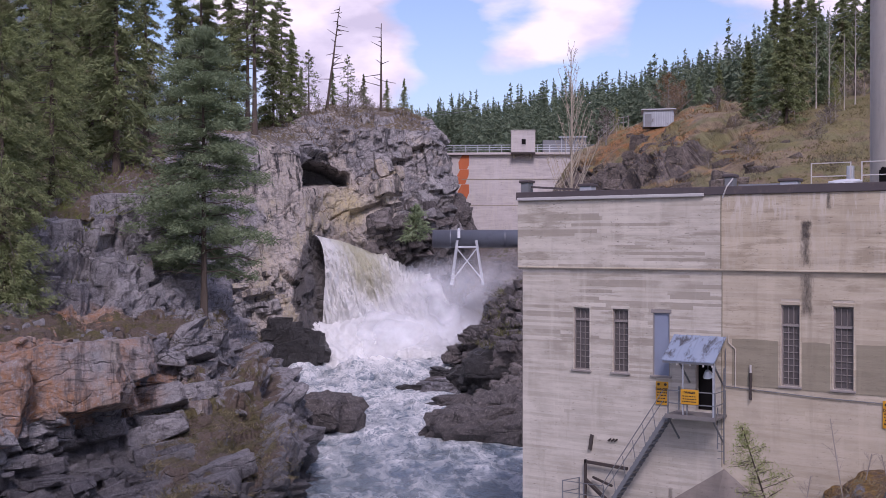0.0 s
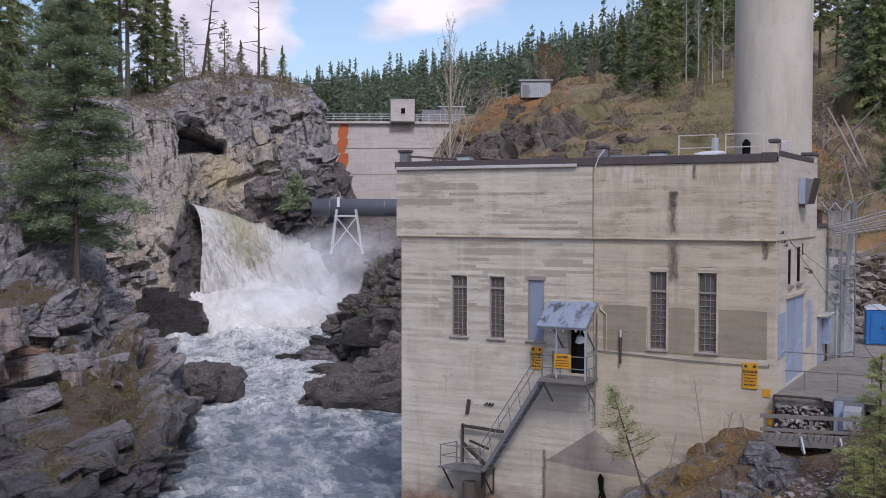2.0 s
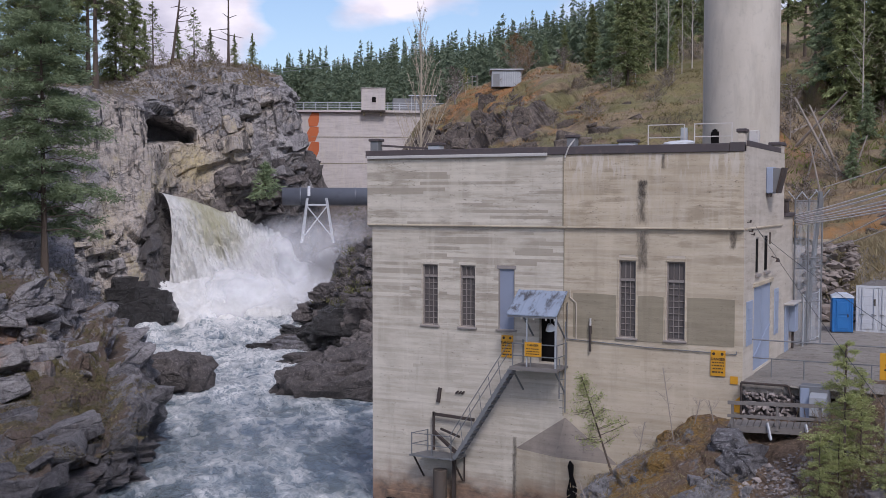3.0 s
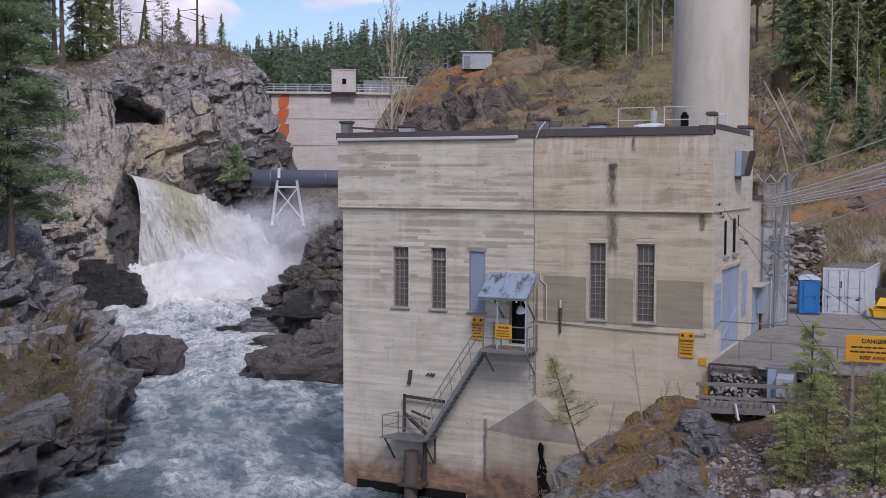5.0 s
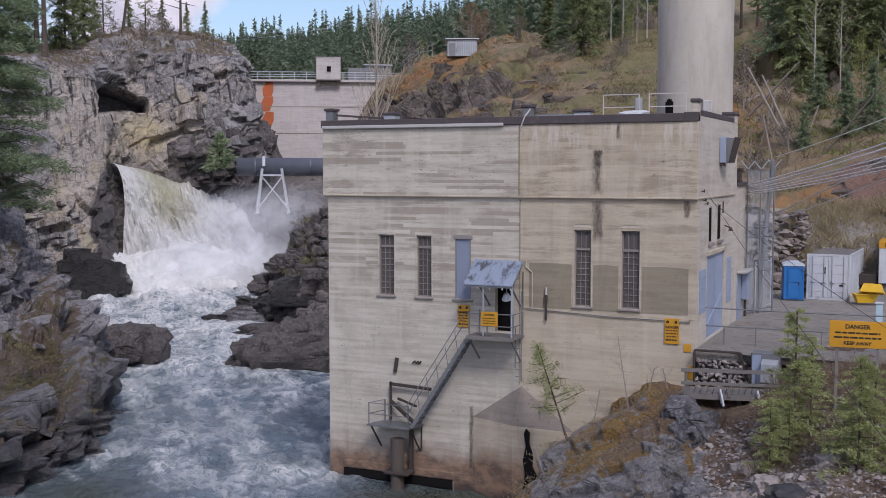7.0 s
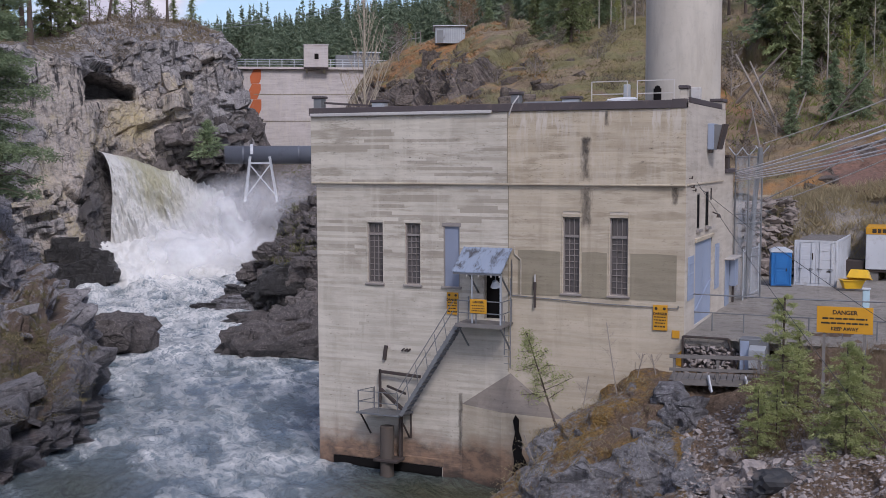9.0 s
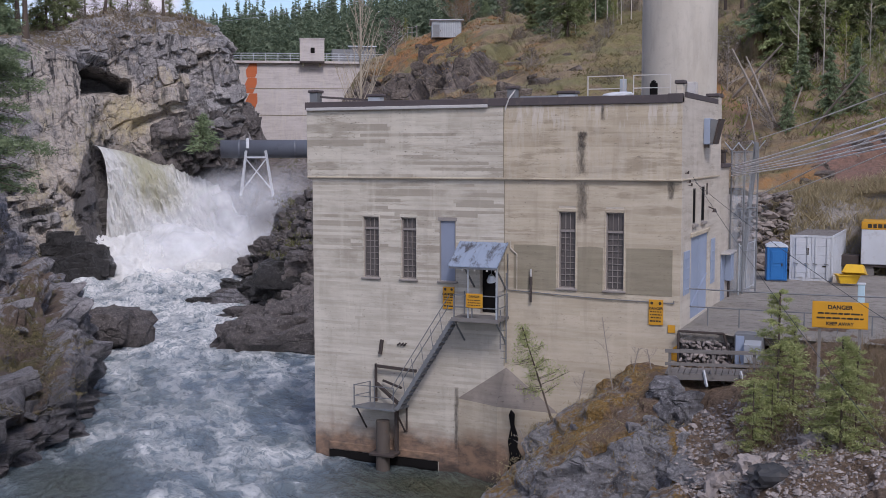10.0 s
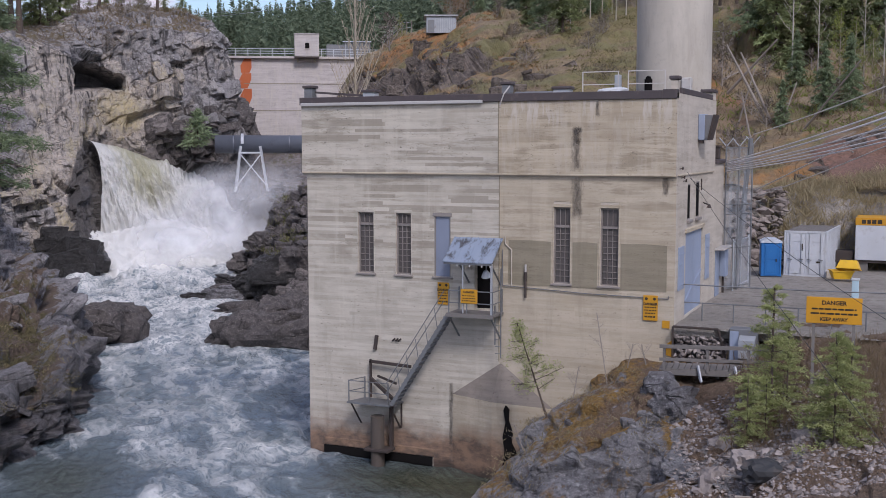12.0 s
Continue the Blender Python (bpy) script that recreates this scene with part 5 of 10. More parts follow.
boulder(at(41.6, 88, 1.0), 3.4, M_DARK_ROCK, 3, "rounded dark boulder jutting into the rapids", (1.25, 0.8, 0.75), 30)
black = random.Random(71)
for b_, d_, z_, w_ in ((43.5, 127, 3.0, 1.5), (43.1, 126, 2.4, 1.7), (42.7, 128, 4.2, 1.7), (42.5, 126, 3.0, 1.9), (42.0, 128, 4.4, 1.6), (41.9, 126, 2.9, 1.9), (41.4, 127.5, 4.0, 1.6), (41.3, 126, 2.7, 1.7), (40.9, 126.5, 2.5, 1.3), (43.3, 128.5, 4.6, 1.4), (42.8, 125.4, 1.9, 1.6), (42.3, 128.6, 5.2, 1.3), (41.6, 125.2, 1.8, 1.5), (43.0, 129, 5.6, 1.6), (43.9, 125, 2.3, 1.2), (42.2, 124.6, 1.9, 1.3), (41.1, 128, 3.6, 1.2)):
    me = rock_block(int(b_ * 10), (w_ * 0.85, w_ * 0.6, w_ * 0.55), 0.1, 0.0, 0.35, 4)
    me.materials.append(M_BLACK_ROCK)
    ob = tagged(new("boulder", me), "black wet angular boulder at the foot of the cliff", "boulder")
    ob.matrix_world = pose(*at(b_, d_, z_), black.uniform(-15, 15), black.uniform(-15, 15), black.uniform(0, 90))
boulder(at(44.1, 118, 0.6), 1.6, M_DARK_ROCK, 8, "low dark boulder at the water's edge", (1.5, 1, 0.6), 0)
boulder(at(32.3, 85.5, 0.4), 3.9, M_DARK_ROCK, 9, "broad dark brown boulder beside the powerhouse", (1.35, 0.9, 0.72), 25)
boulder(at(30.6, 87, 1.0), 3.6, M_DARK_ROCK, 10, "dark brown boulder beside the powerhouse", (1.2, 0.9, 0.8), -15)
boulder(at(33.6, 97, 0.5), 1.9, M_DARK_ROCK, 12, "dark boulder among rubble at the rapids", (1.5, 1, 0.6), 40)
boulder(at(34.4, 111, 0.9), 1.6, M_DARK_ROCK, 13, "small dark rock washed by foam", (1.6, 0.8, 0.55), 10)
boulder(at(33.9, 109, 1.1), 1.5, M_OUTCROP, 14, "small pale rock beside the rapids", (1.5, 0.8, 0.6), 40)
# next two boulders: black colour paints the shade of an overhang
boulder(at(32.9, 105, 2.4), 2.2, M_BLACK_ROCK, 15, "angular dark boulder on the bank", (1.3, 0.9, 0.7), -30)
boulder(at(31.7, 99, 3.8), 2.6, M_BLACK_ROCK, 16, "boulder on the bank coloured black for the shade of an overhang", (1.2, 0.9, 0.85), 15)
boulder(at(33.3, 122, 2.6), 1.9, M_DARK_ROCK, 17, "brown boulder on the bank", (1.5, 0.9, 0.65), 35)
boulder(at(32.4, 118, 4.9), 2.0, M_DARK_ROCK, 18, "brown boulder on the bank", (1.4, 0.9, 0.7), -20)
boulder(at(35.9, 106.5, 1.0), 0.95, M_BLACK_ROCK, 41, "low black rock washed by the rapids", (1.9, 0.9, 0.55), 20)
boulder(at(35.2, 108.5, 0.95), 1.05, M_OUTCROP, 42, "low pale rock beside the rapids", (1.7, 0.9, 0.5), -15)
boulder(at(34.5, 105.2, 1.05), 1.2, M_OUTCROP, 43, "pale tilted slab beside the rapids", (1.7, 0.8, 0.6), 35)
boulder(at(34.7, 113.5, 1.6), 1.0, M_BLACK_ROCK, 44, "small black rock beside the rapids", (1.5, 0.9, 0.7), -25)
boulder(at(32.0, 92, 1.2), 1.4, M_DARK_ROCK, 19, "small dark boulder in the rubble", (1.3, 1, 0.6), 60)

# ---- dam ----
dam = holder("dam", at(31.5, 176, 0), "pale concrete arch dam with streaked face and railed crest", "dam", kind="structure", turn=31.5)
bm = bmesh.new()
N_ = 24
for i in range(N_):
    x0, x1 = -24 + 50 * i / N_, -24 + 50 * (i + 1) / N_
    y0, y1 = (x0 - 1) ** 2 * 0.004, (x1 - 1) ** 2 * 0.004
    vs = [bm.verts.new(p) for p in ((x0, y0, 8), (x1, y1, 8), (x1, y1 + 0.5, 29.0), (x0, y0 + 0.5, 29.0), (x1, y1 + 3.5, 29.0), (x0, y0 + 3.5, 29.0), (x1, y1 + 3.5, 8), (x0, y0 + 3.5, 8))]
    bm.faces.new((vs[0], vs[1], vs[2], vs[3]))
    bm.faces.new((vs[3], vs[2], vs[4], vs[5]))
    bm.faces.new((vs[5], vs[4], vs[6], vs[7]))
bmesh.ops.remove_doubles(bm, verts=bm.verts[:], dist=0.001)
part("wall", bm, M_DAM, dam)
bm = bmesh.new()
for i in range(N_):
    x0, x1 = -24 + 50 * i / N_, -24 + 50 * (i + 1) / N_
    y0 = ((x0 + x1) / 2 - 1) ** 2 * 0.004
    box(bm, (x0, y0 - 0.1, 29.0), (x1, y0 + 3.7, 29.35))
part("crest_slab", bm, M_DAM, dam)
for k in range(4):
    bm = bmesh.new()
    z = 12.5 + 4.2 * k
    for i in range(N_):
        x0, x1 = -24 + 50 * i / N_, -24 + 50 * (i + 1) / N_
        y0, y1 = (x0 - 1) ** 2 * 0.004, (x1 - 1) ** 2 * 0.004
        bar(bm, (x0, y0 + 0.5 * (z - 8) / 21 - 0.02, z), (x1, y1 + 0.5 * (z - 8) / 21 - 0.02, z), 0.06, 0.10)
    part("lift_joint", bm, M_RENDER, dam)
for i in range(26):
    x = -23 + 1.9 * i
    y = (x - 1) ** 2 * 0.004
    bm = bmesh.new()
    box(bm, (x - 0.06, y, 29.35), (x + 0.06, y + 0.12, 30.55))
    part("rail_post", bm, M_GALV, dam)
for z in (29.75, 30.1, 30.5):
    bm = bmesh.new()
    for i in range(N_):
        x0, x1 = -24 + 50 * i / N_, -24 + 50 * (i + 1) / N_
        rod(bm, (x0, (x0 - 1) ** 2 * 0.004 + 0.06, z), (x1, (x1 - 1) ** 2 * 0.004 + 0.06, z), 0.06, n=6)
    part("rail", bm, M_GALV, dam)

gate = holder("gatehouse", at(31.5, 176, 29.35), "small square pale concrete gatehouse on the dam crest", "hut", turn=31.5)
bm = bmesh.new()
wall_lo, wall_hi = (1.3, -0.9, -0.1), (5.1, 2.6, 3.3)
box(bm, wall_lo, wall_hi, bevel=0.05)
part("wall", bm, M_DAM, gate)
bm = bmesh.new()
box(bm, (1.22, -0.98, 3.3), (5.18, 2.68, 3.45), bevel=0.04)
part("roof", bm, M_DAM, gate)
# black panel on the solid wall paints the unlit window
bm = bmesh.new()
box(bm, (2.95, -0.93, 1.15), (3.6, -0.905, 2.0))
w = part("window", bm, M_SHADE, gate)
bm = bmesh.new()
box(bm, (2.85, -0.97, 1.02), (3.7, -0.9, 1.14))
part("sill", bm, M_DAM, w)
for x in (1.75, 4.4):
    bm = bmesh.new()
    prism(bm, [(-0.88, -0.12), (-0.1, -0.12), (-0.1, -0.95), (-0.45, -0.95)], x - 0.15, x + 0.15, "x")
    part("bracket", bm, M_RENDER, gate)
bm = bmesh.new()
box(bm, (1.3, -0.95, -0.35), (5.1, 0.0, -0.12), bevel=0.03)
part("floor_slab", bm, M_RUSTY, gate)
hut = holder("service_hut", at(31.5, 178, 29.35), "low grey metal service hut beside the gatehouse", "hut", turn=31.5)
bm = bmesh.new()
box(bm, (6.4, 0.5, 0), (9.2, 3.2, 2.1), bevel=0.03)
box(bm, (9.2, 0.7, 0), (13.4, 3.2, 2.5), bevel=0.03)
part("body", bm, M_STEEL, hut)
bm = bmesh.new()
prism(bm, [(0.3, 2.56), (3.4, 2.95), (3.4, 2.85), (0.3, 2.5)], 9.0, 13.6, "x")
part("roof", bm, M_GALV, hut)
for i in range(5):
    bm = bmesh.new()
    box(bm, (9.4 + 0.8 * i, 0.67, 0.1), (9.46 + 0.8 * i, 0.70, 2.45))
    part("rib", bm, M_GALV, hut)
# orange primer daubed on the dam face
for i, (x0, x1, z0, z1) in enumerate([(-8.2, -6.5, 26.75, 28.95), (-8.5, -6.55, 24.35, 26.7), (-8.3, -6.5, 21.9, 24.3)]):
    bm = bmesh.new()
    x0, x1 = x0 + 1.1, x1 + 1.1
    ym = (x0 - 1) ** 2 * 0.004 + 0.5 * (z0 - 8) / 21 - 0.05
    prism(bm, [(x0 + 0.6, z1), (x1, z1), (x1 + 0.02, z0), (x0 + 0.1, z0), (x0, (z0 + z1) / 2)], ym - 0.03, ym + 0.3, "y")
    part("orange_patch", bm, M_ORANGE, dam, "rusty orange painted patch")

# ---- penstock ----
pen = holder("penstock_pipe", (0, 0, 0), "large blue-grey steel penstock pipe crossing the gorge on a pale trestle", "pipe")
pa, pb = at(35.0, 135, 15.55), at(30.4, 135, 15.55)
way = (pb - pa).normalized()
bm = bmesh.new()
rod(bm, pa - way * 0.3, pb + way * 26, 1.08, n=36)
ob = part("tube", bm, M_PIPE, pen)
for p in ob.data.polygons:
    p.use_smooth = len(p.vertices) == 4
for k in (1.8, 8.4, 15.0):
    bm = bmesh.new()
    rod(bm, pa + way * k, pa + way * (k + 0.14), 1.12, n=36)
    part("weld_band", bm, M_PIPE, pen)
side = Vector((way.y, -way.x, 0))
c = pa + way * 2.9
bm = bmesh.new()
prev = None
for a in np.linspace(math.pi * 0.02, math.pi * 0.98, 15):
    q = c + side * (1.22 * math.cos(a)) + Vector((0, 0, 1.22 * math.sin(a)))
    if prev is not None:
        bar(bm, prev, q, 0.34, 0.14)
    prev = q
part("saddle_strap", bm, M_WHITE, pen)
for s1, s2, w1, w2 in ((1, 1, -0.2, -0.9), (1, 1, 2.1, 2.9), (-1, -1, -0.2, -0.9), (-1, -1, 2.1, 2.9)):
    bm = bmesh.new()
    bar(bm, c + way * w1 + side * (1.2 * s1) + Vector((0, 0, -0.2)), c + way * w2 + side * (1.6 * s2) + Vector((0, 0, -5.6)), 0.24, 0.24)
    part("trestle_leg", bm, M_WHITE, pen)
for w1, z1, w2, z2 in ((-0.3, -1.1, 2.8, -4.9), (2.2, -1.1, -0.7, -4.9)):
    bm = bmesh.new()
    bar(bm, c + way * w1 + side * 1.35 + Vector((0, 0, z1)), c + way * w2 + side * 1.55 + Vector((0, 0, z2)), 0.14, 0.14)
    part("trestle_brace", bm, M_WHITE, pen)
bm = bmesh.new()
bar(bm, c + way * -0.3 + side * 1.3 + Vector((0, 0, -1.0)), c + way * 2.2 + side * 1.3 + Vector((0, 0, -1.0)), 0.2, 0.2)
part("trestle_beam", bm, M_WHITE, pen)
boulder(at(33.95, 151, 18.6), 2.6, M_DARK_ROCK, 61, "dark rock hump under the dam", (0.9, 0.8, 1.0), 20)
boulder(at(36.7, 150.5, 17.2), 2.6, M_DARK_ROCK, 62, "broken dark rock under the bluff", (1.2, 0.8, 0.8), 20)
boulder(at(35.4, 151.5, 15.2), 2.6, M_DARK_ROCK, 63, "broken dark rock beside the pipe", (1.3, 0.8, 0.9), -20)
boulder(at(37.4, 149.5, 18.6), 2.2, M_DARK_ROCK, 64, "broken dark rock under the bluff", (1.3, 0.8, 0.7), 10)


# ---- angular blocks standing out of the rock faces ----
set_blocks(left_bank, FACE_LEFT, 70, ((1.3, 3.8), (1.0, 2.2), (0.5, 1.4)), M_ROCK, 501, lambda b, d, z, up: 45 < b < 57.5 and 0.2 < z < 8.6 and up < (0.86 if z > 5.2 or b > 50.5 else 0.5) and d < 82, (-14, 0), (0.1, 0.7),
           lambda b, z: b > 50.0 and 5.0 < z < 10 or 47.6 < b < 49.2 and 4.5 < z < 7, 26, 13)
set_blocks(left_bank, FACE_LEFT, 110, ((0.4, 1.3), (0.4, 1.1), (0.25, 0.8)), M_ROCK, 508, lambda b, d, z, up: 44.5 < b < 57.5 and 0.2 < z < 9 and d < 82 and (up < 0.55 or z > 5.2 or b > 50.5), (-14, 0), (0.1, 0.5), None, 60, 25)
set_blocks(left_bank, FACE_LEFT, 35, ((1.4, 3.6), (1.0, 2.2), (1.2, 3.2)), M_ROCK, 502, lambda b, d, z, up: 46.5 < b < 57.5 and 10.5 < z < 19 and up < 0.85, (-6, 0), (0.02, 0.4), None, 24, 11)
set_blocks(left_bank, FACE_LEFT, 60, ((1.4, 4.2), (1.0, 2.0), (0.35, 0.95)), M_ROCK, 513, lambda b, d, z, up: 48.8 < b < 57.5 and 0.6 < z < 5.4 and 55 < d < 72, (-14, 0), (0.15, 0.8), None, 24, 9, 3)
set_blocks(left_bank, FACE_LEFT, 70, ((0.2, 0.8), (0.2, 0.7), (0.15, 0.5)), M_ROCK, 512, lambda b, d, z, up: 45 < b < 56 and 8 < z < 11.8 and 68 < d < 96, (-10, 0), (0.05, 0.3), None, 90, 20, 1)
for b_, d_, z_, size_, turn_, dip_, seed_ in ((54.6, 64.8, 7.5, (4.6, 1.9, 1.9), 50, -9, 11), (51.2, 69.0, 8.0, (2.6, 1.7, 1.3), 52, -14, 12), (49.2, 70.4, 5.6, (1.9, 1.4, 0.7), 44, -17, 13), (57.8, 63.2, 6.4, (3.0, 2.0, 2.2), 55, -8, 14)):
    me = rock_block(seed_, size_, 0.9, 1.0 if b_ > 50 else 0.8, 0.72, 9)
    me.materials.append(M_ROCK)
    ob = new("rock_block", me)
    ob.parent = left_bank
    ob.matrix_basis = Matrix.Translation(at(b_, d_, z_)) @ pose(0, 0, 0, 0, dip_, 0) @ pose(0, 0, 0, 0, 0, turn_)
set_blocks(bluff, FACE_BLUFF, 30, ((1.6, 4.6), (1.2, 2.4), (0.7, 2.2)), M_BLUFF, 503, lambda b, d, z, up: 34.4 < b < 38.6 and 15 < z < 26 and up < 0.75, (-17, 0), (0.02, 0.45),
           lambda b, z: 36.8 < b < 44.3 and z < 25.5 and math.sin(b * 37.1 + z * 11.3) > -0.35, 12)
set_blocks(bluff, FACE_BLUFF, 60, ((1.0, 2.8), (0.8, 1.8), (0.5, 1.4)), M_BLUFF, 504, lambda b, d, z, up: 34.6 < b < 47 and 26.5 < z < 35 and up < 0.93 and not (39.1 < b < 41.9 and z < 27.4), (-14, 0), (0.05, 0.5))
set_blocks(bluff, FACE_BLUFF, 46, ((1.2, 3.6), (0.9, 1.8), (0.4, 1.2)), M_BLUFF, 511, lambda b, d, z, up: 42.6 < b < 46.5 and 5 < z < 11.5, (-14, 0), (0.1, 0.7), lambda b, z: z > 8, 20)
set_blocks(bluff, FACE_BLUFF, 60, ((0.9, 3.0), (0.8, 1.8), (0.5, 1.4)), M_DARK_ROCK, 505, lambda b, d, z, up: 34.2 < b < 38.4 and 13 < z < 20.0, (-14, 0), (0.2, 0.9))
set_blocks(right_bank, FACE_RIGHT, 290, ((0.4, 1.7), (0.4, 1.2), (0.25, 0.7)), M_DARK_ROCK, 506, lambda b, d, z, up: 28.5 < b < 34.6 and 0.2 < z < 13 and d < 135, (10, 0), (0.1, 0.7), None, 60)
set_blocks(outcrop, FACE_FORE, 12, ((0.4, 1.1), (0.3, 0.8), (0.3, 0.8)), M_OUTCROP, 507, lambda b, d, z, up: 11.2 < b < 21 and 36 < d < 44.5 and z > 0.4 and up < 0.8, (14, 0), (0.02, 0.2))
set_blocks(hillside, FACE_HILL, 80, ((0.7, 2.8), (0.7, 1.8), (0.5, 1.8)), M_HILL_ROCK, 509, lambda b, d, z, up: (17 < b < 27.6 and 18.5 < z < 26 or 21 < b < 25 and 26 < z < 31) and d < 165, (-10, 0), (0.1, 0.8), None, 40, 16)
set_blocks(hillside, FACE_HILL, 30, ((0.6, 1.8), (0.6, 1.4), (0.5, 1.3)), M_HILL_ROCK, 510, lambda b, d, z, up: -1 < b < 10 and 13 < z < 22 and d < 110, (0, 0), (0.05, 0.4), None, 60, 20)

# =====================================================================
# POWERHOUSE
# =====================================================================
powerhouse = holder("powerhouse", (0, 0, 0), "tall weathered board-marked concrete powerhouse standing in the river", "building")
PW, PD = 18.1, 9.4          # length along the river front, depth
LEDGE, TOP = 14.05, 17.28
JOINT = -8.03               # where the older left part meets the right part
FLOOR = 7.7

# openings in the front wall: x0, x1, z0, z1
WIN_A = (-15.30, -14.47, 9.21, 12.13)
WIN_B = (-13.27, -12.49, 9.21, 12.13)
WIN_DOOR = (-11.28, -10.46, 9.21, 12.14)
WIN_C = (-5.45, -4.68, 9.15, 12.57)
WIN_D = (-3.30, -2.49, 9.15, 12.57)
DOORWAY = (-9.25, -8.35, 7.78, 9.95)


def wall_pieces(bm, x0, x1, z0, z1, y0, y1, holes):
    """A wall slab in the xz-plane with real openings."""
    xs = sorted({x0, x1, *[min(max(h[k], x0), x1) for h in holes for k in (0, 1)]})
    zs = sorted({z0, z1, *[min(max(h[k], z0), z1) for h in holes for k in (2, 3)]})
    made = []
    for xa, xb in zip(xs, xs[1:]):
        for za, zb in zip(zs, zs[1:]):
            if not any(h[0] <= (xa + xb) / 2 <= h[1] and h[2] <= (za + zb) / 2 <= h[3] for h in holes):
                made += box(bm, (xa, y0, za), (xb, y1, zb))
    bmesh.ops.remove_doubles(bm, verts=made, dist=0.0005)


HOLES = [WIN_A, WIN_B, WIN_DOOR, WIN_C, WIN_D, DOORWAY]
bm = bmesh.new()
wall_pieces(bm, -PW, 0.0, -2.0, LEDGE, 0.02, 0.45, HOLES)
part("wall_front", bm, M_CONCRETE_PALE, powerhouse)


def board_face(name, x0, x1, z0, z1, y, holes, course, longest, depth, mat, seed):
    """The cast surface: one shallow raised strip for each shuttering board, with feathered edges."""
    r = random.Random(seed)
    V, F = [], []
    z = z0
    while z < z1 - 0.02:
        h = min(course * r.uniform(0.8, 1.25), z1 - z)
        x = x0
        while x < x1 - 0.02:
            w = min(r.uniform(0.35, 1.0) * longest, x1 - x)
            if x1 - (x + w) < 0.5:
                w = x1 - x
            spans = [(x, x + w)]
            for hx0, hx1, hz0, hz1 in holes:
                if z + h > hz0 + 0.01 and z < hz1 - 0.01:
                    cut = []
                    for a, b in spans:
                        if b <= hx0 or a >= hx1:
                            cut.append((a, b))
                        else:
                            cut += [s for s in ((a, hx0), (hx1, b)) if s[1] - s[0] > 0.02]
                    spans = cut
            proud = r.uniform(0.2, 1.0) * depth
            for a, b in spans:
                k = len(V)
                e = min(0.006, (b - a) / 4)
                t = 0.2 * r.uniform(0, depth)
                back = y + 0.002
                V += [(a, back, z), (b, back, z), (b, back, z + h), (a, back, z + h),
                      (a + e, y - proud, z + 0.004), (b - e, y - proud - t, z + 0.004), (b - e, y - proud - t, z + h - 0.004), (a + e, y - proud, z + h - 0.004)]
                F += [(k + 4, k + 5, k + 6, k + 7), (k, k + 1, k + 5, k + 4), (k + 1, k + 2, k + 6, k + 5), (k + 2, k + 3, k + 7, k + 6), (k + 3, k, k + 4, k + 7)]
            x += w
        z += h
    ob = mesh_np(name, V, F, mat)
    ob.parent = powerhouse
    ob["kind"] = "stuff"
    return ob


PATCH = (JOINT + 0.45, -0.35, 9.0, 11.05)      # drab rendered band round the right-hand windows
board_face("board_face", -PW, JOINT, 0.75, LEDGE - 0.12, 0.0, HOLES, 0.15, 5.0, 0.005, M_CONCRETE, 5)
board_face("board_face", -11.35, JOINT, -1.2, 0.75, 0.0, [], 0.2, 3.0, 0.01, M_CONCRETE, 15)
board_face("board_face", -PW, -17.3, -1.2, 0.75, 0.0, [], 0.2, 3.0, 0.01, M_CONCRETE, 16)
board_face("board_face", JOINT, 0.0, -1.0, LEDGE - 0.12, 0.0, HOLES, 0.24, 9.0, 0.003, M_CONCRETE_TAN, 6)
edges = [PATCH[0], WIN_C[0] - 0.12, WIN_C[1] + 0.12, WIN_D[0] - 0.12, WIN_D[1] + 0.12, PATCH[1]]
for k in (0, 2, 4):
    bm = bmesh.new()
    prism(bm, [(edges[k], 9.02), (edges[k + 1], 9.02), (edges[k + 1], 11.02), ((edges[k] + edges[k + 1]) / 2, 11.06), (edges[k], 11.03)], -0.022, 0.0, "y")
    part("rendered_patch", bm, M_RENDER, powerhouse, "drab brown rendered patch")

# upper storey stands a little proud above a drip ledge
U0, U1, UY = -PW - 0.2, 0.0, -0.14
bm = bmesh.new()
box(bm, (U0, UY + 0.02, LEDGE), (U1, 0.40, TOP))
prism(bm, [(0.02, LEDGE - 0.16), (0.02, LEDGE), (UY + 0.02, LEDGE), (UY + 0.02, LEDGE - 0.05)], U0, U1, "x")
part("upper_wall_front", bm, M_CONCRETE_PALE, powerhouse)
board_face("board_face", U0, JOINT, LEDGE, TOP, UY, [], 0.15, 5.0, 0.005, M_CONCRETE, 7)
board_face("board_face", JOINT, U1, LEDGE, TOP, UY, [], 0.30, 9.0, 0.005, M_CONCRETE_LIMED, 8)
bm = bmesh.new()
box(bm, (U0 - 0.01, UY - 0.03, LEDGE - 0.075), (U1 + 0.01, 0.0, LEDGE + 0.01), bevel=0.02)
part("drip_ledge", bm, M_CONCRETE_TAN, powerhouse)
bm = bmesh.new()
box(bm, (JOINT - 0.03, UY - 0.03, LEDGE + 0.02), (JOINT + 0.015, UY + 0.05, TOP))
box(bm, (JOINT - 0.02, -0.03, 5.4), (JOINT + 0.012, 0.05, LEDGE - 0.1))
part("wall_joint", bm, M_RENDER, powerhouse)

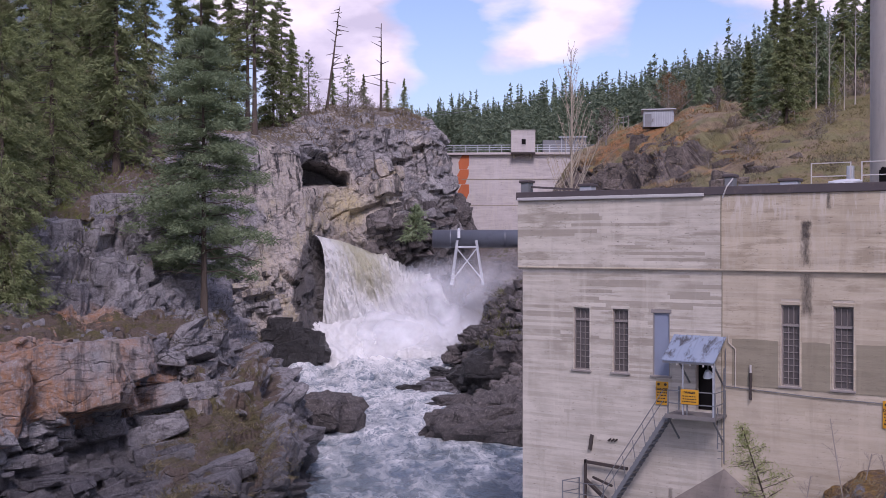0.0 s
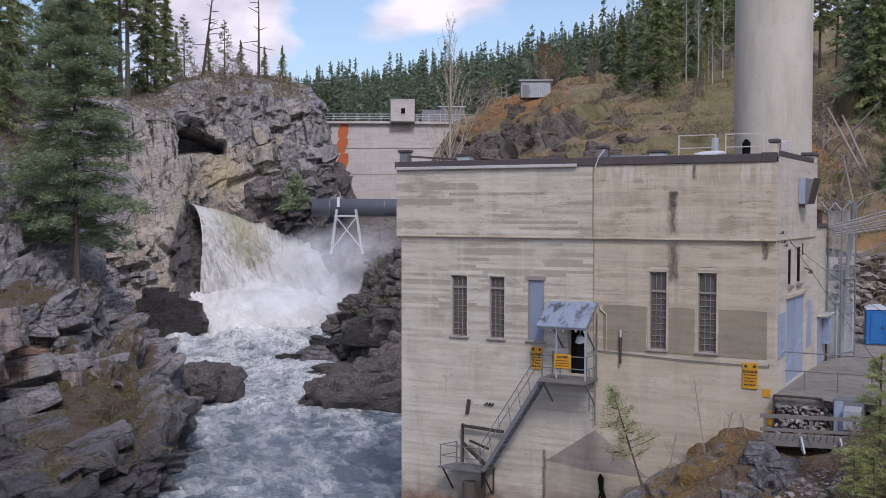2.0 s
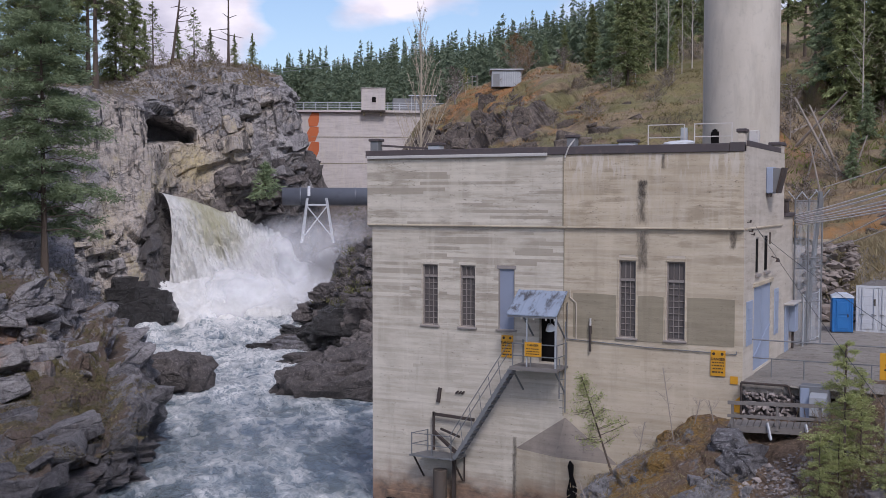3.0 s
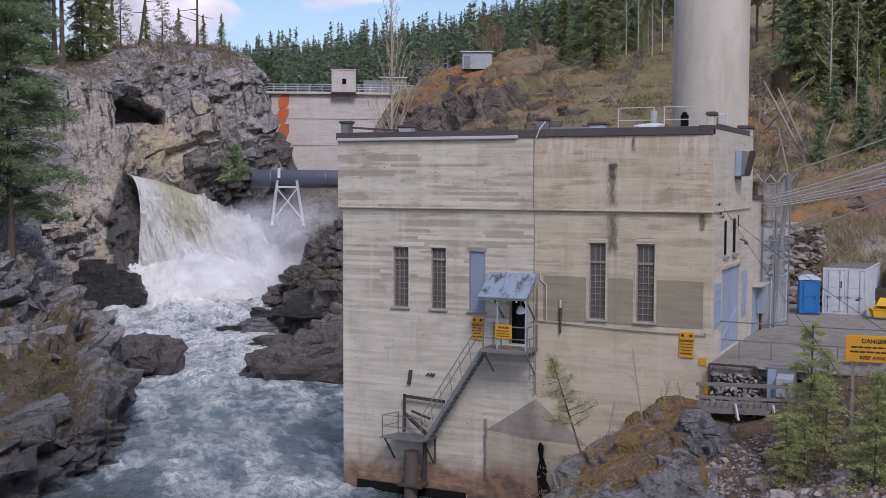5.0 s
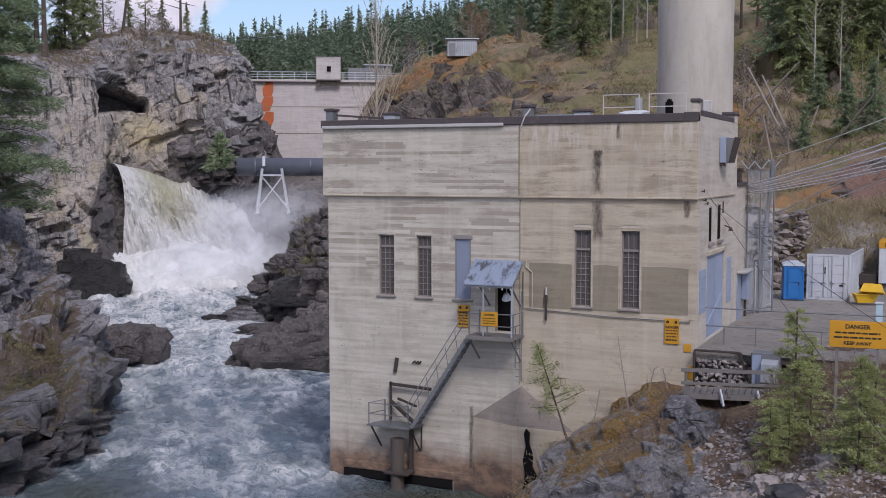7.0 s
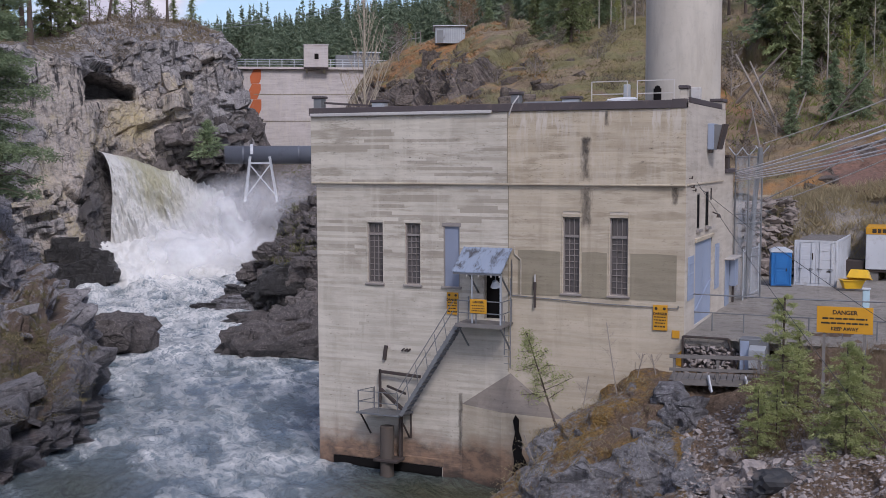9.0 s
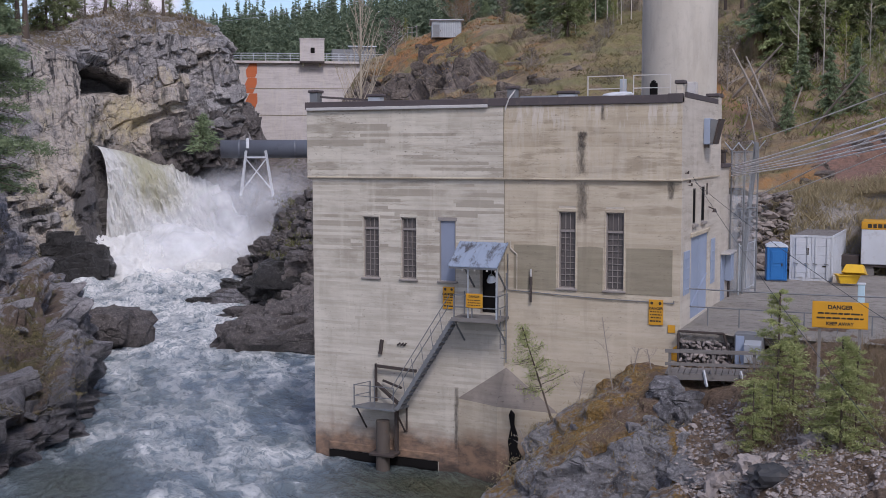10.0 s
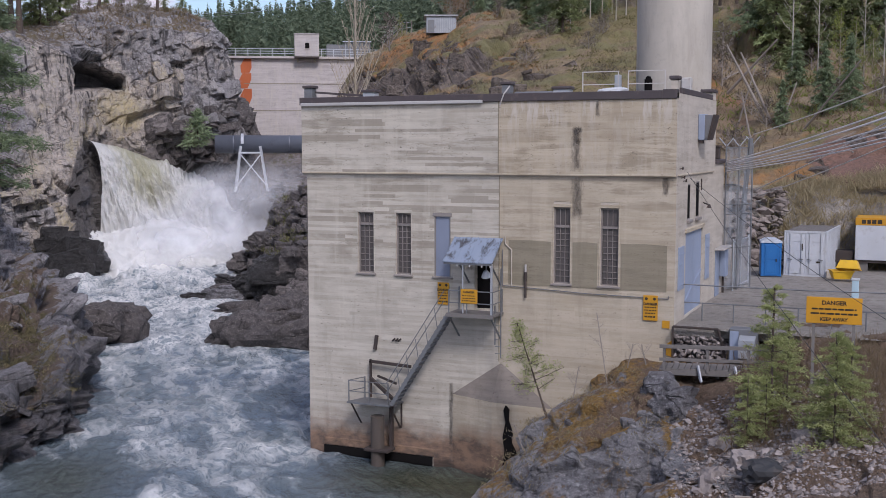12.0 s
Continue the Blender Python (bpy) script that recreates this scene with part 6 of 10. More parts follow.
# side, rear and far walls
SIDE_HOLES = [(2.45, 3.15, 11.98, 13.6), (4.45, 5.3, 11.98, 13.65), (2.2, 6.28, FLOOR, 11.4)]
turn_side = Matrix(((0, -1, 0, 0), (1, 0, 0, 0), (0, 0, 1, 0), (0, 0, 0, 1)))
bm = bmesh.new()
wall_pieces(bm, 0.45, PD, -2.0, LEDGE, 0.0, 0.42, SIDE_HOLES)
bmesh.ops.transform(bm, matrix=turn_side, verts=bm.verts[:])
box(bm, (-0.45, -0.0, -2), (-0.003, 0.45, LEDGE))
part("wall_side", bm, M_CONCRETE_PALE, powerhouse, "pale smooth side wall")
bm = bmesh.new()
box(bm, (-0.42, 0.40, LEDGE), (0.0, PD, TOP + 0.25))
box(bm, (-0.42, -0.13, TOP), (0.0, 0.40, TOP + 0.25))
part("upper_wall_side", bm, M_CONCRETE_PALE, powerhouse)
bm = bmesh.new()
box(bm, (0.0, 0.15, LEDGE - 0.06), (0.07, PD - 0.6, LEDGE + 0.02), bevel=0.015)
part("side_ledge", bm, M_CONCRETE_TAN, powerhouse)
bm = bmesh.new()
box(bm, (-PW, 0.45, -2), (-PW + 0.42, PD, TOP))
box(bm, (-PW + 0.42, PD - 0.42, -2), (-0.42, PD, TOP))
part("wall_rear", bm, M_CONCRETE_PALE, powerhouse)
bm = bmesh.new()
box(bm, (-PW + 0.42, 0.45, TOP - 0.5), (-0.42, PD - 0.42, TOP - 0.05))
part("roof_slab", bm, M_RENDER, powerhouse)
bm = bmesh.new()
box(bm, (-PW + 0.42, 0.45, FLOOR - 0.3), (-0.42, PD - 0.42, FLOOR - 0.02))
part("floor_slab", bm, M_RENDER, powerhouse)
# lower rear annex
bm = bmesh.new()
box(bm, (-6.0, PD, -1), (0.0, PD + 2.7, 14.4))
part("annex_wall", bm, M_CONCRETE_PALE, powerhouse)
bm = bmesh.new()
box(bm, (-6.1, PD + 0.01, 14.4), (0.1, PD + 2.8, 14.62), bevel=0.03)
part("annex_roof", bm, M_TRIM, powerhouse)
bm = bmesh.new()
box(bm, (-0.45, PD + 0.25, 14.62), (0.12, PD + 0.85, 15.2), bevel=0.04)
box(bm, (-0.5, PD + 0.2, 15.2), (0.17, PD + 0.9, 15.32), bevel=0.02)
part("annex_vent", bm, M_RUSTY, powerhouse)

# roof edge: dark trim, pale flashing and stub posts
bm = bmesh.new()
box(bm, (U0 - 0.06, UY - 0.09, TOP), (U1 - 0.62, UY + 0.34, TOP + 0.36), bevel=0.02)
part("roof_trim", bm, M_TRIM, powerhouse, "dark brown metal roof trim")
bm = bmesh.new()
box(bm, (U1 - 0.62, UY - 0.05, TOP), (U1, UY + 0.34, TOP + 0.40), bevel=0.015)
part("corner_block", bm, M_TRIM, powerhouse)
bm = bmesh.new()
box(bm, (U0 + 0.04, UY - 0.17, TOP - 0.06), (JOINT - 0.75, UY - 0.06, TOP + 0.09), bevel=0.02)
part("gutter", bm, M_FLASH, powerhouse, "pale metal gutter strip")
bm = bmesh.new()
box(bm, (0.02, 0.75, TOP + 0.25), (-0.34, PD - 1.1, TOP + 0.5), bevel=0.02)
part("side_coping", bm, M_TRIM, powerhouse)


def roof_post(x, y, w, h, z=TOP + 0.30):
    bm = bmesh.new()
    box(bm, (x - w / 2, y, z), (x + w / 2, y + 0.5, z + h), bevel=0.02)
    ob = part("roof_post", bm, M_GALV if w > 0.5 else M_STEEL, powerhouse)
    bm = bmesh.new()
    box(bm, (x - w / 2 - 0.07, y - 0.07, z + h), (x + w / 2 + 0.07, y + 0.57, z + h + 0.13), bevel=0.025)
    part("post_cap", bm, M_TRIM, ob)
    return ob


roof_post(-17.98, -0.05, 0.42, 0.52)
roof_post(-14.7, 0.0, 0.62, 0.26)
roof_post(-7.75, 0.0, 0.38, 0.46)
roof_post(-5.15, 0.0, 0.75, 0.20)
bm = bmesh.new()
box(bm, (-0.30, -0.1, TOP + 0.2), (-0.02, 0.35, TOP + 0.80), bevel=0.02)
ob = part("roof_post", bm, M_CONCRETE_PALE, powerhouse)
bm = bmesh.new()
box(bm, (-0.36, -0.16, TOP + 0.80), (0.06, 0.41, TOP + 0.96), bevel=0.03)
part("post_cap", bm, M_TRIM, ob)
bm = bmesh.new()
box(bm, (-0.5, PD - 1.15, TOP + 0.25), (0.0, PD - 0.1, TOP + 0.62), bevel=0.02)
ob = part("roof_post", bm, M_CONCRETE_PALE, powerhouse)
bm = bmesh.new()
box(bm, (-0.58, PD - 1.25, TOP + 0.62), (0.07, PD, TOP + 0.78), bevel=0.03)
part("post_cap", bm, M_TRIM, ob)
bm = bmesh.new()
bar(bm, (-17.7, 0.2, TOP + 0.62), (-15.1, 0.2, TOP + 0.42), 0.12, 0.10)
part("roof_kerb", bm, M_TRIM, powerhouse)
bm = bmesh.new()
prism(bm, [(0.3, TOP + 0.30), (0.5, TOP + 0.46), (1.2, TOP + 0.46), (1.2, TOP + 0.30)], -7.5, -5.6, "x")
part("roof_kerb", bm, M_STEEL, powerhouse)
bm = bmesh.new()
for a, b in (((-7.55, -0.02, TOP + 0.7), (-7.75, -0.22, TOP + 0.35)), ((-7.75, -0.22, TOP + 0.35), (-7.95, -0.22, TOP - 0.15))):
    rod(bm, a, b, 0.035, n=6)
part("roof_conduit", bm, M_FLASH, powerhouse)


def window(x0, x1, z0, z1, cols, rows, head):
    """Tall steel window in its opening: frame, glazing bars, panes, sill and lintel."""
    fr = bmesh.new()
    t = 0.055
    y0, y1 = 0.10, 0.20
    box(fr, (x0, y0, z0), (x0 + t, y1, z1))
    box(fr, (x1 - t, y0, z0), (x1, y1, z1))
    box(fr, (x0 + t, y0, z0), (x1 - t, y1, z0 + t))
    box(fr, (x0 + t, y0, z1 - t), (x1 - t, y1, z1))
    box(fr, (x0 + t, y0 - 0.02, z1 - head - 0.05), (x1 - t, y1, z1 - head + 0.05))
    win = part("window", fr, M_FRAME, powerhouse, "tall narrow steel window with many small panes")
    tint = random.Random(int(x0 * 100))
    cw = (x1 - x0 - 2 * t) / cols
    zs = [z0 + t + i * (z1 - head - 0.05 - z0 - t) / rows for i in range(rows + 1)] + [z1 - head + 0.05, z1 - t]
    spans = list(zip(zs[:rows], zs[1:rows + 1])) + [(zs[-2], zs[-1])]
    for c in range(1, cols):
        bm = bmesh.new()
        x = x0 + t + c * cw
        box(bm, (x - 0.011, y0 + 0.01, z0 + t), (x + 0.011, y1 - 0.03, z1 - head - 0.05))
        box(bm, (x - 0.011, y0 + 0.01, z1 - head + 0.05), (x + 0.011, y1 - 0.03, z1 - t))
        part("glazing_bar", bm, M_FRAME, win)
    for z in zs[1:rows]:
        bm = bmesh.new()
        box(bm, (x0 + t, y0 + 0.012, z - 0.011), (x1 - t, y1 - 0.03, z + 0.011))
        part("glazing_bar", bm, M_FRAME, win)
    for za, zb in spans:
        for c in range(cols):
            bm = bmesh.new()
            xa = x0 + t + c * cw
            k = tint.uniform(-0.012, 0.012)
            vs = [bm.verts.new(p) for p in ((xa + 0.012, 0.165 + k, za + 0.012), (xa + cw - 0.012, 0.165 - k, za + 0.012), (xa + cw - 0.012, 0.165 - k / 2, zb - 0.012), (xa + 0.012, 0.165 + k, zb - 0.012))]
            bm.faces.new(vs)
            part("pane", bm, M_GLASS, win)
    bm = bmesh.new()
    box(bm, (x0 - 0.11, -0.10, z0 - 0.10), (x1 + 0.11, 0.12, z0 - 0.005), bevel=0.02)
    part("sill", bm, M_FRAME, win)
    bm = bmesh.new()
    box(bm, (x0 - 0.07, -0.03, z1 + 0.004), (x1 + 0.07, 0.03, z1 + 0.15), bevel=0.012)
    part("lintel", bm, M_CONCRETE if x0 < JOINT else M_CONCRETE_TAN, win)
    for xa in (x0 - 0.055, x1 + 0.003):
        bm = bmesh.new()
        box(bm, (xa, -0.024, z0), (xa + 0.052, 0.03, z1), bevel=0.008)
        part("jamb", bm, M_CONCRETE if x0 < JOINT else M_CONCRETE_TAN, win)
    return win


window(*WIN_A, 3, 8, 0.55)
window(*WIN_B, 3, 8, 0.55)
window(*WIN_C, 3, 9, 0.85)
window(*WIN_D, 3, 9, 0.85)
# boarded window, painted blue
x0, x1, z0, z1 = WIN_DOOR
bm = bmesh.new()
box(bm, (x0 + 0.05, 0.07, z0), (x1 - 0.04, 0.12, z1 - 0.12))
box(bm, (x0 + 0.05, 0.055, z0 + 0.74), (x1 - 0.04, 0.07, z0 + 0.76))
blind = part("window_board", bm, M_BLUE_BOARD, powerhouse, "window boarded over with faded blue panels")
bm = bmesh.new()
box(bm, (x0 - 0.03, 0.0, z0), (x0 + 0.05, 0.10, z1))
box(bm, (x1 - 0.04, 0.0, z0), (x1 + 0.03, 0.10, z1))
box(bm, (x0 - 0.08, -0.03, z1 - 0.12), (x1 + 0.08, 0.10, z1 + 0.05), bevel=0.01)
part("frame", bm, M_FRAME, blind)
bm = bmesh.new()
box(bm, (x0 - 0.11, -0.10, z0 - 0.10), (x1 + 0.11, 0.12, z0 - 0.005), bevel=0.02)
part("sill", bm, M_FRAME, blind)

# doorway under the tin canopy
# black sheet paints the unlit interior behind the doorway
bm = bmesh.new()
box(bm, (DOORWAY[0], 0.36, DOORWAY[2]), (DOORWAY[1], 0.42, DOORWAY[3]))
part("door", bm, M_SHADE, powerhouse, "open doorway onto the balcony, a black sheet painting its shade")
canopy = holder("door_canopy", (0, 0, 0), "weathered blue-grey tin canopy over the balcony door", "canopy")
bm = bmesh.new()
AX0, AX1 = -10.25, -7.84
pts = [(-0.02, 11.10), (-1.45, 10.10), (-1.45, 10.06), (-0.02, 11.06)]
prism(bm, pts, AX0, AX1, "x")
part("roof_sheet", bm, M_TIN, canopy)
for i in range(5):
    bm = bmesh.new()
    x = AX0 + 0.05 + i * (AX1 - AX0 - 0.1) / 4
    bar(bm, (x, -0.02, 11.11), (x, -1.45, 10.11), 0.03, 0.03)
    part("seam", bm, M_TIN, canopy)
bm = bmesh.new()
box(bm, (AX0 + 0.05, -1.42, 9.97), (AX1 - 0.05, -1.36, 10.06))
part("front_beam", bm, M_STEEL, canopy)
for x in (-9.55, -8.95, -8.35, -7.95):
    bm = bmesh.new()
    rod(bm, (x, -1.39, 9.97), (x, -1.39, 9.88), 0.035, n=6)
    part("bolt", bm, M_FLASH, canopy)
for x in (AX0 + 0.75, AX1 - 0.12):
    bm = bmesh.new()
    bar(bm, (x, -0.05, 9.0), (x, -1.3, 10.05), 0.06, 0.06)
    part("brace", bm, M_STEEL, canopy)
bm = bmesh.new()
bar(bm, (AX1 - 0.07, -1.3, 7.6), (AX1 - 0.07, -1.3, 10.05), 0.09, 0.09)
part("post", bm, M_GALV, canopy)
bm = bmesh.new()
bar(bm, (AX0 + 0.95, -1.3, 7.75), (AX0 + 0.95, -1.3, 10.0), 0.06, 0.06)
part("post", bm, M_GALV, canopy)
lamp = holder("flood_lamp", (-8.35, -0.85, 9.55), "round galvanised flood lamp hanging under the canopy", "lamp")
bm = bmesh.new()
bmesh.ops.create_cone(bm, cap_ends=True, segments=14, radius1=0.24, radius2=0.10, depth=0.28, matrix=pose(0, 0, 0, 25, 0, 0))
part("shade", bm, M_GALV, lamp)
bm = bmesh.new()
rod(bm, (0, 0, 0.1), (0, 0.05, 0.65), 0.025)
part("stem", bm, M_STEEL, lamp)
bm = bmesh.new()
bmesh.ops.create_uvsphere(bm, u_segments=10, v_segments=6, radius=0.11, matrix=pose(0, 0.05, -0.12))
part("bulb", bm, M_FLASH, lamp)

# balcony
balcony = holder("balcony", (0, 0, 0), "small steel balcony outside the door with grey railings", "balcony")
BX0, BX1, BZ = -10.1, -7.80, 7.72
bm = bmesh.new()
box(bm, (BX0, -1.35, BZ - 0.10), (BX1, -0.03, BZ))
box(bm, (BX0, -1.40, BZ - 0.16), (BX1, -1.35, BZ + 0.02))
part("deck", bm, M_GREY_TIMBER, balcony)
for x in (BX0 + 0.12, -9.1, BX1 - 0.05):
    for y in ((-1.33,) if x == -9.1 else (-1.33, -0.1)):
        bm = bmesh.new()
        bar(bm, (x, y, BZ), (x, y, BZ + 1.08), 0.05, 0.05)
        part("rail_post", bm, M_STEEL, balcony)
for z in (0.5, 1.05):
    for a, b in (((BX0 + 0.12, -1.33), (BX1 - 0.05, -1.33)), ((BX1 - 0.05, -1.33), (BX1 - 0.05, -0.05))):
        bm = bmesh.new()
        rod(bm, (*a, BZ + z), (*b, BZ + z), 0.026, n=6)
        part("rail", bm, M_STEEL, balcony)
for x in (BX0 + 0.1, BX1 - 0.15):
    bm = bmesh.new()
    bar(bm, (x, -1.3, BZ - 0.12), (x, -0.03, BZ - 1.25), 0.06, 0.06)
    part("bracket", bm, M_STEEL, balcony)
bm = bmesh.new()
for z in np.arange(5.9, 7.5, 0.32):
    bar(bm, (BX1 - 0.16, -0.72, z), (BX1 + 0.12, -0.72, z), 0.03, 0.03)
rod(bm, (BX1 - 0.16, -0.72, 6.3), (BX1 - 0.16, -0.72, 8.1), 0.03, n=6)
rod(bm, (BX1 + 0.12, -0.72, 5.7), (BX1 + 0.12, -0.72, 9.8), 0.03, n=6)
part("ladder", bm, M_STEEL, balcony)

# steel stair down the wall
stair = holder("steel_stair", (0, 0, 0), "steep grey steel stair against the wall with thin handrails", "staircase")
S_TOP, S_BOT = Vector((-10.15, -0.75, 7.6)), Vector((-12.95, -0.95, 3.15))
for y in (-0.35, 0.35):
    bm = bmesh.new()
    bar(bm, S_TOP + Vector((0, y, 0)), S_BOT + Vector((0, y, 0)), 0.05, 0.17)
    part("stringer", bm, M_STEEL, stair)
for i in range(19):
    p = S_TOP.lerp(S_BOT, (i + 0.5) / 19)
    bm = bmesh.new()
    box(bm, (p.x - 0.14, p.y - 0.35, p.z - 0.02), (p.x + 0.14, p.y + 0.35, p.z + 0.02))
    part("tread", bm, M_STEEL, stair)
for up in (0.55, 1.0):
    bm = bmesh.new()
    rod(bm, S_TOP + Vector((-0.15, -0.38, up + 0.1)), S_BOT + Vector((-0.25, -0.38, up)), 0.022, n=6)
    part("handrail", bm, M_STEEL, stair)
for i in range(1, 6):
    p = S_TOP.lerp(S_BOT, i / 6) + Vector((0, -0.38, 0))
    bm = bmesh.new()
    rod(bm, p, p + Vector((-0.16, 0, 1.0)), 0.02, n=6)
    part("rail_post", bm, M_STEEL, stair)

# landing at the foot of the stair, over the water
landing = holder("river_landing", (0, 0, 0), "small steel landing bracketed over the water", "platform")
LX0, LX1, LZ = -15.3, -12.9, 3.1
bm = bmesh.new()
prism(bm, [(LX0 + 0.3, -0.05), (LX1, -0.05), (LX1 - 0.2, -1.15), (LX0 - 0.1, -1.15)], LZ - 0.09, LZ, "z")
part("deck", bm, M_STEEL, landing)
for (x, y) in ((LX0, -1.1), (LX0 + 0.35, -0.1), (-14.2, -1.1), (-13.2, -1.1)):
    bm = bmesh.new()
    bar(bm, (x, y, LZ), (x, y, LZ + 1.05), 0.045, 0.045)
    part("rail_post", bm, M_STEEL, landing)
for z in (0.5, 1.02):
    for a, b in (((LX0, -1.1), (-13.2, -1.1)), ((LX0, -1.1), (LX0 + 0.35, -0.1))):
        bm = bmesh.new()
        rod(bm, (*a, LZ + z), (*b, LZ + z), 0.022, n=6)
        part("rail", bm, M_STEEL, landing)
for x in (LX0 + 0.1, LX1 - 0.2):
    for y0, y1, z1 in ((-1.05, -0.03, LZ - 1.3),):
        bm = bmesh.new()
        bar(bm, (x, y0, LZ - 0.1), (x, y1, z1), 0.06, 0.06)
        part("bracket", bm, M_RUSTY, landing)
bm = bmesh.new()
bar(bm, (LX1 - 0.1, -0.06, LZ - 0.1), (LX1 - 0.1, -0.06, 1.8), 0.06, 0.06)
part("bracket", bm, M_RUSTY, landing)
hoist = holder("gate_hoist", (0, 0, 0), "rusty dark hoist frame and chain on the wall above the landing", "hoist")
bm = bmesh.new()
bar(bm, (-14.55, -0.25, 3.2), (-14.55, -0.25, 5.05), 0.10, 0.10)
part("mast", bm, M_RUSTY, hoist)
bm = bmesh.new()
bar(bm, (-14.6, -0.25, 4.95), (-12.4, -0.25, 4.85), 0.10, 0.14)
part("jib", bm, M_RUSTY, hoist)
bm = bmesh.new()
bar(bm, (-14.5, -0.3, 4.1), (-13.2, -0.6, 3.3), 0.14, 0.14)
bar(bm, (-14.2, -0.2, 4.25), (-13.1, -0.4, 4.0), 0.08, 0.10)
part("gear_arm", bm, M_RUSTY, hoist)
bm = bmesh.new()
bar(bm, (-14.4, -0.08, 5.5), (-14.3, -0.08, 6.2), 0.10, 0.16)
part("hook", bm, M_RUSTY, hoist)
bm = bmesh.new()
for dx in (-0.12, 0.05, 0.2):
    rod(bm, (-13.35 + dx, -0.08, 6.0), (-13.2 + dx, -0.08, 6.12), 0.04, n=6)
part("wall_cleat", bm, M_RUSTY, hoist)
M_PILE = painted("brown_pile_steel", (0.105, 0.085, 0.072), 0.75, 0.2, (0.19, 0.10, 0.055), 0.8, 1.6)
pile = holder("steel_pile", (-13.95, -0.75, -1.0), "dark brown steel pile with a rusty collar in the water", "pile")
bm = bmesh.new()
prof = []
for i in range(36):
    prof.append((0.33 + 0.004 * (i % 2), i * 0.098))
rings = [[bm.verts.new((r * math.cos(a), r * math.sin(a), z)) for a in np.linspace(0, 2 * math.pi, 18, endpoint=False)] for r, z in prof]
for a, b in zip(rings, rings[1:]):
    for i in range(18):
        bm.faces.new((a[i], a[(i + 1) % 18], b[(i + 1) % 18], b[i]))
bm.faces.new(rings[-1])
part("tube", bm, M_PILE, pile)
bm = bmesh.new()
box(bm, (-0.55, -0.42, 1.75), (0.75, 0.42, 1.9), bevel=0.03)
part("collar", bm, M_RUSTY, pile)
bm = bmesh.new()
bar(bm, (0.55, 0.4, 1.8), (0.55, 0.4, 4.1), 0.14, 0.2)
part("guide", bm, M_RUSTY, pile)

# foot of the wall: black strips paint the shade where the tailrace leaves
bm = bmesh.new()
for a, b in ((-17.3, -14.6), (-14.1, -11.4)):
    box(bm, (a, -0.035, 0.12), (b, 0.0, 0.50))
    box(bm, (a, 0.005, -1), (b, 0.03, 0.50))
part("tailrace_slot", bm, M_SHADE, powerhouse)
bm = bmesh.new()
box(bm, (-17.3, -0.05, 0.52), (-11.3, 0.1, 0.9), bevel=0.03)
part("tailrace_lintel", bm, M_CONCRETE_TAN, powerhouse)

M_DARK_SLOPE = concrete("dark_sloping_concrete", (0.20, 0.17, 0.145), (0.25, 0.215, 0.185), (0.13, 0.11, 0.095), lines=False)
# sloping-topped buttress at the joint
bm = bmesh.new()
vs = {k: bm.verts.new(p) for k, p in {"a": (-10.35, -0.01, 3.68), "b": (-8.15, -0.62, 3.6), "c": (-5.4, -0.01, 3.4), "t": (-7.93, -0.01, 5.33),
                                      "a0": (-10.35, -0.01, -1.5), "b0": (-8.15, -0.62, -1.5), "c0": (-5.4, -0.01, -1.5)}.items()}
bm.faces.new([vs[k] for k in ("a", "a0", "b0", "b")])
bm.faces.new([vs[k] for k in ("b", "b0", "c0", "c")])
bmesh.ops.recalc_face_normals(bm, faces=bm.faces[:])
buttress = part("buttress", bm, M_CONCRETE_TAN, powerhouse, "concrete buttress with a sloping top")
bm = bmesh.new()
for tri_ in (((-10.35, -0.012, 3.68), (-8.15, -0.62, 3.6), (-7.93, -0.012, 5.33)), ((-8.15, -0.62, 3.6), (-5.4, -0.012, 3.4), (-7.93, -0.012, 5.33))):
    bm.faces.new([bm.verts.new(p) for p in tri_])
bmesh.ops.recalc_face_normals(bm, faces=bm.faces[:])
part("sloping_top", bm, M_DARK_SLOPE, buttress, "dark sloping top")
# black slab on the buttress paints the shaded gap; no hole is cut
bm = bmesh.new()
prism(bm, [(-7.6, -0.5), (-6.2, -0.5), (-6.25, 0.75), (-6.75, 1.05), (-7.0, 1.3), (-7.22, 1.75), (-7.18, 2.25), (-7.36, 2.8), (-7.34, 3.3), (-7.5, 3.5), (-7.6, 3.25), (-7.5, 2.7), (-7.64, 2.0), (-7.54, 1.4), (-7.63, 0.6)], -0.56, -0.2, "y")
part("washed_out_gap", bm, M_SHADE, powerhouse, "black sheet painting the shade of the washed-out gap beside the buttress")

# small fittings on the front
bm = bmesh.new()
for a, b in (((-7.85, -0.06, 8.95), (-4.0, -0.06, 8.78)), ((-4.0, -0.06, 8.78), (-0.25, -0.06, 8.72)), ((-0.25, -0.06, 8.72), (-0.25, -0.06, 8.85)), ((-7.85, -0.06, 8.95), (-7.85, -0.06, 10.6))):
    rod(bm, a, b, 0.022, n=6)
part("conduit", bm, M_STEEL, powerhouse)
bm = bmesh.new()
rod(bm, (-6.72, -0.12, 9.62), (-6.72, -0.12, 9.95), 0.05, n=8)
part("pipe_cap", bm, M_FLASH, powerhouse)
bm = bmesh.new()
for a, b in (((-7.72, -0.05, 11.2), (-7.72, -0.05, 10.85)), ((-7.72, -0.05, 10.85), (-7.42, -0.05, 10.6)), ((-7.42, -0.05, 10.6), (-7.42, -0.05, 8.95))):
    rod(bm, a, b, 0.026, n=6)
part("conduit", bm, M_CONCRETE_PALE, powerhouse)
bm = bmesh.new()
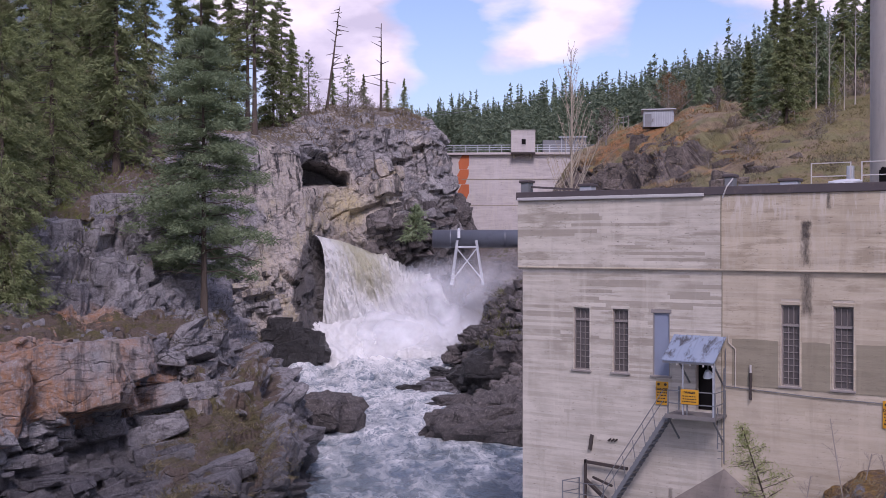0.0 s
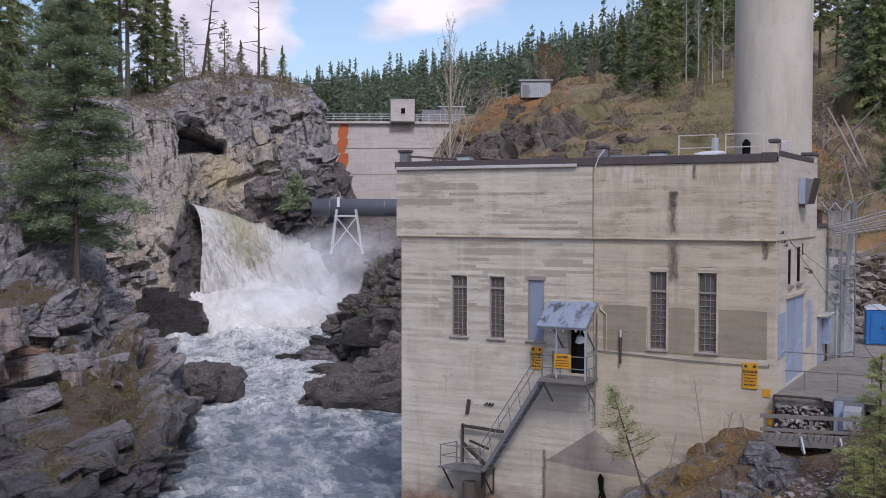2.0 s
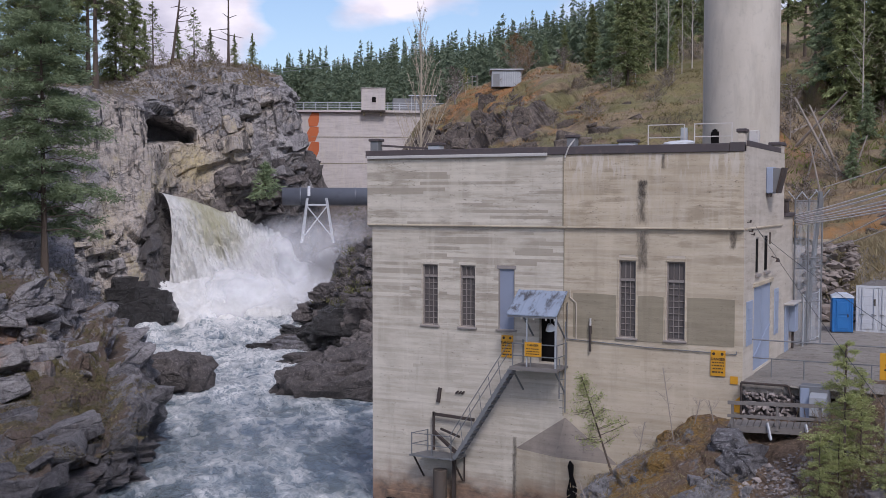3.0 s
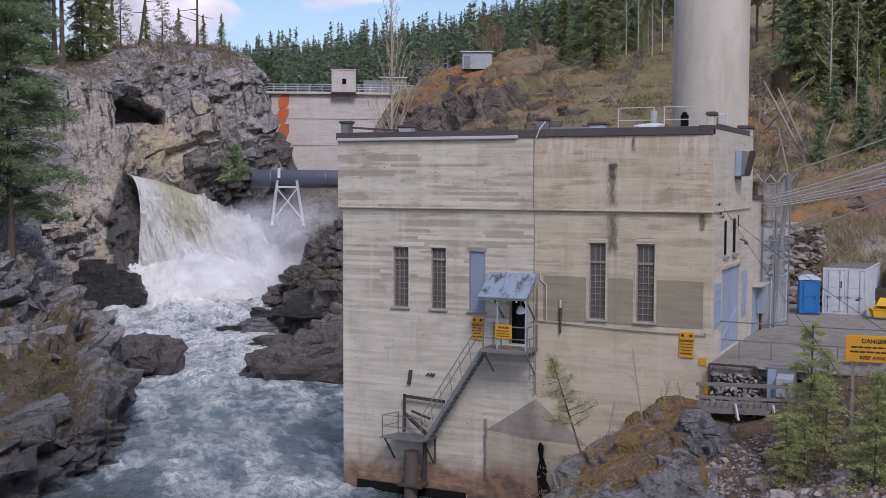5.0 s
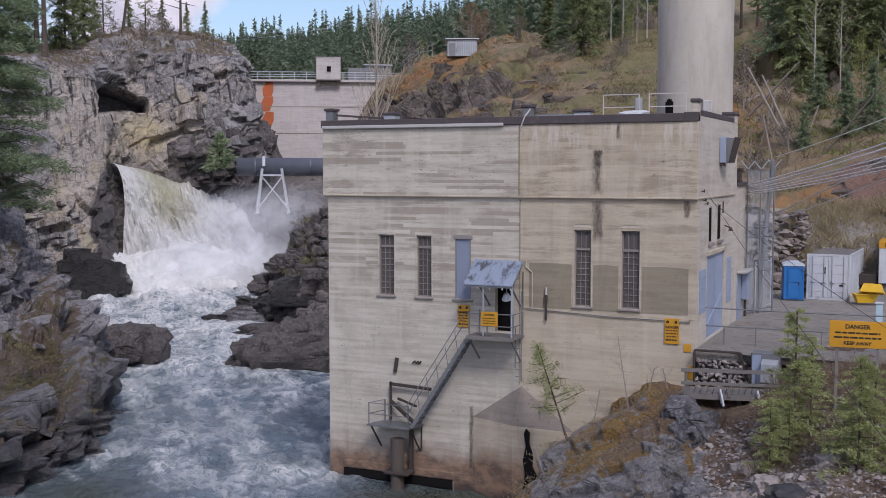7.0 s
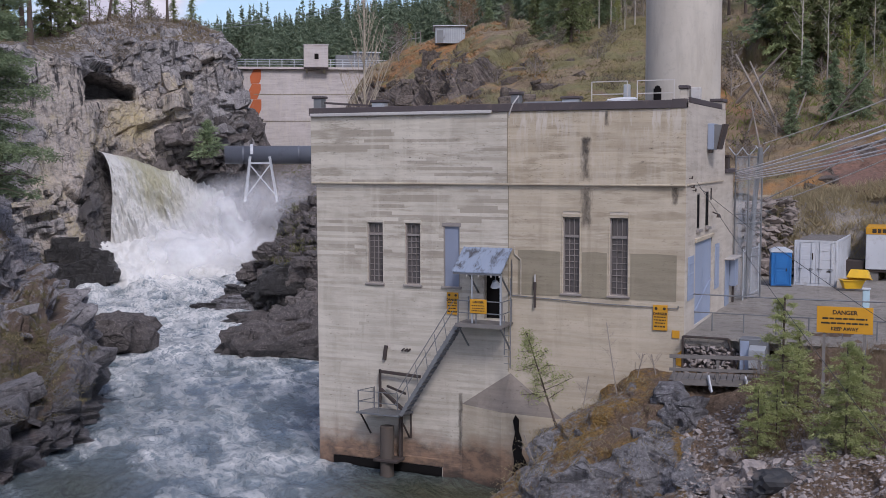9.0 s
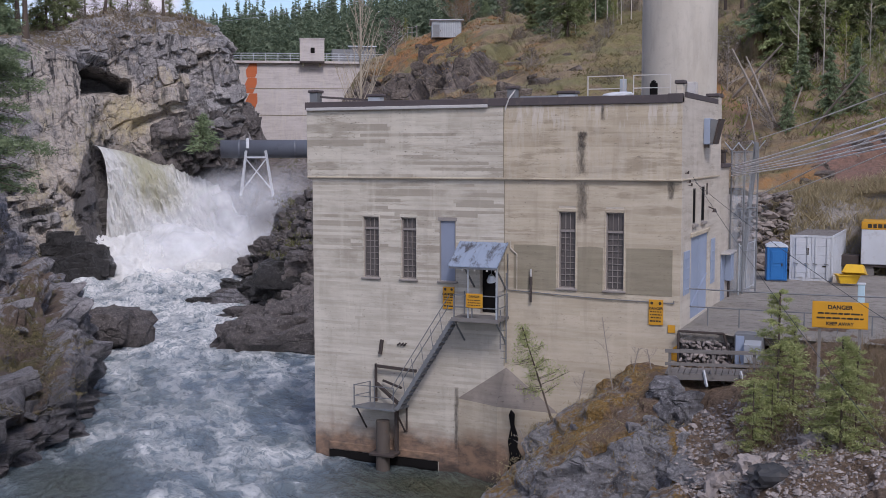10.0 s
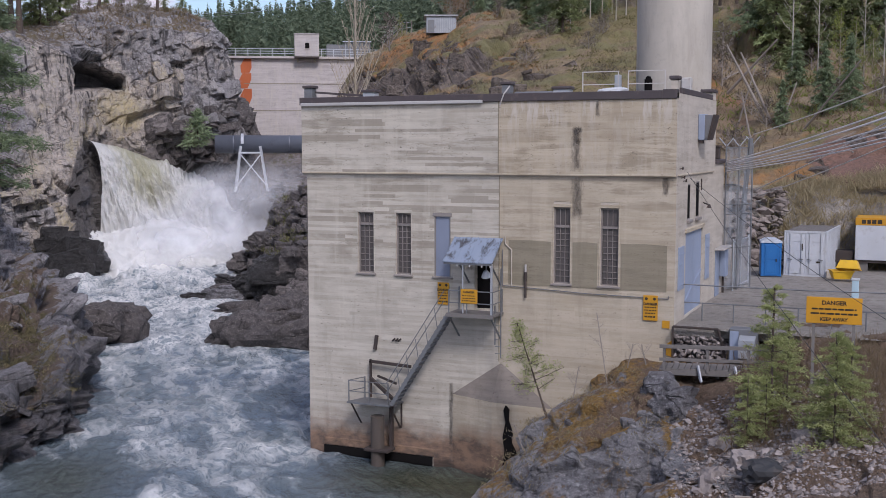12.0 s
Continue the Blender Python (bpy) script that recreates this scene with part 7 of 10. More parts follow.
rod(bm, (-6.72, -0.12, 8.45), (-6.72, -0.12, 9.25), 0.055, n=8)
rod(bm, (-6.72, -0.12, 9.25), (-6.72, -0.12, 9.62), 0.075, n=8)
part("pipe_stub", bm, M_RUSTY, powerhouse)


def stain(x, half, z0, z1, y, name="weep_stain"):
    """A thin film of dirt that fades out at its edges."""
    u, v = np.meshgrid(np.linspace(-1, 1, 9), np.linspace(0, 1, 25), indexing="ij")
    sway = 0.06 * half * fbm(np.stack([v * 3 + x, v * 0, v * 0], -1), 2, 5)
    width = half * (0.85 + 0.2 * fbm(np.stack([v * 5 + x, v * 0 + 3, v * 0], -1), 2, 8))
    P_ = np.stack([x + u * width + sway, 0 * u + y, z0 + (z1 - z0) * v], -1)
    fade = np.clip(1 - np.abs(u) ** 1.6, 0, 1) * np.clip(v / 0.2, 0, 1) * np.clip((1 - v) / 0.06, 0, 1)
    ob = sheet(name, P_, M_STAIN, True, (("fade", fade),))
    ob.parent = powerhouse
    return ob


M_STAIN = material("dark_weep_stain", (0.095, 0.08, 0.068), 0.9)
n = Nodes(M_STAIN)
fade_in = n.node("ShaderNodeAttribute")
fade_in.attribute_name = "fade"
n.link(n.math("MULTIPLY", n.ramp(n.math("ADD", n.noise(1.0, 8, 0.75, n.scaled((7, 7, 2.6))), n.math("MULTIPLY", fade_in.outputs["Fac"], 0.42)), 0.62, 1.0), 0.68), n.s.inputs["Alpha"])
stain(-4.36, 0.40, 14.0, 16.2, UY - 0.022)
stain(-4.34, 0.24, 15.3, 16.1, UY - 0.026)
stain(-4.35, 0.42, 11.9, 13.96, -0.024)
stain(-10.42, 0.20, 0.9, 4.3, -0.024)
stain(-3.45, 0.16, 16.5, 17.26, UY - 0.022)
stain(-0.45, 0.26, 13.1, 13.97, -0.024)

# hairline cracks and pour joints wander across the right-hand part


def crack(points, y, thick=0.011, name="wall_crack"):
    bm = bmesh.new()
    r = random.Random(int(abs(points[0][0]) * 100))
    line = []
    for (xa, za), (xb, zb) in zip(points, points[1:]):
        k = max(2, int(abs(xb - xa) / 0.35))
        line += [(xa + (xb - xa) * i / k, za + (zb - za) * i / k + r.uniform(-0.035, 0.035)) for i in range(k)]
    line.append(points[-1])
    for (xa, za), (xb, zb) in zip(line, line[1:]):
        t0 = thick * r.uniform(0.4, 1.2)
        q = [bm.verts.new((x_, y, z_)) for x_, z_ in ((xa, za - t0), (xb, zb - t0), (xb, zb + t0), (xa, za + t0))]
        bm.faces.new(q)
    bmesh.ops.remove_doubles(bm, verts=bm.verts[:], dist=0.03)
    return part(name, bm, M_CRACK, powerhouse)


M_CRACK = material("dark_hairline", (0.11, 0.09, 0.075), 0.95)
n = Nodes(M_CRACK)
n.link(n.math("MULTIPLY", n.ramp(n.noise(2.5, 5, 0.6), 0.25, 0.6), 0.7), n.s.inputs["Alpha"])
crack([(-5.9, 14.85), (-4.6, 15.35), (-2.6, 15.7), (-0.6, 15.75), (-0.02, 15.5)], UY - 0.012)
crack([(-8.0, 16.45), (-5.5, 16.5), (-2.8, 16.4), (-0.02, 16.75)], UY - 0.012)
crack([(-8.0, 14.9), (-5.9, 14.85), (-3.0, 14.8), (-0.02, 15.05)], UY - 0.012)
crack([(-7.95, 13.35), (-5.0, 13.3), (-2.5, 13.25), (-0.02, 13.2)], -0.012)
crack([(-7.9, 6.9), (-5.6, 6.85), (-3.4, 6.9), (-0.3, 6.75)], -0.012)
crack([(-3.45, 8.3), (-3.2, 7.8), (-2.75, 7.3), (-2.6, 6.3), (-2.5, 5.3)], -0.012, 0.014)

# side wall: windows, doors, fittings
for (a, b, z0, z1) in SIDE_HOLES[:2]:
    # near-black panel painted for the unlit room behind
    bm = bmesh.new()
    box(bm, (-0.08, a, z0), (-0.025, b, z1))
    w = part("window", bm, M_SHADE, powerhouse, "narrow side window, a dark panel painting the unlit room")
    bm = bmesh.new()
    for p, q in (((-0.07, a, z0), (-0.012, a + 0.06, z1)), ((-0.07, b - 0.06, z0), (-0.012, b, z1)), ((-0.07, a + 0.06, z0), (-0.012, b - 0.06, z0 + 0.06)), ((-0.07, a + 0.06, z1 - 0.06), (-0.012, b - 0.06, z1))):
        box(bm, p, q)
    part("frame", bm, M_FRAME, w)
    bm = bmesh.new()
    box(bm, (-0.1, a - 0.12, z0 - 0.14), (0.12, b + 0.12, z0 - 0.003), bevel=0.02)
    part("sill", bm, M_FRAME, w)
bm = bmesh.new()
box(bm, (-0.12, 2.22, FLOOR), (-0.05, 4.22, 11.38))
big_door = part("double_door", bm, M_BLUE, powerhouse, "tall faded blue double equipment door")
bm = bmesh.new()
box(bm, (-0.12, 4.26, FLOOR), (-0.05, 6.26, 11.38))
part("leaf", bm, M_BLUE, big_door)
bm = bmesh.new()
bar(bm, (-0.02, 2.4, 8.3), (-0.02, 6.1, 9.4), 0.04, 0.12)
part("brace", bm, M_BLUE, big_door)
bm = bmesh.new()
box(bm, (-0.03, 2.05, 11.41), (0.08, 6.45, 11.6), bevel=0.02)
part("door_head", bm, M_CONCRETE_TAN, big_door)
for a, b, z0, z1 in ((0.55, 1.75, 9.0, 10.9), (7.0, 8.0, 8.8, 11.0)):
    bm = bmesh.new()
    box(bm, (0.002, a, z0), (0.05, b, z1), bevel=0.01)
    sh = part("shutter", bm, M_BLUE, powerhouse, "faded blue wooden side shutter")
    for z in np.arange(z0 + 0.2, z1, 0.45):
        bm = bmesh.new()
        box(bm, (0.05, a + 0.08, z), (0.075, b - 0.08, z + 0.05))
        part("rail", bm, M_BLUE, sh)
bm = bmesh.new()
box(bm, (0.002, 9.9, 7.6), (0.06, 10.9, 9.95), bevel=0.01)
sd = part("side_door", bm, M_BLUE, powerhouse, "faded blue annex door")
bm = bmesh.new()
box(bm, (0.002, 9.75, 9.98), (0.5, 12.0, 10.08), bevel=0.02)
part("hood", bm, M_FLASH, sd)
bm = bmesh.new()
box(bm, (0.003, 11.2, 8.5), (0.35, 12.0, 9.9), bevel=0.03)
part("switch_box", bm, M_BLUE, powerhouse, "blue electrical cabinet on the wall")
bm = bmesh.new()
rod(bm, (0.15, 11.6, 7.6), (0.15, 11.6, 8.5), 0.06)
part("switch_box_leg", bm, M_RUSTY, powerhouse)
# vent box with a propped hood
bm = bmesh.new()
box(bm, (0.003, 4.6, 15.55), (0.30, 5.6, 16.75), bevel=0.03)
vent = part("wall_vent", bm, M_BLUE, powerhouse, "pale blue ventilation box with a propped dark flap")
bm = bmesh.new()
prism(bm, [(0.31, 16.72), (0.31, 15.6), (0.42, 15.6), (0.66, 16.68)], 4.62, 5.58, "y")
part("hood", bm, M_STEEL, vent)
bm = bmesh.new()
prism(bm, [(0.43, 15.56), (0.52, 15.56), (0.80, 16.72), (0.68, 16.72)], 4.58, 5.62, "y")
part("flap", bm, M_RUSTY, vent)
bm = bmesh.new()
box(bm, (0.05, 4.65, 15.4), (0.22, 5.0, 15.55))
part("latch", bm, M_RUSTY, vent)
for y, z in ((0.6, 14.3), (1.0, 13.9), (1.4, 13.75)):
    bm = bmesh.new()
    rod(bm, (0.0, y, z), (0.16, y, z + 0.03), 0.02, n=6)
    rod(bm, (0.13, y, z - 0.03), (0.15, y, z + 0.1), 0.035, n=8)
    part("insulator", bm, M_RUSTY, powerhouse)
bm = bmesh.new()
rod(bm, (0.02, 6.2, 12.6), (0.28, 6.1, 12.5), 0.03)
bmesh.ops.create_cone(bm, cap_ends=True, segments=10, radius1=0.12, radius2=0.05, depth=0.18, matrix=pose(0.32, 6.1, 12.44))
part("wall_lamp", bm, M_RUSTY, powerhouse, "dark wall lamp")
bm = bmesh.new()
box(bm, (0.0, 5.62, 13.2), (0.05, 5.7, 13.75))
part("wall_bracket", bm, M_RUSTY, powerhouse)

# railing and clutter on the roof
railing = holder("roof_railing", (0, 0, 0), "pale pipe railing on the powerhouse roof", "railing")
RZ = TOP - 0.05
pts = [(-5.2, 6.2), (-2.6, 6.2)]
for x in (-6.05, -4.25, -3.75, -1.95):
    bm = bmesh.new()
    bar(bm, (x, 6.4, RZ), (x, 6.4, RZ + 1.72), 0.05, 0.05)
    part("post", bm, M_FLASH, railing)
for a, b in ((-6.05, -4.25), (-3.75, -1.95)):
    for z in (1.08, 1.70):
        bm = bmesh.new()
        bar(bm, (a, 6.4, RZ + z), (b, 6.4, RZ + z), 0.045, 0.045)
        part("rail", bm, M_FLASH, railing)
bm = bmesh.new()
box(bm, (-4.5, 6.6, RZ + 0.9), (-4.2, 6.9, RZ + 1.55), bevel=0.03)
part("control_box", bm, M_GALV, railing)
tagged(boulder((-4.5, 6.0, RZ + 0.6), 0.6, M_WHITE, 55, "heaped pale tarpaulin on the roof", (1.5, 0.8, 0.45), 0, "tarpaulin", 3), category="tarpaulin")

# surge tank behind the powerhouse
tank = holder("surge_tank", at(11.79, 66, 0), "tall round plain concrete surge tank behind the powerhouse", "tower")
bm = bmesh.new()
segs, R_ = 48, 2.14
rings = [[bm.verts.new((R_ * math.cos(a), R_ * math.sin(a), z)) for a in np.linspace(0, 2 * math.pi, segs, endpoint=False)] for z in np.arange(6, 38.1, 1.6)]
for a, b in zip(rings, rings[1:]):
    for i in range(segs):
        bm.faces.new((a[i], a[(i + 1) % segs], b[(i + 1) % segs], b[i]))
bm.faces.new(rings[-1])
ob = part("shell", bm, M_TANK, tank)
for p in ob.data.polygons:
    p.use_smooth = True
# black strips paint the shaded doorway; the shell stays closed
bm = bmesh.new()
a0 = radians(-119)
for k in range(5):
    a = a0 + (k - 2) * 0.05
    bar(bm, ((R_ + 0.01) * math.cos(a), (R_ + 0.01) * math.sin(a), 17.2), ((R_ + 0.01) * math.cos(a), (R_ + 0.01) * math.sin(a), (19.1, 19.22, 19.26, 19.22, 19.1)[k]), 0.13, 0.03)
part("door_opening", bm, M_SHADE, tank, "small doorway, its shade painted as black strips")
bm = bmesh.new()
a = radians(-58)
box(bm, (R_ * math.cos(a) - 0.25, R_ * math.sin(a) - 0.35, 18.3), (R_ * math.cos(a) + 0.3, R_ * math.sin(a) + 0.1, 19.1), bevel=0.05)
part("lamp_box", bm, M_FLASH, tank)

# =====================================================================
# YARD, SIGNS AND FITTINGS
# =====================================================================
from mathutils.bvhtree import BVHTree


def solid(*obs):
    """Ray-cast trees of ground meshes, to stand things on them."""
    out = []
    for ob in obs:
        me = ob.data
        out.append(BVHTree.FromPolygons([v.co for v in me.vertices], [p.vertices[:] for p in me.polygons]))
    return out


yard_ob = bpy.data.objects["yard"]
T_HILL, T_LEFT, T_BLUFF, T_FORE, T_YARD, T_RIGHT, T_FAR = solid(hillside, left_bank, bluff, outcrop, yard_ob, right_bank, far_ground)


def ground(p, trees, fallback=0.0):
    """The highest ground under a point."""
    z = None
    for t in trees:
        hit = t.ray_cast(Vector((p[0], p[1], 120)), Vector((0, 0, -1)))[0]
        if hit is not None and (z is None or hit.z > z):
            z = hit.z
    return fallback if z is None else z


def on(bearing, d, trees, sink=0.0, fallback=0.0):
    p = at(bearing, d)
    p.z = ground(p, trees, fallback) - sink
    return p




def lettering(text, size, material_, parent, m, name="lettering"):
    cu = bpy.data.curves.new(name, "FONT")
    cu.body, cu.size, cu.align_x, cu.align_y, cu.extrude, cu.offset = text, size, "CENTER", "CENTER", 0.004, size * 0.035
    tmp = bpy.data.objects.new(name, cu)
    scene.collection.objects.link(tmp)
    me = bpy.data.meshes.new_from_object(tmp.evaluated_get(bpy.context.evaluated_depsgraph_get()))
    bpy.data.objects.remove(tmp)
    me.materials.clear()
    me.materials.append(material_)
    ob = new(name, me)
    ob.parent = parent
    ob.matrix_basis = m
    return ob


def warning_sign(name, m, w, h, rows, label, posts=False):
    """Yellow plate lettered in black; unreadable lines stay bars. Local x right, y out of the plate's back, z up."""
    ob = new(name)
    ob.matrix_world = m
    tagged(ob, label, "sign")
    bm = bmesh.new()
    box(bm, (-w / 2, -0.02, -h / 2), (w / 2, 0.02, h / 2), bevel=0.008)
    part("plate", bm, M_SIGN, ob)
    for kind, z, size in rows:
        if kind.startswith("-"):
            bm = bmesh.new()
            r = random.Random(int(z * 1000))
            x = -w * float(kind[1:])
            while x < w * float(kind[1:]) - 0.03:
                e = min(x + r.uniform(0.06, 0.16) * max(w, 0.8), w * float(kind[1:]))
                box(bm, (x, -0.026, z - size / 2), (e, -0.018, z + size / 2))
                x = e + 0.03
            part("text_bar", bm, M_INK, ob)
        elif kind == "o":
            for x in (-0.17, 0.17):
                bm = bmesh.new()
                bmesh.ops.create_cone(bm, cap_ends=True, segments=10, radius1=size / 2, radius2=size / 2, depth=0.01, matrix=pose(x * w / 0.6, -0.024, z, 90, 0, 0))
                part("symbol", bm, M_INK, ob)
        else:
            lettering(kind, size, M_INK, ob, pose(0, -0.024, z, 90, 0, 0))
    if posts:
        for x in (-w * 0.36, w * 0.36):
            bm = bmesh.new()
            box(bm, (x - 0.05, 0.02, -3.2), (x + 0.05, 0.12, h / 2 - 0.05))
            part("post", bm, M_GREY_TIMBER, ob)
    return ob


WALL_ROWS = [("o", 0.40, 0.13), ("DANGER", 0.17, 0.15), ("-0.4", 0.03, 0.05), ("-0.42", -0.10, 0.05), ("-0.35", -0.23, 0.05), ("-0.40", -0.38, 0.07)]
warning_sign("danger_sign", pose(-10.8, -0.06, 8.42), 0.58, 1.04, WALL_ROWS, "upright yellow danger sign with black lettering on the concrete wall")
warning_sign("danger_sign", pose(-1.02, -0.06, 8.30), 0.63, 1.10, WALL_ROWS, "upright yellow danger sign with black lettering on the concrete wall")
warning_sign("danger_sign", pose(-8.95, -1.42, 8.55), 0.80, 0.64, [("DANGER", 0.19, 0.13), ("-0.4", 0.03, 0.045), ("-0.38", -0.09, 0.045), ("-0.4", -0.2, 0.045)], "yellow danger sign hung on the balcony railing")
m = pose(*at(3.8, 40, 9.62), 0, 0, 4)
warning_sign("danger_sign", m, 1.82, 0.92, [("DANGER", 0.26, 0.20), ("-0.40", 0.05, 0.06), ("-0.42", -0.11, 0.06), ("KEEP AWAY", -0.31, 0.165)], "large faded yellow keep-away sign on posts among the bushes", True)
bm = bmesh.new()
box(bm, (-0.50, -0.05, 7.45), (-0.18, -0.03, 7.78))
part("small_notice", bm, M_SIGN, powerhouse, "small faded yellow notice")
bm = bmesh.new()
prism(bm, [(-0.4, 6.3), (0.0, 6.2), (0.0, 7.0), (-0.25, 6.8)], -0.035, -0.03, "y")
part("yellow_paint_mark", bm, M_SIGN, powerhouse)

# ---- container, portable toilet, site trailer ----
def container(m):
    ob = new("shipping_container")
    ob.matrix_world = m
    tagged(ob, "dirty white shipping container with double doors standing on gravel", "container")
    W, L, H = 2.44, 6.06, 2.7
    bm = bmesh.new()
    box(bm, (0.04, 0.06, 0.15), (W - 0.04, L, H - 0.06))
    part("body", bm, M_WHITE, ob)
    for x in (0.0, W - 0.12):
        for y in (0.0, L - 0.12):
            bm = bmesh.new()
            box(bm, (x, y, 0), (x + 0.12, y + 0.12, H), bevel=0.015)
            part("corner_post", bm, M_WHITE, ob)
    for z0, z1 in ((0.0, 0.15), (H - 0.12, H)):
        bm = bmesh.new()
        box(bm, (0.12, 0.0, z0), (W - 0.12, 0.1, z1))
        part("rail", bm, M_WHITE, ob)
        bm = bmesh.new()
        box(bm, (W - 0.1, 0.12, z0), (W, L - 0.12, z1))
        part("rail", bm, M_WHITE, ob)
    for k, (x0, x1) in enumerate(((0.13, W / 2 - 0.01), (W / 2 + 0.01, W - 0.13))):
        bm = bmesh.new()
        box(bm, (x0, 0.015, 0.17), (x1, 0.06, H - 0.14), bevel=0.012)
        for z in (0.62, 1.15, 1.68, 2.2):
            box(bm, (x0 + 0.08, 0.0, z - 0.13), (x1 - 0.08, 0.016, z + 0.13), bevel=0.008)
        door = part("door", bm, M_WHITE, ob)
        for x in (x0 + 0.22, x1 - 0.22):
            bm = bmesh.new()
            rod(bm, (x, -0.03, 0.16), (x, -0.03, H - 0.13), 0.02, n=6)
            part("lock_rod", bm, M_GALV, door)
            bm = bmesh.new()
            bar(bm, (x - 0.12, -0.05, 1.05), (x + 0.14, -0.05, 1.0), 0.03, 0.05)
            part("handle", bm, M_STEEL, door)
    bm = bmesh.new()
    box(bm, (0.95, -0.005, 1.55), (1.08, 0.012, 1.95))
    part("label_bar", bm, M_INK, ob)
    bm = bmesh.new()
    box(bm, (1.85, -0.005, 0.85), (2.1, 0.012, 0.93))
    part("label_bar", bm, M_INK, ob)
    bm = bmesh.new()
    for i in range(34):
        y = 0.2 + i * 0.17
        box(bm, (W - 0.05, y, 0.16), (W - 0.012, y + 0.09, H - 0.13))
    tagged(part("corrugation", bm, M_WHITE, ob), kind="stuff")
    bm = bmesh.new()
    for i in range(20):
        y = 0.15 + i * 0.29
        box(bm, (0.06, y, H - 0.065), (W - 0.06, y + 0.16, H - 0.03))
    tagged(part("roof_corrugation", bm, M_GREY_TIMBER, ob), kind="stuff")
    return ob


container(pose(2.19, 20.75, 7.6, 0, 0, -3))


def portable_toilet(m):
    ob = new("portable_toilet")
    ob.matrix_world = m
    tagged(ob, "bright blue portable toilet with a pale rounded roof", "toilet")
    S, H = 1.16, 2.05
    bm = bmesh.new()
    box(bm, (-S / 2, -S / 2, 0.06), (S / 2, S / 2, H), bevel=0.05)
    part("cabin", bm, M_PORTA, ob)
    bm = bmesh.new()
    box(bm, (-S / 2 - 0.03, -S / 2 - 0.03, 0), (S / 2 + 0.03, S / 2 + 0.03, 0.1), bevel=0.02)
    part("skid_base", bm, M_RUBBER, ob)
    bm = bmesh.new()
    prof = [(-S / 2 - 0.04, H), (-S / 2 - 0.02, H + 0.08), (-0.28, H + 0.24), (0.28, H + 0.24), (S / 2 + 0.02, H + 0.08), (S / 2 + 0.04, H)]
    prism(bm, prof, -S / 2 - 0.04, S / 2 + 0.04, "y")
    part("roof", bm, M_PORTA_TOP, ob)
    bm = bmesh.new()
    box(bm, (-0.36, -S / 2 - 0.035, 0.15), (0.36, -S / 2, 1.92), bevel=0.03)
    box(bm, (-0.26, -S / 2 - 0.05, 0.3), (0.26, -S / 2 - 0.03, 1.0), bevel=0.01)
    box(bm, (-0.26, -S / 2 - 0.05, 1.1), (0.26, -S / 2 - 0.03, 1.8), bevel=0.01)
    door = part("door", bm, M_PORTA, ob)
    bm = bmesh.new()
    box(bm, (0.24, -S / 2 - 0.08, 0.95), (0.32, -S / 2 - 0.04, 1.12), bevel=0.01)
    part("latch", bm, M_RUBBER, door)
    for x in (-S / 2 + 0.06, S / 2 - 0.06):
        bm = bmesh.new()
        box(bm, (x - 0.05, -S / 2 - 0.03, 0.1), (x + 0.05, -S / 2 + 0.02, H), bevel=0.015)
        part("corner_strip", bm, M_PORTA, ob)
    for z in np.arange(1.55, 1.95, 0.08):
        bm = bmesh.new()
        box(bm, (S / 2, -0.35, z), (S / 2 + 0.02, 0.35, z + 0.03))
        part("vent_slot", bm, M_RUBBER, ob)
    return ob


portable_toilet(pose(1.52, 19.95, 7.6, 0, 0, 12))


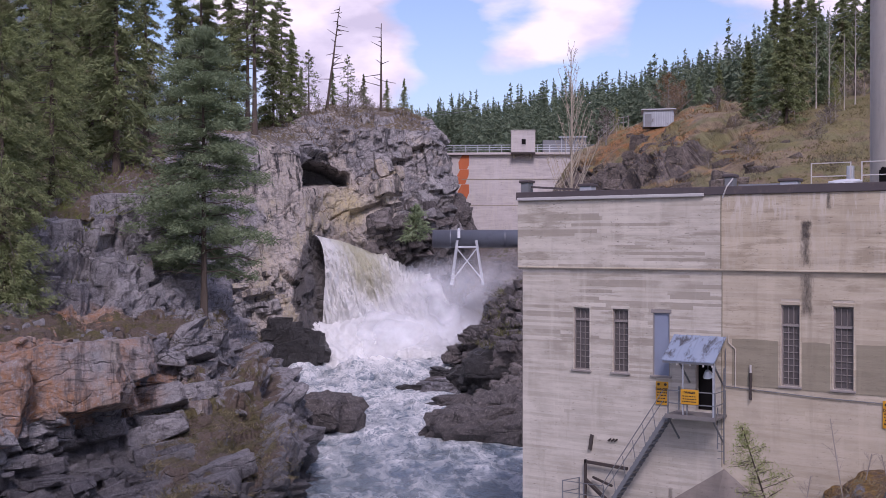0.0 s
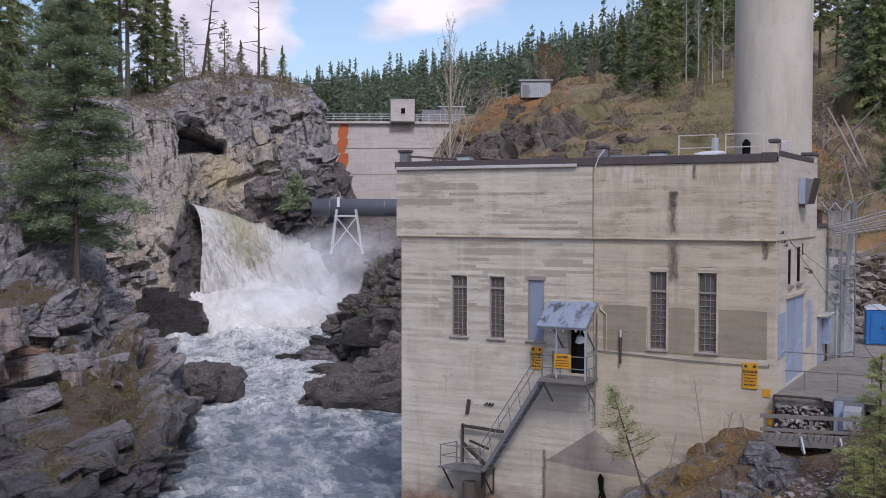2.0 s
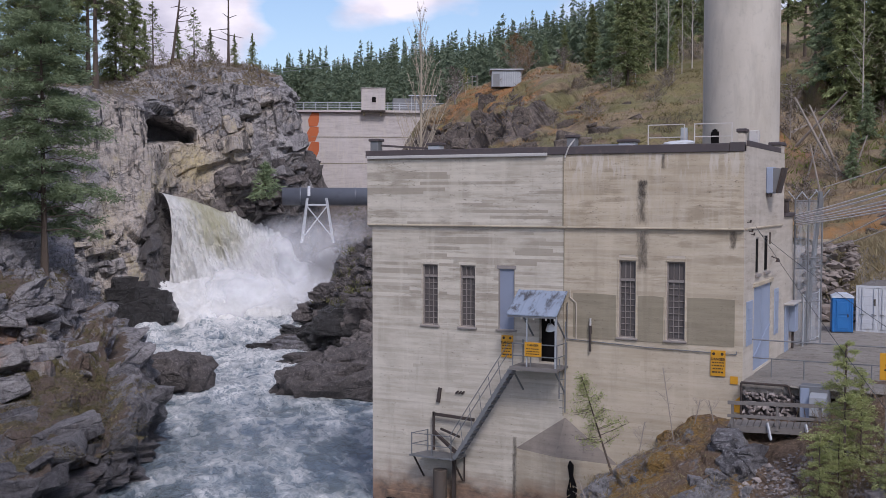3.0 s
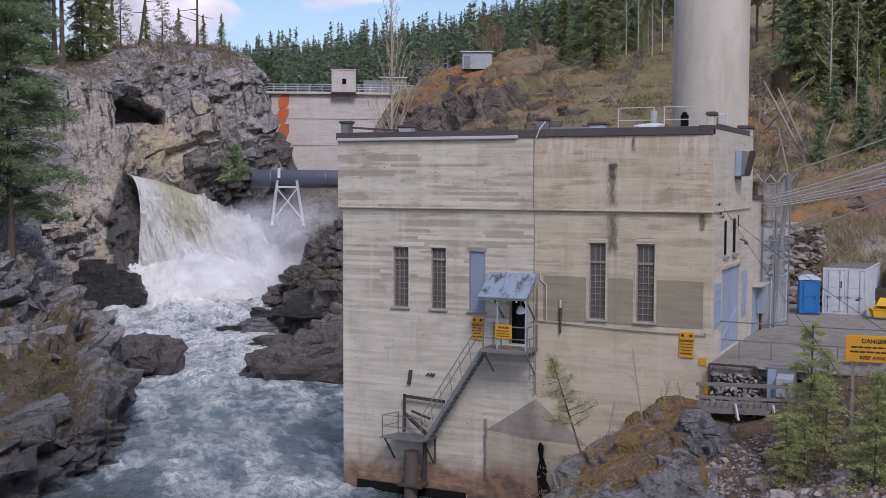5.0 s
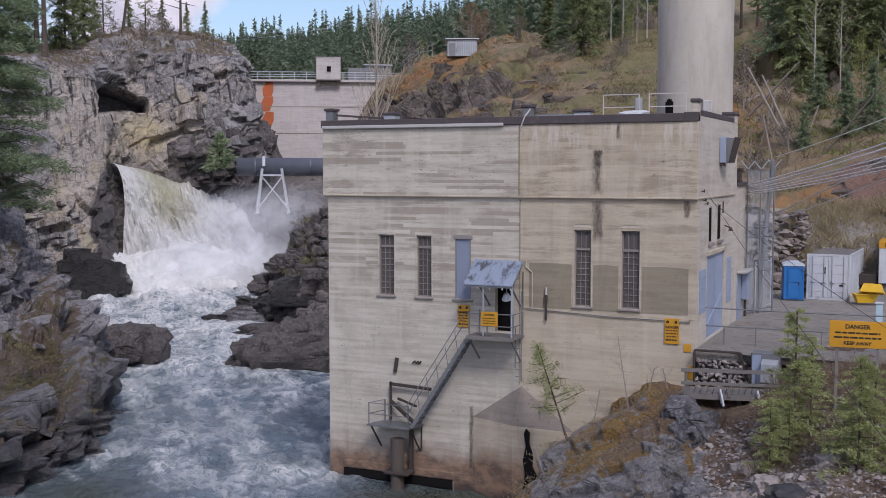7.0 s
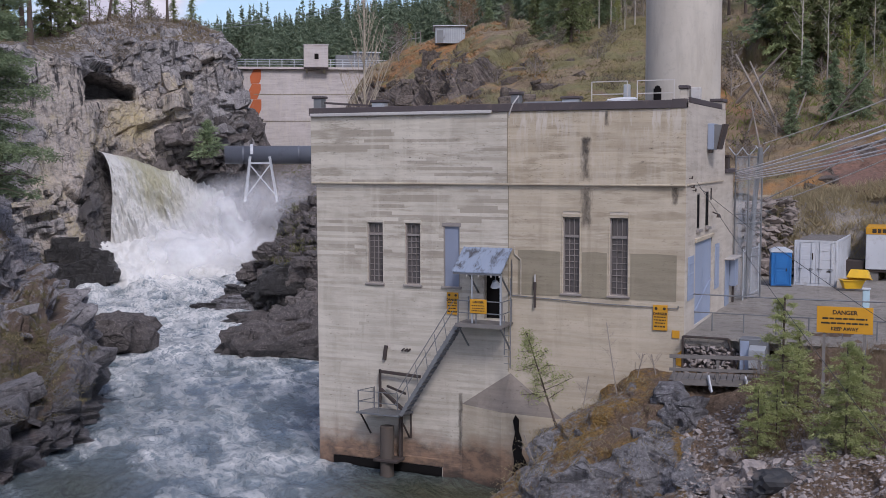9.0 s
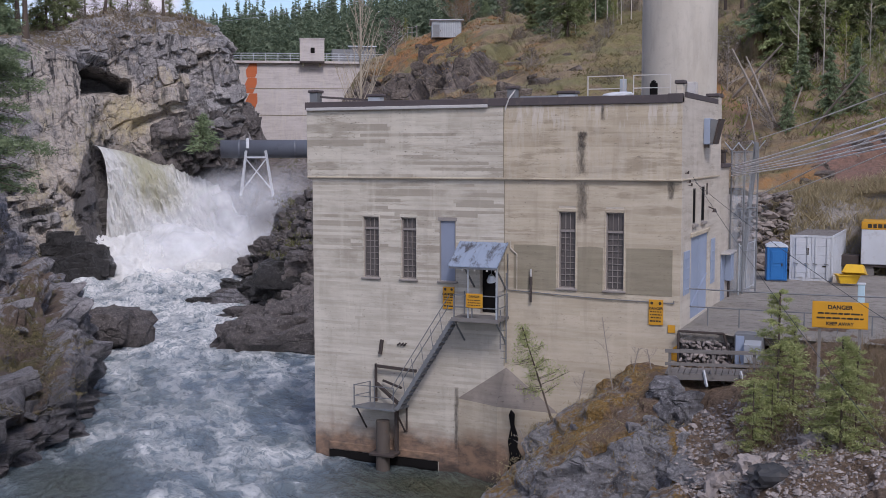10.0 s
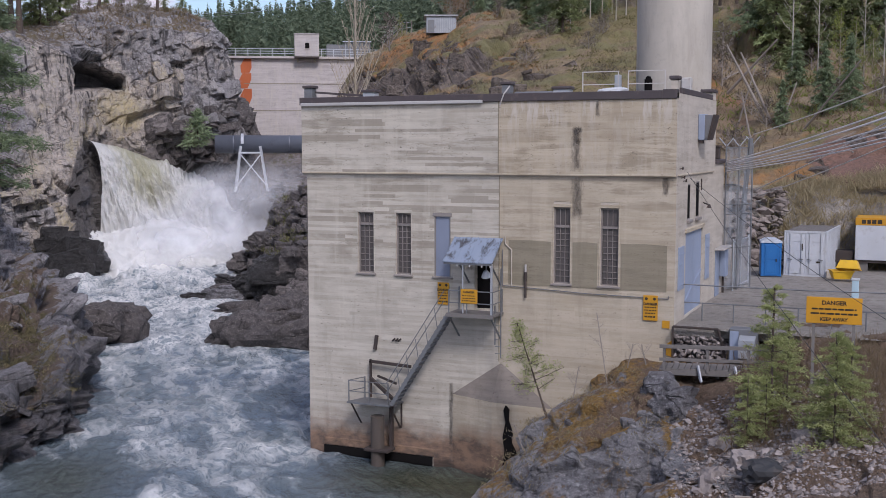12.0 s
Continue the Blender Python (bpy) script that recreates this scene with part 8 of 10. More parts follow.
def trailer(m):
    ob = new("site_trailer")
    ob.matrix_world = m
    tagged(ob, "dirty white site office trailer with an orange top band", "trailer")
    L, W, Z0, Z1 = 9.5, 3.0, 0.75, 3.3
    bm = bmesh.new()
    box(bm, (0, 0, Z0), (L, W, Z1), bevel=0.03)
    part("body", bm, M_WHITE, ob)
    bm = bmesh.new()
    box(bm, (-0.02, -0.02, Z1 - 0.42), (2.2, W + 0.02, Z1 + 0.03), bevel=0.02)
    part("band", bm, M_SIGN, ob, "orange lettered band")
    bm = bmesh.new()
    box(bm, (2.2, -0.02, Z1 - 0.42), (L + 0.02, W + 0.02, Z1 + 0.03), bevel=0.02)
    part("band", bm, M_WHITE, ob)
    bm = bmesh.new()
    x = 0.35
    for w in (0.24, 0.2, 0.24, 0.26):
        box(bm, (x, -0.03, Z1 - 0.32), (x + w, -0.015, Z1 - 0.08))
        x += w + 0.07
    part("logo_shape", bm, M_INK, ob)
    for x in (1.9, 5.0):
        bm = bmesh.new()
        box(bm, (x, -0.012, 1.75), (x + 1.1, -0.004, 2.6))
        w = part("window", bm, M_GLASS, ob)
        bm = bmesh.new()
        for lo, hi in (((x - 0.05, -0.03, 1.7), (x, 0, 2.65)), ((x + 1.1, -0.03, 1.7), (x + 1.15, 0, 2.65)), ((x, -0.03, 1.7), (x + 1.1, 0, 1.75)), ((x, -0.03, 2.6), (x + 1.1, 0, 2.65)), ((x + 0.53, -0.03, 1.75), (x + 0.57, 0, 2.6))):
            box(bm, lo, hi)
        part("frame", bm, M_RUSTY, w)
    for x in np.arange(0.6, L, 1.2):
        bm = bmesh.new()
        box(bm, (x, -0.012, Z0 + 0.05), (x + 0.03, 0.0, Z1 - 0.45))
        part("seam", bm, M_WHITE, ob)
    for x in (0.5, 3.5, 6.5, 9.0):
        bm = bmesh.new()
        box(bm, (x - 0.25, 0.2, 0), (x + 0.25, 0.7, Z0), bevel=0.02)
        part("block", bm, M_GREY_TIMBER, ob)
    bm = bmesh.new()
    box(bm, (0.1, 0.1, Z0 - 0.16), (L - 0.1, 0.25, Z0))
    part("chassis", bm, M_RUSTY, ob)
    bm = bmesh.new()
    box(bm, (-1.6, 0.3, 0.55), (-0.1, 1.6, 1.25), bevel=0.03)
    part("step_box", bm, M_RUSTY, ob, "dark timber steps")
    return ob


trailer(pose(5.95, 24.4, 7.6, 0, 0, 0))


def yellow_bin(x, y, z, turn, tip, label):
    ob = holder("plastic_trough", (x, y, z), label, "trough", turn=turn)
    ob.matrix_basis = ob.matrix_basis @ Matrix.Scale(0.8, 4)
    bm = bmesh.new()
    lo = [(-0.55, -0.32, 0), (0.55, -0.32, 0), (0.55, 0.32, 0), (-0.55, 0.32, 0)]
    hi = [(-0.78, -0.5, 0.62), (0.78, -0.5, 0.62), (0.78, 0.5, 0.62), (-0.78, 0.5, 0.62)]
    a = [bm.verts.new(p) for p in lo]
    b = [bm.verts.new(p) for p in hi]
    c = [bm.verts.new((p[0] * 0.92, p[1] * 0.9, 0.6)) for p in hi]
    d = [bm.verts.new((p[0] * 0.9, p[1] * 0.9, 0.06)) for p in lo]
    bm.faces.new(a)
    bm.faces.new(d)
    for i in range(4):
        j = (i + 1) % 4
        bm.faces.new((a[i], a[j], b[j], b[i]))
        bm.faces.new((b[i], b[j], c[j], c[i]))
        bm.faces.new((c[i], c[j], d[j], d[i]))
    bmesh.ops.recalc_face_normals(bm, faces=bm.faces[:])
    bmesh.ops.transform(bm, matrix=pose(0, 0, 0.5, tip, 0, 0) @ pose(0, 0, -0.3), verts=bm.verts[:])
    shell = part("shell", bm, M_YELLOW, ob)
    bm = bmesh.new()
    for s in (-1, 1):
        bar(bm, (-0.8, 0.52 * s, 0.6), (0.8, 0.52 * s, 0.6), 0.07, 0.05)
    bmesh.ops.transform(bm, matrix=pose(0, 0, 0.5, tip, 0, 0) @ pose(0, 0, -0.3), verts=bm.verts[:])
    part("rim", bm, M_YELLOW, ob)
    return ob


yellow_bin(5.55, 18.9, 7.62, 20, 0, "yellow plastic trough on the gravel")
yellow_bin(5.95, 18.85, 8.2, -8, 168, "yellow plastic trough turned over on another")
bollard = holder("water_standpipe", at(2.85, 57, 7.6), "short pale blue standpipe in the yard", "post")
bm = bmesh.new()
box(bm, (-0.16, -0.12, 0), (0.16, 0.12, 1.15), bevel=0.03)
part("housing", bm, painted("pale_blue_paint", (0.45, 0.60, 0.68), 0.5), bollard)
bm = bmesh.new()
box(bm, (-0.19, -0.15, 1.15), (0.19, 0.15, 1.25), bevel=0.02)
part("cap", bm, M_WHITE, bollard)
bm = bmesh.new()
box(bm, (-0.3, -0.3, 0), (0.3, 0.3, 0.5), bevel=0.05)
tagged(part("concrete_block", bm, M_CONCRETE_PALE), "rough concrete block beside the container", "block").matrix_world = pose(4.95, 20.3, 7.6)

# ---- chain-link fence, mast and cables behind the annex ----
M_LINK = material("chain_link", (0.50, 0.53, 0.58), 0.5, 0.3)
n = Nodes(M_LINK)
wave = n.node("ShaderNodeTexChecker", Vector=n.node("ShaderNodeMapping", Vector=n.pos, Rotation=(0, radians(45), 0)).outputs["Vector"], Scale=30.0)
n.link(n.math("ADD", n.math("MULTIPLY", wave.outputs["Fac"], 0.30), 0.10), n.s.inputs["Alpha"])
fence = holder("chain_link_fence", (0, 0, 7.6), "tall grey chain-link fence with barbed-wire arms beside the annex", "fence")
FX = [(0.05, 12.2), (1.15, 14.0)]
for (x0, y0), (x1, y1) in zip(FX, FX[1:]):
    bm = bmesh.new()
    vs = [bm.verts.new(p) for p in ((x0, y0, 0.1), (x1, y1, 0.1), (x1, y1, 7.6), (x0, y0, 7.6))]
    bm.faces.new(vs)
    part("mesh_panel", bm, M_LINK, fence)
for x, y, h in ((0.08, 12.25, 7.7), (0.62, 13.1, 7.7), (1.18, 14.05, 7.8)):
    bm = bmesh.new()
    rod(bm, (x, y, 0), (x, y, h), 0.045, n=8)
    post = part("post", bm, M_STEEL, fence)
    for s in (-1, 1):
        bm = bmesh.new()
        rod(bm, (x, y, h - 0.05), (x + 0.36 * s, y, h + 0.4), 0.03, n=5)
        part("barb_arm", bm, M_GALV, post)
for z in (0.25, 2.3, 4.1, 4.6, 7.6):
    bm = bmesh.new()
    rod(bm, (0.08, 12.25, z), (1.18, 14.05, z), 0.03, n=6)
    part("rail", bm, M_STEEL, fence)
mast = holder("leaning_mast", (0, 0, 0), "tall pale steel channel mast leaning against the fence", "mast")
bm = bmesh.new()
mt, mb = Vector((1.12, 13.7, 15.7)), Vector((0.42, 13.6, 7.6))
bar(bm, mb, mt, 0.16, 0.04)
bar(bm, mb + Vector((-0.07, 0.05, 0)), mt + Vector((-0.07, 0.05, 0)), 0.03, 0.12)
bar(bm, mb + Vector((0.07, 0.05, 0)), mt + Vector((0.07, 0.05, 0)), 0.03, 0.12)
part("channel", bm, M_STEEL, mast)
gate_low = holder("chain_link_gate", (0, 0, 7.6), "low chain-link gate between the annex and the rock", "gate")
bm = bmesh.new()
bm.faces.new([bm.verts.new(p) for p in ((0.5, 12.6, 0.1), (0.75, 16.5, 0.1), (0.75, 16.5, 2.6), (0.5, 12.6, 2.6))])
part("mesh_panel", bm, M_LINK, gate_low)
for y, x in ((12.6, 0.5), (14.5, 0.62), (16.5, 0.75)):
    bm = bmesh.new()
    rod(bm, (x, y, 0), (x, y, 2.75), 0.045)
    part("post", bm, M_GALV, gate_low)
for z in (0.15, 2.6):
    bm = bmesh.new()
    rod(bm, (0.5, 12.6, z), (0.75, 16.5, z), 0.03, n=6)
    part("rail", bm, M_GALV, gate_low)


M_CABLE = painted("pale_cable_sheath", (0.62, 0.60, 0.62), 0.5, 0.0, (0.45, 0.43, 0.44), 0.4)


def cable(a, b, sag, r, label, mat, name="power_cable", group=""):
    a, b = Vector(a), Vector(b)
    bm = bmesh.new()
    side_ = (b - a).cross(Vector((0, 0, 1))).normalized()
    up_ = side_.cross(b - a).normalized()
    prev = None
    for i in range(13):
        t = i / 12
        q = a.lerp(b, t) - Vector((0, 0, 4 * sag * t * (1 - t)))
        ring_ = [bm.verts.new(q + (side_ * math.cos(k * 1.2566) + up_ * math.sin(k * 1.2566)) * r) for k in range(5)]
        for k in range(5 if prev else 0):
            bm.faces.new((prev[k], prev[(k + 1) % 5], ring_[(k + 1) % 5], ring_[k]))
        prev = ring_
    return tagged(part(name, bm, mat), label, "cable", group)


far_end = at(-5, 40, 17.4)
for k, (za, zb, dy) in enumerate(((14.45, 0.9, 0.0), (14.35, 0.6, 0.3), (14.2, 0.1, 0.0), (14.12, -0.15, 0.5), (13.95, -0.65, 0.2), (14.28, 0.75, 0.4), (14.05, -0.45, 0.6))):
    cable((0.1, 12.0 + dy, za), far_end + Vector((0, 0.4 * k, zb)), 0.25, 0.036, "pale thick power cable strung from the powerhouse", M_CABLE, group="power cables")
cable((1.2, 14.1, 15.9), at(-5, 50, 20.5), 0.3, 0.03, "thin pale cable strung from the fence post", M_FLASH)
cable((1.3, 14.2, 12.9), at(-4, 46, 19.0), 0.2, 0.035, "thin pale cable rising from the annex", M_FLASH)
cable((1.5, 14.5, 12.6), at(-4, 47, 17.6), 0.2, 0.03, "thin pale cable rising from the annex", M_FLASH)
cable((0.28, 0.9, 14.15), at(-2, 26, 6.8), 0.3, 0.010, "thin dark service cable from the wall insulators", M_RUBBER)
cable((0.28, 1.4, 13.9), at(-4, 30, 9.2), 0.3, 0.010, "thin dark service cable from the wall insulators", M_RUBBER)
for k, z in enumerate((36.0, 35.4)):
    cable(at(38.0, 190, z + 0.4), at(14.5, 150, z + 8.5), 2.2, 0.025, "thin power line across the far hillside", M_GALV)

# ---- front edge of the yard ----
guard = holder("yard_guard_rail", (0, 0, 7.58), "thin grey pipe guard rail along the yard edge", "railing")
for i in range(7):
    x = 0.9 + i * 1.35
    bm = bmesh.new()
    rod(bm, (x, 1.6, 0), (x, 1.6, 0.85), 0.03, n=6)
    part("post", bm, M_STEEL, guard)
for z in (0.82,):
    bm = bmesh.new()
    rod(bm, (0.1, 1.6, z), (9.2, 1.6, z), 0.026, n=6)
    part("rail", bm, M_STEEL, guard)
cable((0.03, 1.6, 9.2), (9.5, 1.6, 9.25), 0.04, 0.03, "dark cable stretched along the yard edge", M_STEEL)
bm = bmesh.new()
box(bm, (0.0, -0.25, 7.2), (7.6, 1.5, 7.62), bevel=0.03)
structure(part("yard_slab", bm, M_YARD), "concrete slab at the powerhouse door", "slab")

stone_wall = holder("stone_retaining_wall", (0, 0, 0), "rough fitted-stone retaining wall under the yard slab", "wall", kind="structure")
# core coloured dark to paint shade into the gaps between stones
bm = bmesh.new()
box(bm, (0.1, -0.25, 5.2), (2.35, 0.3, 7.2))
part("core", bm, M_DARK_ROCK, stone_wall)
bm = bmesh.new()
for a, b in (((0.05, -0.45, 5.6), (0.05, -0.45, 7.62)), ((0.05, -0.45, 7.62), (1.95, -0.45, 7.62)), ((1.95, -0.45, 7.62), (2.45, -0.4, 5.8))):
    rod(bm, a, b, 0.05, n=6)
part("pipe_frame", bm, M_RUSTY, stone_wall)
box_l = holder("equipment_cabinet", (2.95, -0.5, 6.3), "grey-blue steel equipment cabinet below the yard slab", "cabinet")
bm = bmesh.new()
box(bm, (-0.5, -0.35, 0), (0.65, 0.35, 1.45), bevel=0.03)
part("body", bm, M_STEEL, box_l)
bm = bmesh.new()
prism(bm, [(-0.75, 1.05), (-0.36, 1.2), (-0.36, 0.35), (-0.75, 0.3)], -0.05, 0.6, "x")
part("hood", bm, M_GALV, box_l)
bm = bmesh.new()
box(bm, (-0.45, -0.38, 0.1), (-0.1, -0.35, 1.35), bevel=0.01)
part("door", bm, M_BLUE, box_l)

walkway = holder("timber_walkway", (0, 0, 0), "weathered grey timber walkway with plank railing on the rocks", "walkway")
wa, wb = Vector((0.15, -2.95, 6.25)), Vector((4.1, -2.5, 6.35))
wd = (wb - wa).normalized()
wn_ = Vector((-wd.y, wd.x, 0))
for i in range(16):
    p = wa + wd * (0.25 * i)
    bm = bmesh.new()
    bar(bm, p, p + wn_ * 1.3, 0.22, 0.06)
    part("plank", bm, M_GREY_TIMBER, walkway)
for off in (0.05, 1.2):
    bm = bmesh.new()
    bar(bm, wa + wn_ * off + Vector((0, 0, -0.13)), wb + wn_ * off + Vector((0, 0, -0.13)), 0.1, 0.2)
    part("beam", bm, M_GREY_TIMBER, walkway)
for t in (0.02, 0.45, 0.85):
    p = wa.lerp(wb, t)
    bm = bmesh.new()
    bar(bm, p + Vector((0, 0, -0.5 if t < 0.1 else -0.1)), p + Vector((0, 0, 1.0)), 0.10, 0.10)
    part("post", bm, M_GREY_TIMBER, walkway)
for t in (0.36, 0.72):
    p = wa.lerp(wb, t)
    bm = bmesh.new()
    bar(bm, p + Vector((0, -0.05, 0.2)), p + Vector((0.18, -0.25, -0.42)), 0.07, 0.10)
    bar(bm, p + Vector((0.18, -0.25, -0.42)), p + Vector((0.02, 0.1, -0.32)), 0.06, 0.06)
    part("brace", bm, M_WHITE, walkway)
for z in (0.42, 0.95):
    bm = bmesh.new()
    bar(bm, wa + Vector((-0.1, -0.07, z)), wb + Vector((0.2, -0.07, z)), 0.05, 0.15 if z > 0.6 else 0.12)
    part("rail", bm, M_GREY_TIMBER, walkway)
for x, y in ((0.3, -2.2), (2.2, -1.9), (3.9, -1.8)):
    bm = bmesh.new()
    bar(bm, (x, y, 4.2), (x, y, 6.2), 0.14, 0.14)
    part("leg", bm, M_GREY_TIMBER, walkway)

# shed on the hill, fence and old road kerb
sh = at(23.6, 160)
zs = ground(sh, [T_HILL], 31.5)
shed = holder("metal_shed", (sh.x, sh.y, zs - 0.2), "small pale metal shed with a flat sloping roof on the hill", "shed", turn=26)
bm = bmesh.new()
prism(bm, [(-1.6, 0), (1.6, 0), (1.6, 1.95), (-1.6, 2.3)], -2.1, 2.1, "x")
part("wall", bm, painted("grey_shed_sheet", (0.36, 0.38, 0.41), 0.6, 0.2, (0.22, 0.21, 0.20), 0.5), shed)
bm = bmesh.new()
prism(bm, [(-1.9, 2.36), (1.9, 1.98), (1.9, 2.12), (-1.9, 2.5)], -2.4, 2.4, "x")
part("roof", bm, M_WHITE, shed)
bm = bmesh.new()
box(bm, (-1.9, -1.63, 0), (-1.0, -1.6, 1.8))
part("door", bm, M_STEEL, shed)
for i in range(9):
    bm = bmesh.new()
    box(bm, (-0.8 + 0.32 * i, -1.63, 0.05), (-0.76 + 0.32 * i, -1.6, 2.2))
    part("rib", bm, M_GALV, shed)
hf = holder("hill_fence", (0, 0, 0), "thin wire fence with posts on the hilltop", "fence")
prev = None
for i in range(7):
    p = on(26.6 - 0.25 * i, 172, [T_HILL], 0.1, 30)
    bm = bmesh.new()
    rod(bm, p, p + Vector((0, 0, 2.0)), 0.07, n=6)
    part("post", bm, M_SNAG, hf)
    if prev is not None:
        for z in (1.0, 1.8):
            bm = bmesh.new()
            rod(bm, prev + Vector((0, 0, z)), p + Vector((0, 0, z)), 0.03, n=4)
            part("wire", bm, M_GALV, hf)
    prev = p
hf2 = holder("slope_fence", (0, 0, 0), "grey chain-link fence on the wooded slope", "fence")
prev = None
for i in range(8):
    p = on(10.0 - 0.9 * i, 126, [T_HILL], 0.1, 28)
    bm = bmesh.new()
    rod(bm, p, p + Vector((0, 0, 2.2)), 0.06, n=6)
    part("post", bm, M_GALV, hf2)
    if prev is not None:
        for z in (0.3, 1.2, 2.1):
            bm = bmesh.new()
            rod(bm, prev + Vector((0, 0, z)), p + Vector((0, 0, z)), 0.03, n=4)
            part("wire", bm, M_GALV, hf2)
    prev = p
bm = bmesh.new()
prev = None
for b in np.linspace(9.6, -6, 24):
    p = at(b, np.interp(b, [-6.1, 0.9, 4.8, 8.8, 10], [75, 76.8, 78, 79.2, 80]))
    p.z = 12.35
    if prev is not None:
        bar(bm, prev, p, 0.35, 0.45)
    prev = p
structure(part("road_kerb", bm, M_CONCRETE_TAN), "low concrete kerb of the old road above the yard", "kerb")

# =====================================================================
# TREES AND BRUSH
# =====================================================================
def crown(seed, height, base, radius, branches, clumps, size, droop=0.25, tip=0.8, rise=0.0, hollow=0.2, dense_out=False, flat=0.24, taper=0.35, tufts=0, triangles=False):
    """Many small needle sprays along whorled, drooping branches, gathered into tufts; returns points and faces."""
    r = np.random.default_rng(seed)
    u = ((np.arange(branches) + r.random(branches)) / branches) ** 0.9
    z = base + (height - base) * u
    ang = r.random(branches) * 2 * math.pi
    L = radius * ((1 - u) ** tip) * r.uniform(0.55, 1.15, branches) + 0.05 * radius
    if tufts:
        seat = hollow + (1 - hollow) * (np.arange(tufts) + r.random((branches, tufts))) / tufts
        s = np.take_along_axis(seat, r.integers(0, tufts, (branches, clumps)), 1)
        side = np.take_along_axis(r.normal(0, 0.22, (branches, tufts)), (s * 97).astype(int) % tufts, 1) * s
    else:
        s = hollow + (1 - hollow) * r.random((branches, clumps)) ** (0.5 if dense_out else 0.85)
        side = 0 * s
    a = ang[:, None] + side
    px = np.cos(a) * L[:, None] * s
    py = np.sin(a) * L[:, None] * s
    pz = z[:, None] + rise * L[:, None] * s - droop * L[:, None] * s * s
    spread = (0.085 if tufts else 0.10 + 0.16 * s) * np.ones_like(s) * (L[:, None] * (0.5 if tufts else 1.0) + (0.5 * radius if tufts else 0.0))
    P = np.stack([px, py, pz], -1) + r.normal(0, 1, (branches, clumps, 3)) * spread[..., None] * np.array([0.7, 0.7, 0.4])
    P = P.reshape(-1, 3)
    out = np.stack([np.cos(ang), np.sin(ang), np.full(branches, rise - droop)], -1)
    D = np.repeat(out, clumps, 0) + r.normal(0, 0.55, (branches * clumps, 3))
    D[:, 2] += 1.6 * np.repeat(u, clumps) ** 8
    D /= np.linalg.norm(D, axis=1, keepdims=True)
    S = np.cross(D, r.normal(0, 1, D.shape))
    S /= np.linalg.norm(S, axis=1, keepdims=True) + 1e-6
    k = size * r.uniform(0.6, 1.35, (len(P), 1)) * (1 - taper * np.repeat(u, clumps)[:, None])
    if triangles:
        V = np.stack([P + D * k * 1.2, P - D * k + S * k * flat, P - D * k - S * k * flat], 1).reshape(-1, 3)
        return V, np.arange(len(V)).reshape(-1, 3)
    V = np.stack([P - D * k, P + S * k * flat, P + D * k * 1.1, P - S * k * flat], 1).reshape(-1, 3)
    return V, np.arange(len(V)).reshape(-1, 4)


def trunk_mesh(bm, height, r0, r1, seed, lean=(0, 0), n=8, rings=7):
    r = random.Random(seed)
    prev = None
    for i in range(rings + 1):
        t = i / rings
        c = (lean[0] * t * height + r.uniform(-1, 1) * 0.04 * r0 * 6 * t, lean[1] * t * height + r.uniform(-1, 1) * 0.04 * r0 * 6 * t, t * height)
        rad = r0 + (r1 - r0) * t + (0.35 * r0 if i == 0 else 0)
        ring_ = [bm.verts.new((c[0] + rad * math.cos(a), c[1] + rad * math.sin(a), c[2])) for a in np.linspace(0, 2 * math.pi, n, endpoint=False)]
        if prev:
            for k in range(n):
                bm.faces.new((prev[k], prev[(k + 1) % n], ring_[(k + 1) % n], ring_[k]))
        prev = ring_
    bm.faces.new(prev)


def limbs(bm, height, base, radius, count, seed, thick=0.05, droop=0.1, rise=0.1, tip=0.8):
    r = random.Random(seed)
    for i in range(count):
        u = (i + r.random()) / count
        z = base + (height - base) * u
        a = r.random() * 2 * math.pi
        L = radius * (1 - u) ** tip * r.uniform(0.6, 1.0)
        p = Vector((0, 0, z))
        q = Vector((math.cos(a) * L * 0.55, math.sin(a) * L * 0.55, z + (rise - 0.3 * droop) * L * 0.55))
        e = Vector((math.cos(a) * L, math.sin(a) * L, z + (rise - droop) * L))
        rod(bm, p, q, thick * (1 - 0.6 * u), thick * 0.6 * (1 - 0.6 * u), n=5)
        rod(bm, q, e, thick * 0.6 * (1 - 0.6 * u), thick * 0.2, n=4)


def conifer(name, height, base, radius, seed, leaves, label, branches=150, clumps=14, size=0.34, droop=0.3, tip=0.8, rise=0.05, hollow=0.15, trunk_r=0.24, bark=None, dense_out=False, limb=40, tufts=0):
    ob = holder(name, (0, 0, 0), label, "tree")
    bm = bmesh.new()
    trunk_mesh(bm, height * 0.985, trunk_r, 0.03, seed)
    limbs(bm, height, base, radius * 0.9, limb, seed + 1, min(0.06, 0.3 * trunk_r), droop, rise, tip)
    part("trunk", bm, M_BARK if bark is None else bark, ob)
    V, F = crown(seed, height, base, radius, branches, clumps, size, droop, tip, rise, hollow, dense_out, 0.30, 0.3, tufts, True)
    c = mesh_np("crown", V, F, leaves)
    c.parent = ob
    return ob


def plant(model, bearing, d, z, turn=0.0, scale=1.0, label=""):
    m = Matrix.Translation(at(bearing, d, z)) @ pose(0, 0, 0, 0, 0, turn) @ Matrix.Scale(scale, 4)
    ob = copy_thing(model, Matrix.Identity(4))
    ob.matrix_basis = m
    if label:
        ob["label"] = label
    return ob


def bury(model):
    """Remove a model once its copies stand."""
    for o in (*model.children_recursive, model):
        bpy.data.objects.remove(o)


